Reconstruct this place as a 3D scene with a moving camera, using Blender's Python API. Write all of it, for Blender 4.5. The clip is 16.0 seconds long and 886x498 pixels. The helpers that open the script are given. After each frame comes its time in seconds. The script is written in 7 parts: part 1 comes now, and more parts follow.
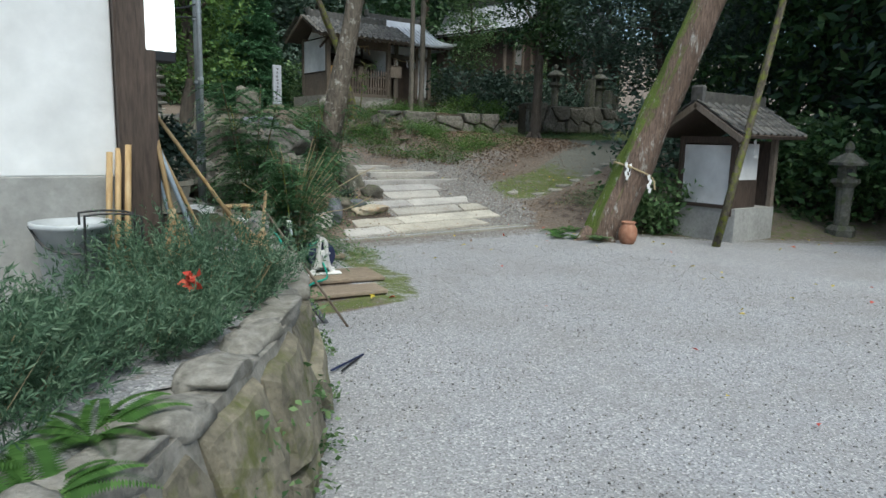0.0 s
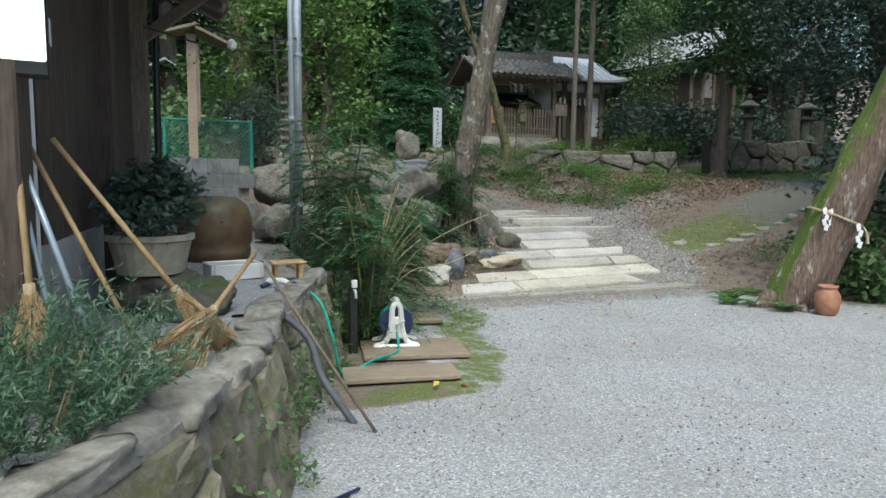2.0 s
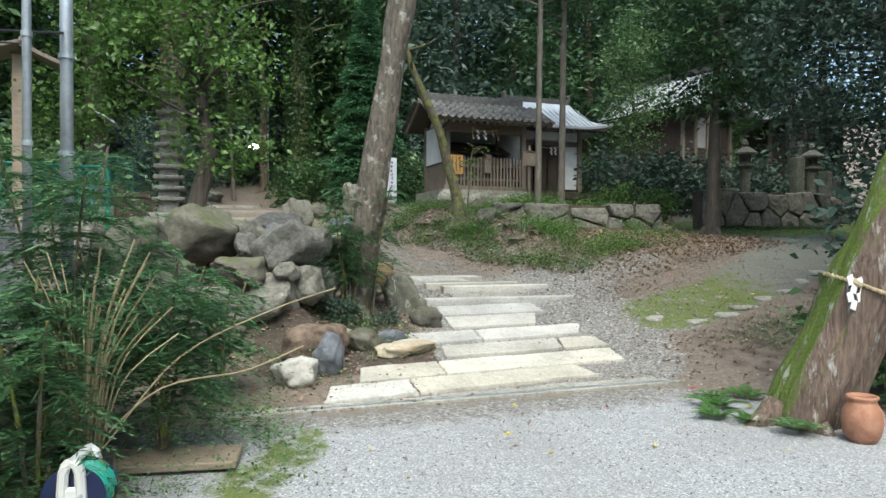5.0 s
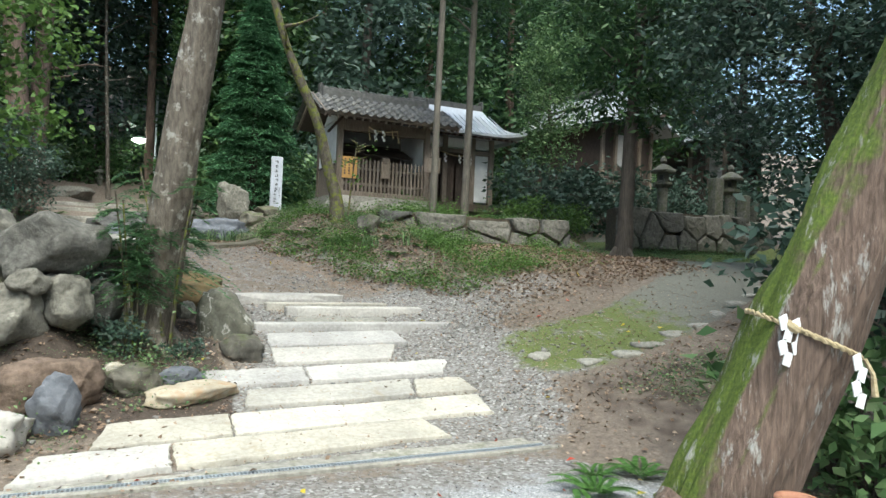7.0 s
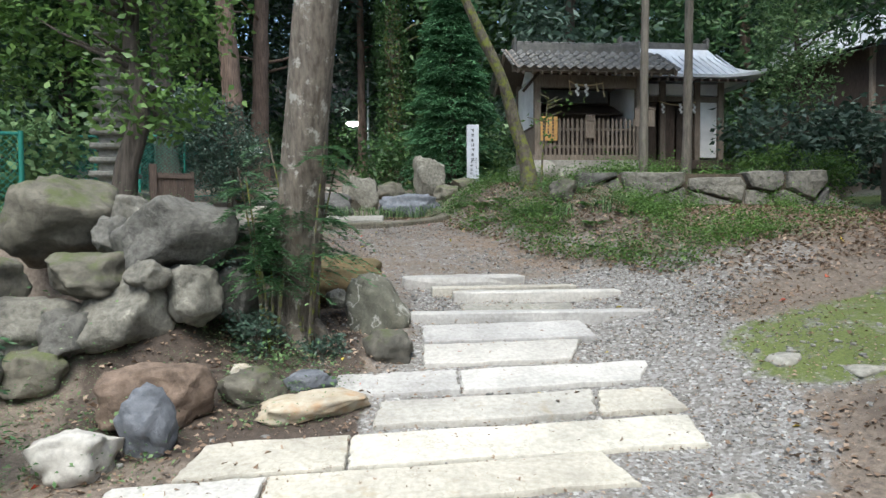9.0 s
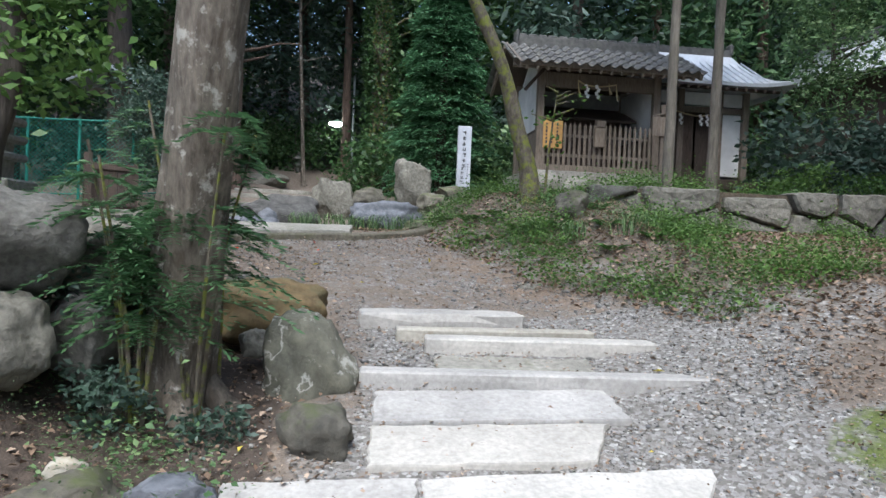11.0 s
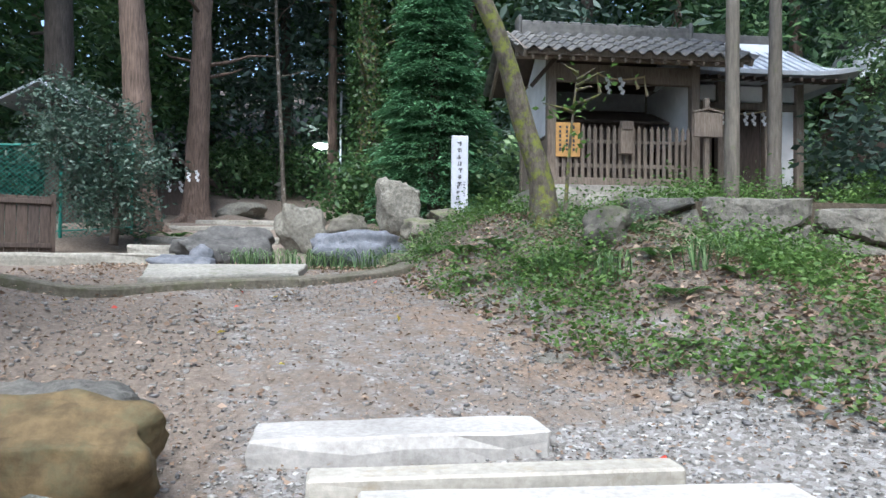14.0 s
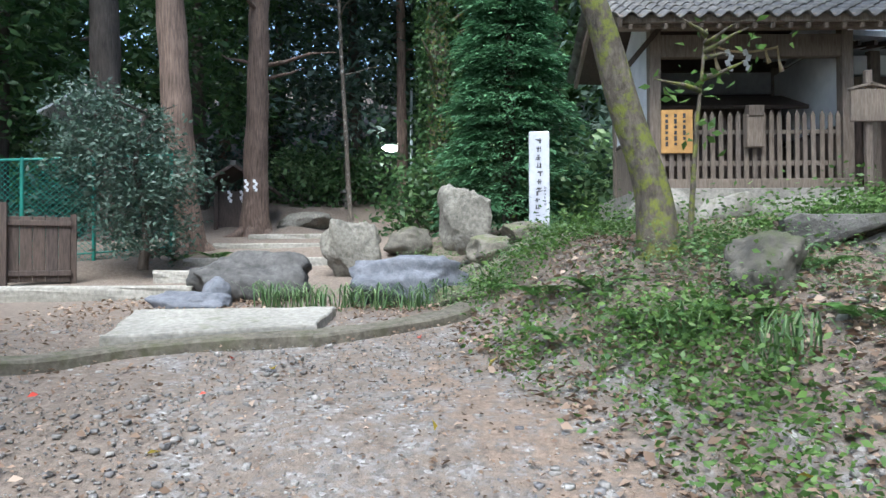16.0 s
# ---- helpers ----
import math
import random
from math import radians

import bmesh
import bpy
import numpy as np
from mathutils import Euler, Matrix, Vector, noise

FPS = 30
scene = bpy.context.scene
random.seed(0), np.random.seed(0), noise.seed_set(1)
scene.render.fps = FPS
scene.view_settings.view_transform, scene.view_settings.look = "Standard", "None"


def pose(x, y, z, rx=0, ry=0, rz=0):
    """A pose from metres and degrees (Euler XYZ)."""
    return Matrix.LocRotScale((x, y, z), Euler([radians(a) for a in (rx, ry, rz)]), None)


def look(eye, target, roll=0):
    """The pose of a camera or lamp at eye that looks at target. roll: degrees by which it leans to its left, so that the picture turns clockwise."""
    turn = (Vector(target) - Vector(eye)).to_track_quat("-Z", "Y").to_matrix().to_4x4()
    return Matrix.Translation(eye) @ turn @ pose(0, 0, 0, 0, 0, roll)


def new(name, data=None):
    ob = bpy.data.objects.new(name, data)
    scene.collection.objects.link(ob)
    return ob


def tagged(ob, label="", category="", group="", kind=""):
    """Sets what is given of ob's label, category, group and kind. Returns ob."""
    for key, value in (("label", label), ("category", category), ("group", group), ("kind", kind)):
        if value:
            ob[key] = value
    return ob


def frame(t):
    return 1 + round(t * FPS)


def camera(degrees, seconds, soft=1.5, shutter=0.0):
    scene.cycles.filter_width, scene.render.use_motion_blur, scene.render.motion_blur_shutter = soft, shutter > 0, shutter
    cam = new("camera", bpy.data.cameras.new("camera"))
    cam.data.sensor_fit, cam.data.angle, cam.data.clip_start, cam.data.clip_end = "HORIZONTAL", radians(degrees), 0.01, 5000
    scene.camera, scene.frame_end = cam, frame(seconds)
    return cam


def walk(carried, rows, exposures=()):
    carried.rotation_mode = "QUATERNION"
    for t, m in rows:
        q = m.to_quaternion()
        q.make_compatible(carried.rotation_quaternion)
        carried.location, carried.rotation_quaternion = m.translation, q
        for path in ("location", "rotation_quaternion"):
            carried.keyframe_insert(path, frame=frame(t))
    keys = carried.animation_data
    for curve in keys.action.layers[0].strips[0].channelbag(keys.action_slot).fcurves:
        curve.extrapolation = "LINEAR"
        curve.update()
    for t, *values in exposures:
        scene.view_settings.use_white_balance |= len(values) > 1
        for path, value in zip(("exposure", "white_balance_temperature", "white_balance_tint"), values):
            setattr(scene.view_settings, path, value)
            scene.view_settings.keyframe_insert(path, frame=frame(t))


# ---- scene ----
cam = camera(66.5, 16.0)
PATH = [
    (0, (0.079, 0.045, 1.563), (1.255, 1.63, 1.241), 1.4),
    (0.5, (0.475, 0.211, 1.574), (1.44, 1.928, 1.225), 2.2),
    (1, (0.862, 0.484, 1.568), (1.736, 2.265, 1.313), 2.0),
    (1.5, (1.259, 0.714, 1.567), (2.026, 2.548, 1.352), 0.7),
    (2, (1.675, 0.963, 1.56), (2.367, 2.828, 1.353), 0.6),
    (2.5, (2.083, 1.275, 1.581), (2.869, 3.106, 1.414), -0.6),
    (3, (2.501, 1.557, 1.562), (3.233, 3.413, 1.42), 0.1),
    (3.5, (2.893, 1.901, 1.538), (3.643, 3.75, 1.391), 1.9),
    (3.7, (3.044, 2.04, 1.545), (3.819, 3.879, 1.412), 1.2),
    (5.8, (4.633, 3.628, 1.529), (5.263, 5.525, 1.569), -0.2),
    (6, (4.833, 3.769, 1.549), (5.551, 5.635, 1.617), 0.8),
    (6.5, (5.186, 4.148, 1.51), (5.996, 5.976, 1.574), 2.7),
    (7, (5.555, 4.479, 1.5), (6.413, 6.286, 1.522), 2.4),
    (7.5, (5.843, 4.85, 1.505), (6.74, 6.638, 1.503), 0.5),
    (8, (6.117, 5.132, 1.531), (6.64, 7.062, 1.549), 0.6),
    (8.2, (6.221, 5.223, 1.514), (6.571, 7.192, 1.504), -0.2),
    (10.3, (6.762, 7.015, 1.568), (6.92, 9.006, 1.452), 0.2),
    (10.5, (6.803, 7.217, 1.576), (6.972, 9.208, 1.481), 1.1),
    (11, (6.841, 7.669, 1.565), (7.09, 9.653, 1.525), 2.4),
    (11.5, (6.873, 8.091, 1.582), (7.344, 10.034, 1.623), 0.3),
    (12, (6.954, 8.51, 1.603), (7.423, 10.453, 1.691), 0.2),
    (12.5, (7.005, 8.989, 1.572), (7.371, 10.955, 1.606), 0.3),
    (13, (7.075, 9.37, 1.665), (7.52, 11.319, 1.707), -1.6),
    (13.5, (7.262, 9.718, 1.705), (7.622, 11.685, 1.767), 0.3),
    (14, (7.382, 10.07, 1.699), (7.602, 12.057, 1.735), 0.5),
    (14.5, (7.456, 10.51, 1.799), (7.773, 12.484, 1.848), -1.4),
    (15, (7.565, 10.956, 1.84), (7.681, 12.953, 1.858), 0.7),
    (15.5, (7.65, 11.388, 1.881), (7.578, 13.386, 1.886), 1.0),
    (16, (7.686, 11.855, 2.027), (7.656, 13.855, 2.058), -0.2),
]
walk(cam, [(t, look(eye, target, roll)) for t, eye, target, roll in PATH],
     [(0, 0.38, 6150, -1), (1.5, 0.58, 6150, -1), (3.5, 0.84, 6200, -1), (7, 1.16, 6250, -2), (10.5, 1.0, 5900, 6), (13.5, 1.44, 5750, 6), (16, 1.64, 5700, 5)])


rng = np.random.default_rng(7)

# ---- world, sun ----
world = bpy.data.worlds.new("world")
scene.world = world
world.use_nodes = True
wn = world.node_tree.nodes
sky = wn.new("ShaderNodeTexSky")
sky.sky_type, sky.sun_disc = "NISHITA", False
sky.sun_elevation, sky.sun_rotation = radians(58), radians(194)
sky.air_density, sky.dust_density = 1.0, 3.0
world.node_tree.links.new(sky.outputs[0], wn["Background"].inputs[0])
wn["Background"].inputs[1].default_value = 0.15
sun = new("sun", bpy.data.lights.new("sun", "SUN"))
sun.data.energy, sun.data.angle, sun.data.color = 2.0, radians(40), (1.0, 0.96, 0.9)
sun.matrix_basis = look((-2.0, -8, 14), (0, 0, 0))


# ---- materials ----
def nodes_of(name):
    m = bpy.data.materials.new(name)
    m.use_nodes = True
    return m, m.node_tree.nodes, m.node_tree.links, m.node_tree.nodes["Principled BSDF"]


def ramp(n, l, source, stops):
    r = n.new("ShaderNodeValToRGB")
    while len(r.color_ramp.elements) < len(stops):
        r.color_ramp.elements.new(0.5)
    for e, (p, c) in zip(r.color_ramp.elements, stops):
        e.position, e.color = p, (*c, 1)
    l.new(source, r.inputs[0])
    return r.outputs[0]


def noise_tex(n, l, scale, detail=6, rough=0.6, vec=None, stretch=None):
    t = n.new("ShaderNodeTexNoise")
    t.inputs["Scale"].default_value, t.inputs["Detail"].default_value, t.inputs["Roughness"].default_value = scale, detail, rough
    if vec is None:
        vec = n.new("ShaderNodeNewGeometry").outputs["Position"]
    if stretch:
        mp = n.new("ShaderNodeMapping")
        mp.inputs["Scale"].default_value = stretch
        l.new(vec, mp.inputs[0])
        vec = mp.outputs[0]
    l.new(vec, t.inputs["Vector"])
    return t.outputs["Fac"]


def mixc(n, l, fac, a, b, mode="MIX"):
    m = n.new("ShaderNodeMix")
    m.data_type, m.blend_type = "RGBA", mode
    for sock, v in ((m.inputs[0], fac), (m.inputs[6], a), (m.inputs[7], b)):
        if isinstance(v, (int, float)):
            sock.default_value = v
        elif isinstance(v, tuple):
            sock.default_value = (*v, 1)
        else:
            l.new(v, sock)
    return m.outputs[2]


def bump(n, l, p, height, strength, dist):
    b = n.new("ShaderNodeBump")
    b.inputs["Strength"].default_value, b.inputs["Distance"].default_value = strength, dist
    l.new(height, b.inputs["Height"])
    l.new(b.outputs[0], p.inputs["Normal"])


def surf(name, dark, light, scale, rough=0.85, big=0.8, relief=0.5, depth=0.01, metal=0.0, stretch=None, stain=None, stain_at=(0.52, 0.68), per_object=0.0, stain_up=False, island=False):
    """A surface with grain, broad variation, an optional stain colour and fine relief."""
    m, n, l, p = nodes_of(name)
    g = noise_tex(n, l, scale, 8, 0.65, stretch=stretch)
    col = ramp(n, l, g, ((0.3, dark), (0.72, light)))
    broad = noise_tex(n, l, big, 4, 0.6)
    shade = ramp(n, l, broad, ((0.3, (0.72, 0.72, 0.72)), (0.7, (1.12, 1.12, 1.12))))
    col = mixc(n, l, 1.0, col, shade, "MULTIPLY")
    if stain:
        s = noise_tex(n, l, big * 3.1, 7, 0.7)
        if stain_up:
            geo = n.new("ShaderNodeNewGeometry")
            sep = n.new("ShaderNodeSeparateXYZ")
            l.new(geo.outputs["Normal"], sep.inputs[0])
            add = n.new("ShaderNodeMath")
            add.operation = "MULTIPLY_ADD"
            l.new(sep.outputs["Z"], add.inputs[0])
            add.inputs[1].default_value = 0.16
            l.new(s, add.inputs[2])
            s = add.outputs[0]
        k = ramp(n, l, s, ((stain_at[0], (0, 0, 0)), (stain_at[1], (1, 1, 1))))
        col = mixc(n, l, k, col, stain)
    if per_object or island:
        if island:
            rnd = n.new("ShaderNodeNewGeometry").outputs["Random Per Island"]
        else:
            rnd = n.new("ShaderNodeObjectInfo").outputs["Random"]
        a = per_object or 0.3
        sh = ramp(n, l, rnd, ((0.0, (1 - a, 1 - a, 1 - a * 0.9)), (0.5, (1, 0.98, 0.94)), (1.0, (1 + a, 1 + a * 0.95, 1 + a * 0.8))))
        col = mixc(n, l, 1.0, col, sh, "MULTIPLY")
    l.new(col, p.inputs["Base Color"])
    p.inputs["Metallic"].default_value = metal
    rr = ramp(n, l, g, ((0.2, (min(1, rough + 0.1),) * 3), (0.8, (max(0.02, rough - 0.12),) * 3)))
    l.new(rr, p.inputs["Roughness"])
    bump(n, l, p, g, relief, depth)
    return m


def leafy(name, a, b, c, rough=0.45, through_light=0.3):
    m, n, l, p = nodes_of(name)
    rnd = n.new("ShaderNodeNewGeometry").outputs["Random Per Island"]
    col = ramp(n, l, rnd, ((0.0, a), (0.6, b), (1.0, c)))
    col = mixc(n, l, ramp(n, l, noise_tex(n, l, 1.7, 3), ((0.35, (0, 0, 0)), (0.7, (0.6, 0.6, 0.6)))), col, a)
    l.new(col, p.inputs["Base Color"])
    p.inputs["Roughness"].default_value = rough
    p.inputs["Specular IOR Level"].default_value = 0.3
    tr = n.new("ShaderNodeBsdfTranslucent")
    l.new(col, tr.inputs[0])
    mx = n.new("ShaderNodeMixShader")
    mx.inputs[0].default_value = through_light
    l.new(p.outputs[0], mx.inputs[1])
    l.new(tr.outputs[0], mx.inputs[2])
    l.new(mx.outputs[0], n["Material Output"].inputs[0])
    return m


def add_lines(m, scale, at, colour, stretch=None, width=0.012):
    """Thin wandering lines or patches of another colour over a surface."""
    n, l = m.node_tree.nodes, m.node_tree.links
    p = n["Principled BSDF"]
    old = p.inputs["Base Color"].links[0].from_socket
    t = noise_tex(n, l, scale, 5, 0.55, stretch=stretch)
    k = ramp(n, l, t, ((at - width, (0, 0, 0)), (at, (0.85, 0.85, 0.85)), (at + width, (0, 0, 0))))
    l.new(mixc(n, l, k, old, colour), p.inputs["Base Color"])


def plain(name, c, rough=0.5, metal=0.0, vary=0.12, scale=14.0):
    lo, hi = tuple(v * (1 - vary) for v in c), tuple(min(1, v * (1 + vary)) for v in c)
    return surf(name, lo, hi, scale, rough, 1.3, 0.15, 0.003, metal)


def glow(name, c, power):
    m, n, l, p = nodes_of(name)
    p.inputs["Base Color"].default_value = (*c, 1)
    p.inputs["Emission Color"].default_value = (*c, 1)
    p.inputs["Emission Strength"].default_value = power
    return m


def ground_material():
    """Crushed grey gravel, brown leaf soil, moss and trodden concrete, blended by painted masks with ragged edges."""
    m, n, l, p = nodes_of("ground")
    pos = n.new("ShaderNodeNewGeometry").outputs["Position"]

    def cells(scale):
        v = n.new("ShaderNodeTexVoronoi")
        v.inputs["Scale"].default_value = scale
        l.new(pos, v.inputs["Vector"])
        sep = n.new("ShaderNodeSeparateColor")
        l.new(v.outputs["Color"], sep.inputs[0])
        return v, sep.outputs[0]

    va, ra = cells(95.0)
    vb, rb = cells(44.0)
    stone = ramp(n, l, ra, ((0.0, (0.16, 0.16, 0.168)), (0.2, (0.255, 0.257, 0.268)), (0.8, (0.36, 0.362, 0.378)), (0.94, (0.46, 0.46, 0.47)), (1.0, (0.64, 0.63, 0.62))))
    coarse = ramp(n, l, rb, ((0.0, (0.11, 0.1, 0.09)), (0.45, (0.2, 0.187, 0.172)), (0.9, (0.28, 0.272, 0.265)), (1.0, (0.44, 0.43, 0.41))))
    soil_n = noise_tex(n, l, 22, 9, 0.75)
    soil = ramp(n, l, soil_n, ((0.3, (0.075, 0.06, 0.048)), (0.55, (0.19, 0.153, 0.122)), (0.8, (0.36, 0.305, 0.255))))
    broad = noise_tex(n, l, 0.9, 5, 0.6)
    stone = mixc(n, l, ramp(n, l, broad, ((0.42, (0, 0, 0)), (0.75, (0.4, 0.4, 0.4)))), stone, (0.2, 0.185, 0.165))
    fleck = noise_tex(n, l, 9.0, 5, 0.7)
    stone = mixc(n, l, ramp(n, l, fleck, ((0.6, (0, 0, 0)), (0.78, (0.5, 0.5, 0.5)))), stone, (0.17, 0.165, 0.16))
    moss_n = noise_tex(n, l, 40, 6, 0.7)
    moss = ramp(n, l, moss_n, ((0.3, (0.06, 0.08, 0.02)), (0.7, (0.16, 0.19, 0.055))))
    conc = ramp(n, l, noise_tex(n, l, 30, 8, 0.7), ((0.3, (0.11, 0.11, 0.09)), (0.75, (0.22, 0.215, 0.185))))
    at = n.new("ShaderNodeAttribute")
    at.attribute_name = "cover"
    sep = n.new("ShaderNodeSeparateColor")
    l.new(at.outputs["Color"], sep.inputs[0])
    at2 = n.new("ShaderNodeAttribute")
    at2.attribute_name = "cover_two"
    sep2 = n.new("ShaderNodeSeparateColor")
    l.new(at2.outputs["Color"], sep2.inputs[0])
    edge = noise_tex(n, l, 5.5, 6, 0.7)

    def ragged(mask):
        add = n.new("ShaderNodeMath")
        add.operation = "MULTIPLY_ADD"
        l.new(edge, add.inputs[0])
        add.inputs[1].default_value = 0.9
        sub = n.new("ShaderNodeMath")
        sub.operation = "SUBTRACT"
        l.new(mask, sub.inputs[0])
        sub.inputs[1].default_value = 0.45
        l.new(sub.outputs[0], add.inputs[2])
        return ramp(n, l, add.outputs[0], ((0.42, (0, 0, 0)), (0.58, (1, 1, 1))))

    col = mixc(n, l, ragged(sep.outputs[1]), stone, coarse)
    col = mixc(n, l, ragged(sep.outputs[0]), col, soil)
    # darker soil tone: moist humus with tree shade mixed into the colour
    shaded_humus = ramp(n, l, soil_n, ((0.3, (0.03, 0.022, 0.017)), (0.6, (0.085, 0.064, 0.05)), (0.85, (0.2, 0.165, 0.135))))
    clay = ramp(n, l, soil_n, ((0.3, (0.095, 0.07, 0.052)), (0.55, (0.225, 0.168, 0.125)), (0.8, (0.4, 0.32, 0.245))))
    col = mixc(n, l, ragged(sep2.outputs[2]), col, clay)
    col = mixc(n, l, ragged(sep2.outputs[1]), col, shaded_humus)
    col = mixc(n, l, ragged(sep2.outputs[0]), col, conc)
    col = mixc(n, l, ragged(sep.outputs[2]), col, moss)
    l.new(col, p.inputs["Base Color"])
    p.inputs["Roughness"].default_value = 0.9
    h = n.new("ShaderNodeMath")
    h.operation = "ADD"
    l.new(va.outputs["Distance"], h.inputs[0])
    l.new(soil_n, h.inputs[1])
    bump(n, l, p, h.outputs[0], 0.5, 0.009)
    return m


M_GROUND = ground_material()
M_SLAB = surf("pale_slab", (0.37, 0.35, 0.305), (0.57, 0.54, 0.48), 26, 0.8, 1.6, 0.35, 0.006, stain=(0.33, 0.27, 0.17), stain_at=(0.58, 0.8), per_object=0.16)
M_SLAB_GREY = surf("grey_slab", (0.36, 0.345, 0.325), (0.55, 0.53, 0.505), 30, 0.8, 1.8, 0.35, 0.006, stain=(0.2, 0.19, 0.17), stain_at=(0.6, 0.85), per_object=0.1)
M_KERB = surf("kerb_stone", (0.22, 0.21, 0.185), (0.42, 0.4, 0.35), 24, 0.9, 1.5, 0.6, 0.012, stain=(0.1, 0.11, 0.05), stain_at=(0.55, 0.75))
M_ROCK = surf("boulder", (0.095, 0.09, 0.078), (0.255, 0.245, 0.212), 19, 0.9, 1.6, 1.0, 0.025, stain=(0.36, 0.35, 0.31), stain_at=(0.63, 0.74), per_object=0.25)
M_ROCK_MOSS = surf("mossy_boulder", (0.07, 0.066, 0.055), (0.2, 0.185, 0.15), 9, 0.9, 1.3, 0.8, 0.03, stain=(0.085, 0.1, 0.04), stain_at=(0.58, 0.74), per_object=0.25, stain_up=True)
M_ROCK_BLUE = surf("blue_grey_boulder", (0.09, 0.098, 0.115), (0.22, 0.23, 0.26), 10, 0.8, 1.4, 0.9, 0.03, stain=(0.28, 0.28, 0.29), stain_at=(0.64, 0.85))
M_ROCK_CREAM = surf("cream_stone", (0.34, 0.27, 0.18), (0.52, 0.47, 0.38), 9, 0.85, 1.6, 0.6, 0.01, stain=(0.36, 0.2, 0.09), stain_at=(0.5, 0.72))
M_ROCK_BROWN = surf("brown_rock", (0.1, 0.07, 0.05), (0.27, 0.195, 0.15), 12, 0.92, 1.8, 0.9, 0.03, stain=(0.07, 0.05, 0.035), stain_at=(0.5, 0.7))
M_ROCK_DARK = surf("dark_boulder", (0.04, 0.039, 0.038), (0.14, 0.135, 0.128), 11, 0.88, 1.4, 0.9, 0.03, stain=(0.2, 0.2, 0.19), stain_at=(0.62, 0.8))
M_KERB_DARK = surf("weathered_kerb", (0.07, 0.062, 0.045), (0.2, 0.18, 0.14), 22, 0.92, 1.8, 0.7, 0.012, stain=(0.07, 0.075, 0.035), stain_at=(0.48, 0.7))
M_ROCK_OCHRE = surf("ochre_boulder", (0.085, 0.06, 0.028), (0.215, 0.15, 0.068), 12, 0.85, 1.6, 0.6, 0.02, stain=(0.12, 0.115, 0.06), stain_at=(0.5, 0.7))
M_ROCK_VEIN = surf("veined_boulder", (0.09, 0.09, 0.07), (0.23, 0.22, 0.17), 9, 0.88, 1.1, 0.9, 0.03, stain=(0.42, 0.41, 0.37), stain_at=(0.57, 0.62))
add_lines(M_ROCK_VEIN, 2.6, 0.5, (0.46, 0.45, 0.41), width=0.016)
add_lines(M_SLAB, 1.9, 0.47, (0.27, 0.24, 0.19), width=0.004)
M_WALLSTONE = surf("wall_stone", (0.1, 0.092, 0.07), (0.285, 0.26, 0.2), 13, 0.9, 1.7, 0.9, 0.03, stain=(0.1, 0.11, 0.035), stain_at=(0.5, 0.68), per_object=0.3)
M_FIELDSTONE = surf("field_stone", (0.075, 0.072, 0.064), (0.215, 0.205, 0.182), 14, 0.9, 1.6, 0.9, 0.03, stain=(0.09, 0.1, 0.05), stain_at=(0.56, 0.75), per_object=0.3)
M_MORTAR = surf("mortar", (0.16, 0.15, 0.13), (0.36, 0.345, 0.31), 18, 0.95, 1.2, 0.8, 0.02, stain=(0.1, 0.095, 0.07), stain_at=(0.52, 0.72))
M_DARKSOIL = surf("dark_soil", (0.05, 0.04, 0.03), (0.12, 0.095, 0.065), 20, 0.95, 2.0, 0.8, 0.03)
M_WOOD_OLD = surf("weathered_wood", (0.12, 0.095, 0.075), (0.27, 0.225, 0.185), 14, 0.8, 1.5, 0.5, 0.006, stretch=(5, 5, 0.6), per_object=0.14)
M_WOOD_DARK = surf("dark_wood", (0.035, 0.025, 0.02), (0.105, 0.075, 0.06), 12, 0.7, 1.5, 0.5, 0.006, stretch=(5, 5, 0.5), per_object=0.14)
M_WOOD_PLANK = surf("plank_wood", (0.2, 0.155, 0.115), (0.33, 0.27, 0.205), 12, 0.8, 1.5, 0.5, 0.006, stretch=(0.8, 6, 6), per_object=0.12)
M_BAMBOO = surf("bamboo_cane", (0.33, 0.21, 0.09), (0.54, 0.4, 0.22), 10, 0.5, 2.0, 0.25, 0.003, stretch=(3, 3, 0.6), per_object=0.14)
M_BRISTLE = surf("broom_bristle", (0.28, 0.18, 0.08), (0.58, 0.43, 0.24), 40, 0.85, 3.0, 0.8, 0.01, stretch=(3, 3, 0.5))
M_PLASTER = surf("white_plaster", (0.74, 0.75, 0.76), (0.84, 0.85, 0.86), 6, 0.85, 1.0, 0.12, 0.003, stain=(0.6, 0.62, 0.65), stain_at=(0.68, 0.85))
M_PLASTER_GREY = surf("grey_render", (0.30, 0.30, 0.29), (0.43, 0.43, 0.415), 14, 0.92, 1.3, 0.35, 0.006, stain=(0.22, 0.22, 0.2), stain_at=(0.6, 0.8))
M_TILE = surf("roof_tile", (0.065, 0.065, 0.066), (0.155, 0.152, 0.148), 12, 0.6, 1.5, 0.4, 0.008, stain=(0.13, 0.135, 0.08), stain_at=(0.58, 0.75), per_object=0.25)
M_METALROOF = surf("metal_roof", (0.50, 0.53, 0.58), (0.66, 0.69, 0.74), 9, 0.45, 1.0, 0.15, 0.004, metal=0.35, stretch=(6, 1, 1))
M_BLOCK = surf("concrete_block", (0.17, 0.177, 0.19), (0.3, 0.31, 0.33), 30, 0.92, 1.8, 0.5, 0.006, stain=(0.08, 0.085, 0.085), stain_at=(0.5, 0.75), per_object=0.14, stretch=(1, 1, 0.3))
M_STEEL = surf("galvanised_steel", (0.34, 0.38, 0.42), (0.5, 0.54, 0.58), 18, 0.42, 1.6, 0.15, 0.002, metal=0.4)
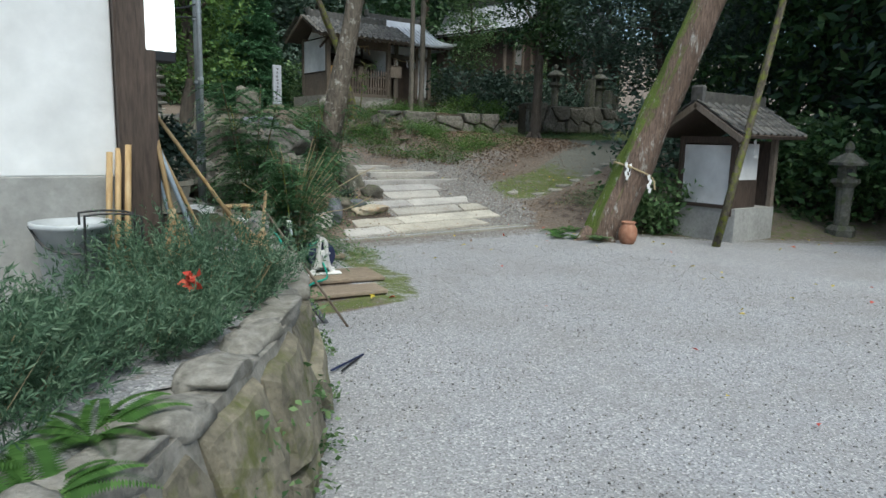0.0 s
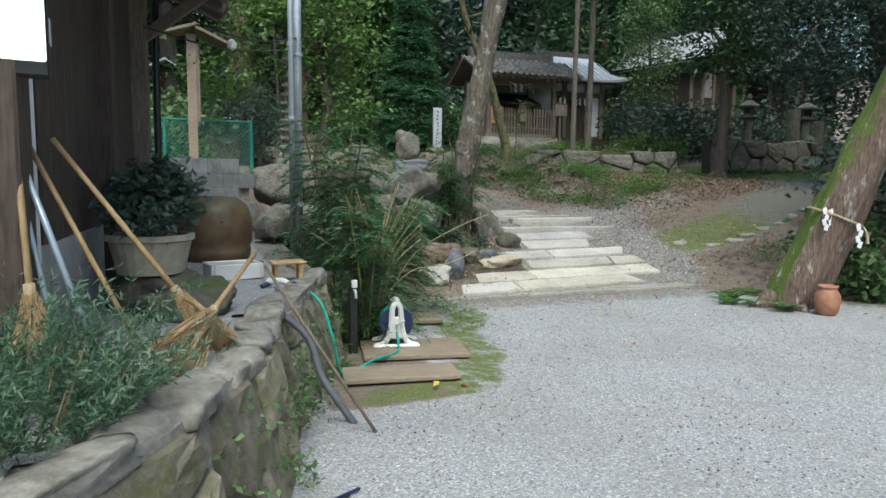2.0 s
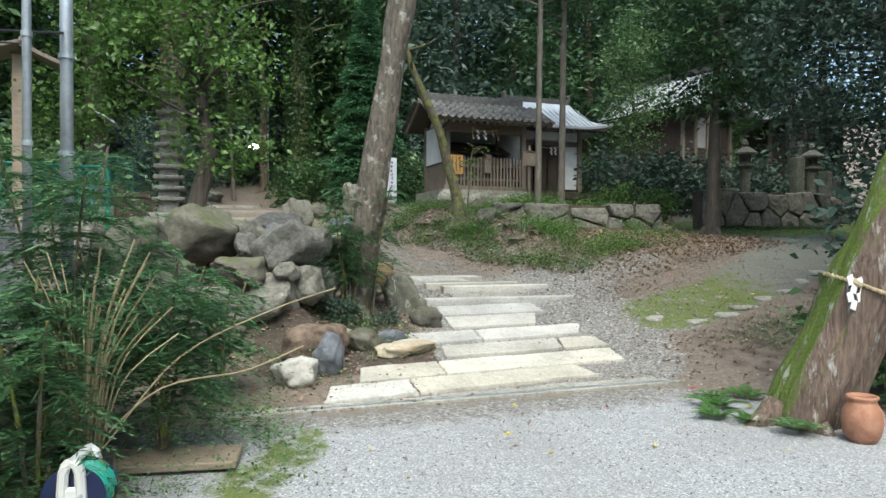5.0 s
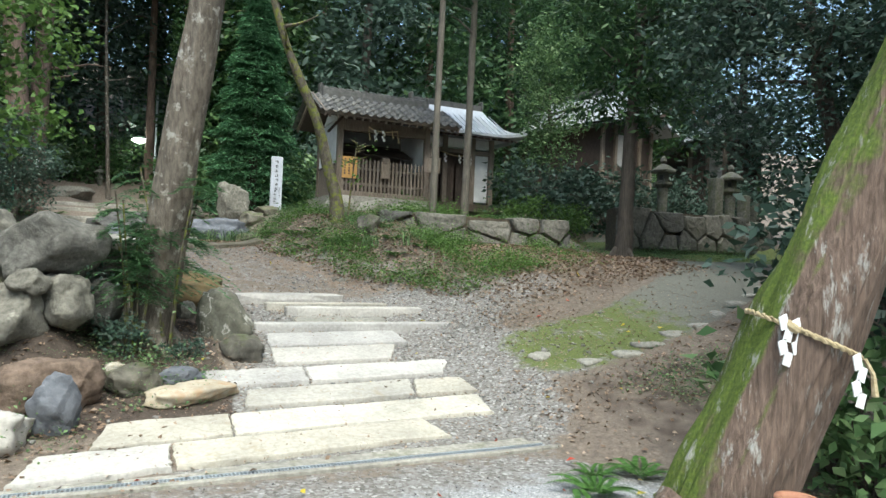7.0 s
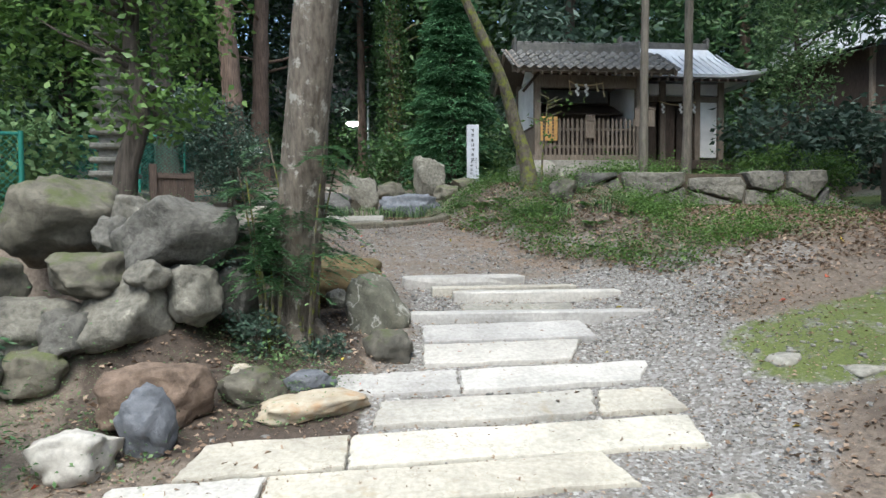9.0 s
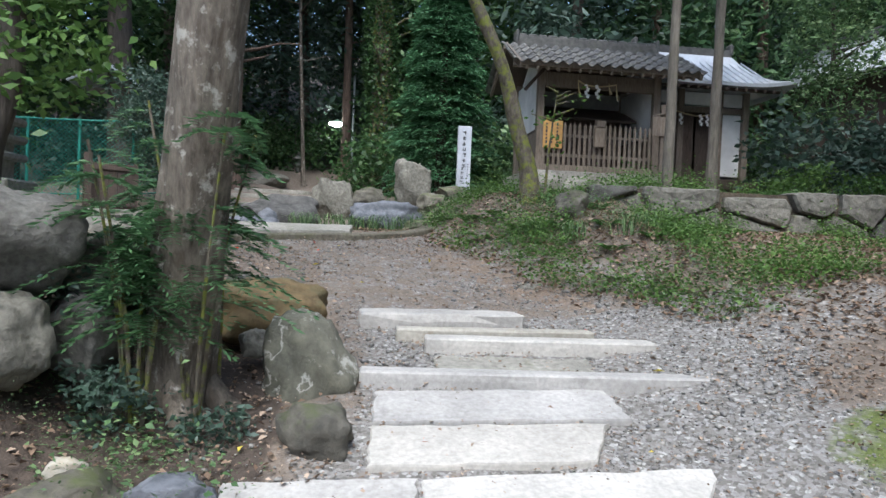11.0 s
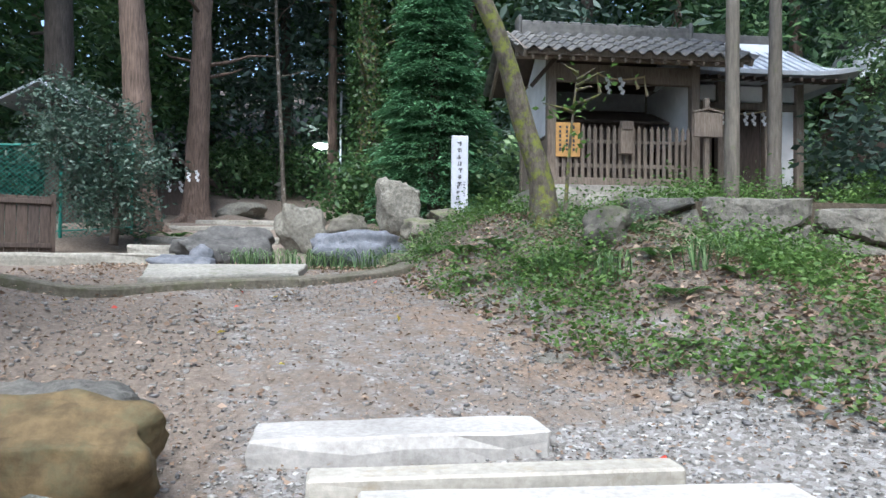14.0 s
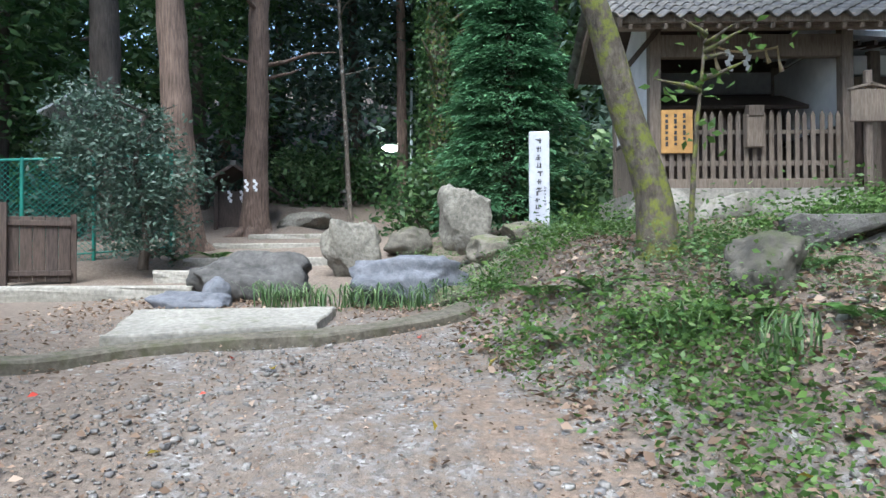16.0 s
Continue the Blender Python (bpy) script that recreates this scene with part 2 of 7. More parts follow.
M_GREENPAINT = plain("green_paint", (0.03, 0.22, 0.17), 0.45)
M_BLACK = plain("black_plastic", (0.02, 0.02, 0.022), 0.45)
M_WHITE = plain("white_plastic", (0.78, 0.78, 0.76), 0.35, vary=0.04)
M_GREYPLASTIC = plain("grey_plastic", (0.5, 0.53, 0.55), 0.45)
M_HOSE = plain("green_hose", (0.03, 0.36, 0.27), 0.4)
M_NAVY = plain("navy_plastic", (0.02, 0.03, 0.09), 0.4)
M_ORANGE = plain("orange_board", (0.6, 0.34, 0.11), 0.6, vary=0.2)
M_RED = plain("red_leaf", (0.55, 0.06, 0.04), 0.5)
M_INK = plain("ink", (0.06, 0.06, 0.065), 0.7)
M_PAPER = plain("white_paper", (0.85, 0.85, 0.86), 0.6, vary=0.03)
M_SIGN = surf("sign_paint", (0.46, 0.48, 0.54), (0.54, 0.565, 0.63), 20, 0.6, 2.0, 0.1, 0.002)
M_ROPE = surf("straw_rope", (0.34, 0.26, 0.14), (0.6, 0.5, 0.32), 60, 0.9, 4.0, 0.7, 0.006)
M_CLAY = surf("terracotta", (0.28, 0.12, 0.07), (0.42, 0.22, 0.14), 16, 0.75, 3.0, 0.3, 0.004, stain=(0.2, 0.15, 0.1), stain_at=(0.55, 0.8))
M_VAT = surf("brown_glaze", (0.09, 0.05, 0.03), (0.17, 0.105, 0.06), 8, 0.5, 2.0, 0.25, 0.006, stain=(0.12, 0.115, 0.05), stain_at=(0.5, 0.72), stain_up=True)
M_PLANTER = surf("grey_planter", (0.3, 0.275, 0.21), (0.43, 0.395, 0.31), 16, 0.8, 3.0, 0.2, 0.004)
M_STONE_OLD = surf("carved_stone", (0.2, 0.195, 0.175), (0.4, 0.385, 0.345), 20, 0.9, 2.0, 0.5, 0.008, stain=(0.12, 0.13, 0.07), stain_at=(0.55, 0.75))
M_BARK_PALE = surf("pale_bark", (0.06, 0.047, 0.036), (0.235, 0.2, 0.16), 15, 0.92, 2.2, 1.0, 0.025, stretch=(1.6, 1.6, 0.45), stain=(0.37, 0.35, 0.31), stain_at=(0.56, 0.64))
add_lines(M_BARK_PALE, 1.2, 0.68, (0.26, 0.24, 0.03), width=0.04)
add_lines(M_BARK_PALE, 3.0, 0.4, (0.09, 0.07, 0.05), stretch=(1, 1, 0.4), width=0.03)
M_BARK_RED = surf("cedar_bark", (0.06, 0.04, 0.03), (0.25, 0.175, 0.135), 12, 0.92, 1.6, 1.0, 0.025, stretch=(3.5, 3.5, 0.25))
M_BARK_DARK = surf("dark_bark", (0.04, 0.033, 0.027), (0.12, 0.098, 0.08), 11, 0.92, 1.6, 0.9, 0.02, stretch=(3, 3, 0.35))
M_BARK_MOSS = surf("mossy_bark", (0.05, 0.04, 0.03), (0.2, 0.17, 0.13), 14, 0.92, 3.2, 1.0, 0.03, stretch=(1.5, 1.5, 0.7), stain=(0.17, 0.19, 0.03), stain_at=(0.47, 0.6))
L_CEDAR = leafy("cedar_leaf", (0.022, 0.052, 0.024), (0.055, 0.115, 0.046), (0.11, 0.19, 0.07))
L_FOREST = leafy("forest_leaf", (0.024, 0.056, 0.02), (0.06, 0.13, 0.042), (0.14, 0.23, 0.08))
L_CYPRESS = leafy("cypress_leaf", (0.045, 0.115, 0.055), (0.09, 0.21, 0.1), (0.16, 0.32, 0.155))
L_CAMELLIA = leafy("camellia_leaf", (0.035, 0.065, 0.045), (0.075, 0.125, 0.09), (0.16, 0.21, 0.18), 0.5, 0.2)
L_BRIGHT = leafy("bright_leaf", (0.06, 0.12, 0.03), (0.12, 0.22, 0.05), (0.22, 0.34, 0.1))
L_WEED = leafy("weed_leaf", (0.065, 0.125, 0.05), (0.14, 0.24, 0.095), (0.29, 0.4, 0.185))
L_ROSEMARY = leafy("rosemary_leaf", (0.06, 0.115, 0.068), (0.13, 0.22, 0.135), (0.25, 0.35, 0.23), 0.6, 0.35)
L_FERN = leafy("fern_leaf", (0.045, 0.105, 0.022), (0.08, 0.175, 0.04), (0.135, 0.25, 0.07))
L_FEATHER = leafy("feather_leaf", (0.045, 0.1, 0.045), (0.085, 0.18, 0.075), (0.15, 0.28, 0.12))
M_BARK_GREY = surf("grey_bark", (0.085, 0.075, 0.062), (0.21, 0.185, 0.155), 11, 0.92, 1.8, 0.8, 0.015, stretch=(3, 3, 0.4), stain=(0.11, 0.12, 0.06), stain_at=(0.58, 0.75))
L_DEAD = leafy("fallen_leaf", (0.15, 0.1, 0.068), (0.29, 0.2, 0.138), (0.5, 0.39, 0.3), 0.7, 0.1)
L_YELLOW = leafy("yellow_leaf", (0.5, 0.38, 0.04), (0.65, 0.52, 0.08), (0.7, 0.6, 0.15), 0.5, 0.2)
L_REDLEAF = leafy("red_fallen_leaf", (0.5, 0.05, 0.03), (0.62, 0.12, 0.08), (0.6, 0.2, 0.1), 0.5, 0.2)
L_STRAW = leafy("dry_stem", (0.22, 0.18, 0.1), (0.36, 0.3, 0.18), (0.5, 0.43, 0.28), 0.7, 0.1)
G_LAMP = glow("lamp_tube", (1.0, 0.98, 0.92), 9.0)


# ---- mesh helpers ----
def quick_mesh(name, verts, quads, material=None, smooth_shade=False):
    verts = np.asarray(verts, dtype=np.float32).reshape(-1, 3)
    quads = np.asarray(quads, dtype=np.int32).reshape(-1, 4)
    me = bpy.data.meshes.new(name)
    me.vertices.add(len(verts))
    me.vertices.foreach_set("co", verts.ravel())
    me.loops.add(quads.size)
    me.loops.foreach_set("vertex_index", quads.ravel())
    me.polygons.add(len(quads))
    me.polygons.foreach_set("loop_start", np.arange(0, quads.size, 4, dtype=np.int32))
    me.update(calc_edges=True)
    if smooth_shade:
        me.polygons.foreach_set("use_smooth", np.ones(len(quads), dtype=bool))
    if material:
        me.materials.append(material)
    return me


def mesh_of(bm, name, material, smooth_shade=False):
    me = bpy.data.meshes.new(name)
    bmesh.ops.recalc_face_normals(bm, faces=bm.faces)
    bm.to_mesh(me)
    bm.free()
    if smooth_shade:
        me.polygons.foreach_set("use_smooth", np.ones(len(me.polygons), dtype=bool))
    me.materials.append(material)
    return me


def part(name, bm, material, parent, label="", smooth_shade=False):
    """One mesh object under a thing or a part."""
    me = bm if isinstance(bm, bpy.types.Mesh) else mesh_of(bm, name, material, smooth_shade)
    if not me.materials:
        me.materials.append(material)
    ob = new(name, me)
    ob.parent = parent
    if label:
        tagged(ob, label)
    return ob


def thing(name, label, category, loc=(0, 0, 0), turn=0.0, group="", kind=""):
    ob = new(name)
    ob.matrix_basis = pose(*loc, 0, 0, turn)
    return tagged(ob, label, category, group, kind)


def solo(name, me, label, category, loc=(0, 0, 0), turn=0.0, group="", kind=""):
    ob = new(name, me)
    ob.matrix_basis = pose(*loc, 0, 0, turn)
    return tagged(ob, label, category, group, kind)


def B():
    return bmesh.new()


def box(bm, c, s, rot=(0, 0, 0), bevel=0.008):
    m = pose(*c, *rot) @ Matrix.Diagonal((*s, 1))
    r = bmesh.ops.create_cube(bm, size=1.0, matrix=m)
    if bevel:
        vs = r["verts"]
        es = list({e for v in vs for e in v.link_edges})
        bmesh.ops.bevel(bm, geom=es, offset=min(bevel, min(s) * 0.4), segments=1, affect="EDGES")
    return bm


def tube(bm, pts, radii, seg=10, cap=True, wobble=0.0, seed=0, ridges=0.0):
    """A tapered tube along points."""
    pts = [Vector(p) for p in pts]
    rings = []
    for i, p in enumerate(pts):
        d = (pts[min(i + 1, len(pts) - 1)] - pts[max(i - 1, 0)]).normalized()
        side = d.cross(Vector((0.31, 0.87, 0.39))).normalized()
        up = d.cross(side)
        ring = []
        for k in range(seg):
            a = 2 * math.pi * k / seg
            r = radii[i] if not isinstance(radii, (int, float)) else radii
            if wobble:
                r *= 1 + wobble * noise.noise(Vector((math.cos(a) * 1.3 + seed, math.sin(a) * 1.3, p.z * 1.5 + seed)))
            if ridges:
                r *= 1 + ridges * (noise.noise(Vector((math.cos(a) * 7 + seed, math.sin(a) * 7, p.z * 0.9))) + 0.6 * noise.noise(Vector((math.cos(a) * 15, math.sin(a) * 15 + seed, p.z * 1.6))))
            ring.append(bm.verts.new(p + side * math.cos(a) * r + up * math.sin(a) * r))
        rings.append(ring)
    for a, b in zip(rings, rings[1:]):
        for k in range(seg):
            bm.faces.new((a[k], a[(k + 1) % seg], b[(k + 1) % seg], b[k]))
    if cap:
        bm.faces.new(rings[0][::-1])
        bm.faces.new(rings[-1])
    return bm


def lathe(bm, profile, seg=24, c=(0, 0)):
    rings = [[bm.verts.new((c[0] + r * math.cos(2 * math.pi * k / seg), c[1] + r * math.sin(2 * math.pi * k / seg), z)) for k in range(seg)] for r, z in profile]
    for a, b in zip(rings, rings[1:]):
        for k in range(seg):
            bm.faces.new((a[k], a[(k + 1) % seg], b[(k + 1) % seg], b[k]))
    bm.faces.new(rings[0][::-1])
    bm.faces.new(rings[-1])
    return bm


def bend(points, n=14):
    """Points on a smooth curve through the given ones."""
    p = np.array(points, float)
    t = np.linspace(0, len(p) - 1, n)
    out = []
    for v in t:
        i = min(int(v), len(p) - 2)
        u = v - i
        a, b, c, d = p[max(i - 1, 0)], p[i], p[i + 1], p[min(i + 2, len(p) - 1)]
        out.append(0.5 * (2 * b + (c - a) * u + (2 * a - 5 * b + 4 * c - d) * u * u + (3 * b - a - 3 * c + d) * u ** 3))
    return [tuple(q) for q in out]


def rock_mesh(name, size, seed, material, sub=3, rough=0.22, facet=5, boxy=0.0):
    """A weathered boulder that fills the box size, its base at z = 0."""
    bm = B()
    bmesh.ops.create_icosphere(bm, subdivisions=sub, radius=1.0)
    r = random.Random(seed)
    cuts = [(Vector((r.gauss(0, 1), r.gauss(0, 1), r.gauss(0, 0.8))).normalized(), r.uniform(0.62, 0.88)) for _ in range(facet)]
    off = Vector((seed * 3.7, seed * 1.3, 0))
    for v in bm.verts:
        p = v.co.copy()
        if boxy:
            q = Vector([math.copysign(abs(c) ** 0.4, c) for c in p])
            p = p.lerp(q / max(abs(c) for c in q) * 0.86, boxy)
        for nrm, d in cuts:
            over = p.dot(nrm) - d
            if over > 0:
                p -= nrm * over * 0.92
        f = 1 + rough * noise.noise(p * 1.6 + off) + rough * 0.45 * noise.noise(p * 4.5 + off) + rough * 0.2 * noise.noise(p * 11 + off)
        v.co = p * f
    lo = [min(v.co[i] for v in bm.verts) for i in range(3)]
    hi = [max(v.co[i] for v in bm.verts) for i in range(3)]
    for v in bm.verts:
        v.co = Vector([(v.co[i] - (lo[i] + hi[i]) / 2) / (hi[i] - lo[i]) * size[i] for i in range(3)])
        v.co.z += size[2] / 2
    return mesh_of(bm, name, material, True)


def leaf_mesh(name, base, way, side, length, width, material, fold=0.25):
    """Many rhombic leaves: base point, direction, side vector, length and width each."""
    base, way, side = (np.asarray(a, float).reshape(-1, 3) for a in (base, way, side))
    k = len(base)
    length, width = np.broadcast_to(np.asarray(length, float), k)[:, None], np.broadcast_to(np.asarray(width, float), k)[:, None]
    up = np.cross(side, way)
    mid = base + way * length * 0.45
    v = np.stack([base, mid + side * width * 0.5 + up * width * fold, base + way * length, mid - side * width * 0.5 + up * width * fold], 1)
    return quick_mesh(name, v.reshape(-1, 3), np.arange(4 * k).reshape(-1, 4), material)


def unit(a):
    return a / np.maximum(np.linalg.norm(a, axis=1, keepdims=True), 1e-9)


def spread(g, k, flat=0.5, droop=0.0):
    """Random leaf directions and sides."""
    way = g.normal(size=(k, 3))
    way[:, 2] = way[:, 2] * flat - droop
    way = unit(way)
    side = unit(np.cross(way, g.normal(size=(k, 3))))
    return way, side


def crown_mesh(name, blobs, leaves, leaf, material, seed, clump=0.28, per=26, flat=0.6, droop=0.15, slim=0.5):
    """Leaves in clumps that fill uneven blobs: (centre, radii) each."""
    g = np.random.default_rng(seed)
    vol = np.array([r[0] * r[1] * r[2] for _, r in blobs]) ** 0.66
    pick = g.choice(len(blobs), size=max(4, leaves // per), p=vol / vol.sum())
    cen = np.array([b[0] for b in blobs], float)[pick]
    rad = np.array([b[1] for b in blobs], float)[pick]
    d = unit(g.normal(size=(len(pick), 3)))
    c = cen + d * rad * (g.uniform(0.25, 1, (len(pick), 1)) ** 0.45)
    base = np.repeat(c, per, 0) + g.normal(size=(len(pick) * per, 3)) * clump * np.array([1, 1, 0.55])
    way, side = spread(g, len(base), flat, droop)
    ln = leaf * g.uniform(0.6, 1.3, len(base))
    return leaf_mesh(name, base, way, side, ln, ln * slim, material)


def branches(parent, bark, trunk_pts, count, reach, r0, seed, lo=0.45, up=0.35):
    r = random.Random(seed)
    for _ in range(count):
        u = r.uniform(lo, 0.97) * (len(trunk_pts) - 1)
        i = min(int(u), len(trunk_pts) - 2)
        p = Vector(trunk_pts[i]).lerp(Vector(trunk_pts[i + 1]), u - i)
        a = r.uniform(0, 6.283)
        ln = reach * r.uniform(0.5, 1.0)
        d = Vector((math.cos(a), math.sin(a), up * r.uniform(0.2, 1.4)))
        bm = B()
        q = [p + d * ln * f + Vector((r.uniform(-1, 1), r.uniform(-1, 1), r.uniform(-0.3, 0.6))) * 0.12 * ln * f for f in (0, 0.35, 0.7, 1.0)]
        tube(bm, q, [r0, r0 * 0.7, r0 * 0.45, r0 * 0.18], 6)
        part("limb", bm, bark, parent, smooth_shade=True)


def gz(x, y):
    return ground_z(x, y)


# ---- terrain ----
def lerp_table(v, xs, zs):
    return float(np.interp(v, xs, zs))


def smooth(a, b, v):
    u = min(1.0, max(0.0, (v - a) / (b - a)))
    return u * u * (3 - 2 * u)


def yard_edge(x):
    return lerp_table(x, (4.0, 8.6, 10.3, 12.5, 18.0), (9.05, 9.05, 6.95, 5.2, 4.0))


def bank_foot(x):
    return lerp_table(x, (7.4, 7.9, 8.4, 8.8, 9.2, 9.7, 10.1, 12.0, 14.5), (17.0, 16.0, 14.75, 14.15, 13.6, 13.0, 12.5, 12.2, 12.9))


def ground_z(x, y):
    """Height of the bare ground: the gravel yard, the stepped slope, the terraces and the wooded hill."""
    s = y - yard_edge(x)
    if x > 8.6:
        s *= lerp_table(x, (8.6, 10.5, 14.0), (1.0, 0.85, 0.95))
    z = lerp_table(s, (0.0, 0.3, 0.75, 1.7, 2.25, 2.85, 3.55, 4.25, 5.85, 8.2, 10.3, 12.0, 14.0, 19.0, 26.0, 40.0),
                   (0.0, 0.05, 0.12, 0.33, 0.46, 0.6, 0.74, 0.85, 1.25, 1.58, 1.62, 1.82, 2.3, 2.7, 4.6, 12.0))
    # bank under the shrine
    b = y - bank_foot(x)
    up = smooth(0.0, 2.7, b) * smooth(7.3, 8.9, x) * (1 - smooth(13.0, 15.0, x))
    low = lerp_table(y, (15.0, 17.0, 19.0), (1.85, 2.17, 2.36))
    cut = lerp_table(y, (14.2, 15.0, 15.75, 16.02, 17.0, 19.0), (1.5, 1.66, 1.76, 2.24, 2.3, 2.42))
    k = smooth(9.6, 10.6, x)
    z = z + up * max(0.0, low * (1 - k) + cut * k - z)
    # upper terrace behind the boulders
    t = smooth(11.7, 12.4, y + 0.15 * (x - 4.0)) * (1 - smooth(4.3, 5.6, x))
    t = max(t, smooth(10.7, 11.4, y) * (1 - smooth(2.2, 3.3, x)))
    z = z + t * max(0.0, 1.55 - z)
    # soil packed behind the dry wall
    t = smooth(10.55, 11.15, y) * (1 - smooth(12.0, 12.6, y)) * (1 - smooth(4.9, 5.5, x))
    z = z + t * max(0.0, 0.8 - z)
    return z
# ---- end terrain ----


# ---- ground ----
def seg_dist(x, y, pts):
    best = 1e9
    for (ax, ay), (bx, by) in zip(pts, pts[1:]):
        ux, uy = bx - ax, by - ay
        t = max(0, min(1, ((x - ax) * ux + (y - ay) * uy) / (ux * ux + uy * uy)))
        best = min(best, math.hypot(x - ax - t * ux, y - ay - t * uy))
    return best


TERRACE = [(-3.0, -1.6), (-0.9, 0.2), (0.33, 1.67), (1.15, 2.65), (1.59, 3.36), (2.0, 4.38), (2.17, 5.37), (2.5, 6.1), (2.72, 6.75)]
SIDE_PATH = [(9.9, 10.55), (11.2, 10.8), (12.7, 11.3), (14.4, 12.5), (16.5, 14.4), (20.0, 15.5), (24, 17)]
UPPER_PATH = [(14.6, 13.4), (14.4, 16.4), (16.5, 18.0)]


def build_ground():
    xs = np.concatenate([np.linspace(-400, -30, 10), np.linspace(-26, -4.5, 16), np.arange(-4, 17.01, 0.14), np.linspace(18, 46, 40), np.linspace(50, 400, 10)])
    ys = np.concatenate([np.linspace(-400, -30, 10), np.linspace(-26, -2.5, 16), np.arange(-2, 24.01, 0.14), np.linspace(24.6, 60, 50), np.linspace(66, 400, 10)])
    verts, cover, two = [], [], []
    for y in ys:
        for x in xs:
            z = gz(x, y)
            s = y - yard_edge(x)
            n1 = noise.noise(Vector((x * 0.9, y * 0.9, 0)))
            n2 = noise.noise(Vector((x * 2.6, y * 2.6, 4)))
            if s > 0.15 or x < 4:
                z += 0.02 * n1 + 0.012 * n2 if y < 26 else 0.25 * n1
            else:
                z += 0.006 * n1
            verts.append((x, y, z))
            soil, coarse, moss, conc = 0.0, 0.0, 0.0, 0.0
            if s > -0.1:
                path = 1 - smooth(1.0, 2.0, abs(x - lerp_table(y, (9, 12, 14, 17), (7.2, 8.2, 8.0, 6.6))))
                grey = smooth(0.2, 0.9, 1 - seg_dist(x, y, [(8.9, 9.6), (9.4, 12.2), (11.0, 12.7), (9.4, 13.0), (9.0, 13.6), (7.6, 13.9)]) / 1.3)
                coarse = 1.0
                soil = 1.0 - 0.62 * path - 0.55 * grey
                if y > 13.4 and path > 0.3:
                    soil = max(soil, 0.53)
                if y > 17.2 and x < 7.8:
                    soil = 0.75
                dsp = seg_dist(x, y, SIDE_PATH)
                if dsp < 1.1:
                    conc = (1 - smooth(0.5, 0.8, dsp)) * smooth(10.4, 11.6, x)
                    moss = (1 - smooth(0.5, 0.95, dsp)) * (0.6 - 0.5 * smooth(11.0, 13.0, x))
                    soil *= smooth(0.4, 0.8, dsp)
                if x > 15 and 15.0 < y < 18:
                    moss = 0.7
                conc = max(conc, 1 - smooth(0.35, 0.55, seg_dist(x, y, UPPER_PATH)))
            else:
                coarse = smooth(-1.5, -0.2, s) * 0.75
                soil = smooth(-0.9, -0.05, s) * 0.55
            if x < 3.2 and y > 6.5:
                soil, coarse = 0.85, 1.0
            if 2.5 < x < 4.9 and 5.4 < y < 9.0:
                soil = max(soil, 0.9 - smooth(3.2, 3.9, x))
                moss = max(moss, 0.56 * (1 - smooth(0.12, 0.5, seg_dist(x, y, [(2.9, 5.5), (3.7, 5.65), (4.1, 6.5), (4.2, 7.4), (4.8, 8.3)]))))
            if x > 9.3 and y < 8 and s > -0.35:
                moss = max(moss, 0.45)
            cover.append((soil, coarse, moss, 1))
            # dark soil mask: moist ground, plus painted shade beneath trees and plants
            dark = 0.95 * smooth(4.2, 4.7, x) * (1 - smooth(6.2, 6.7, x)) * smooth(9.6, 10.1, y) * (1 - smooth(12.2, 12.8, y))
            dark = max(dark, 0.48 * smooth(8.9, 9.6, x) * (1 - smooth(12.5, 14.0, x)) * smooth(7.6, 8.6, y) * (1 - smooth(9.6, 10.3, y)))
            dark = max(dark, 0.4 * smooth(0.1, 0.7, y - bank_foot(x)) * smooth(8.2, 8.8, x) * (1 - smooth(13.5, 14.5, x)))
            clay = 0.55 * (1 - smooth(0.1, 0.7, seg_dist(x, y, [(7.5, 15.7), (8.2, 14.6), (8.9, 13.7)])))
            two.append((conc, dark, clay, 1))
    nx, ny = len(xs), len(ys)
    i = np.arange(nx * ny).reshape(ny, nx)
    quads = np.stack([i[:-1, :-1], i[:-1, 1:], i[1:, 1:], i[1:, :-1]], -1).reshape(-1, 4)
    me = quick_mesh("ground", verts, quads, M_GROUND, True)
    for key, vals in (("cover", cover), ("cover_two", two)):
        me.attributes.new(key, "FLOAT_COLOR", "POINT").data.foreach_set("color", np.array(vals, dtype=np.float32).ravel())
    solo("ground", me, "grey gravel yard rising into brown leaf-strewn woodland soil", "ground", kind="structure")


build_ground()


def stone_piece(name, parent, loc, size, seed, material, turn=0.0, tilt=(0, 0), sub=2, facet=6, boxy=0.8):
    ob = part(name, rock_mesh(name, size, seed, material, sub, 0.2, facet, boxy), material, parent)
    ob.matrix_basis = pose(*loc, tilt[0], tilt[1], turn)
    return ob


# ---- terrace with its rubble wall ----
TERRACE_Z = 0.7


def along(pts, d):
    for (ax, ay), (bx, by) in zip(pts, pts[1:]):
        ln = math.hypot(bx - ax, by - ay)
        if d <= ln:
            return ax + (bx - ax) * d / ln, ay + (by - ay) * d / ln, math.degrees(math.atan2(by - ay, bx - ax))
        d -= ln
    return bx, by, math.degrees(math.atan2(by - ay, bx - ax))


def terrace_top(x, y):
    return TERRACE_Z + 0.015 * y * 0.3 + 0.02 * noise.noise(Vector((x * 2, y * 2, 0)))


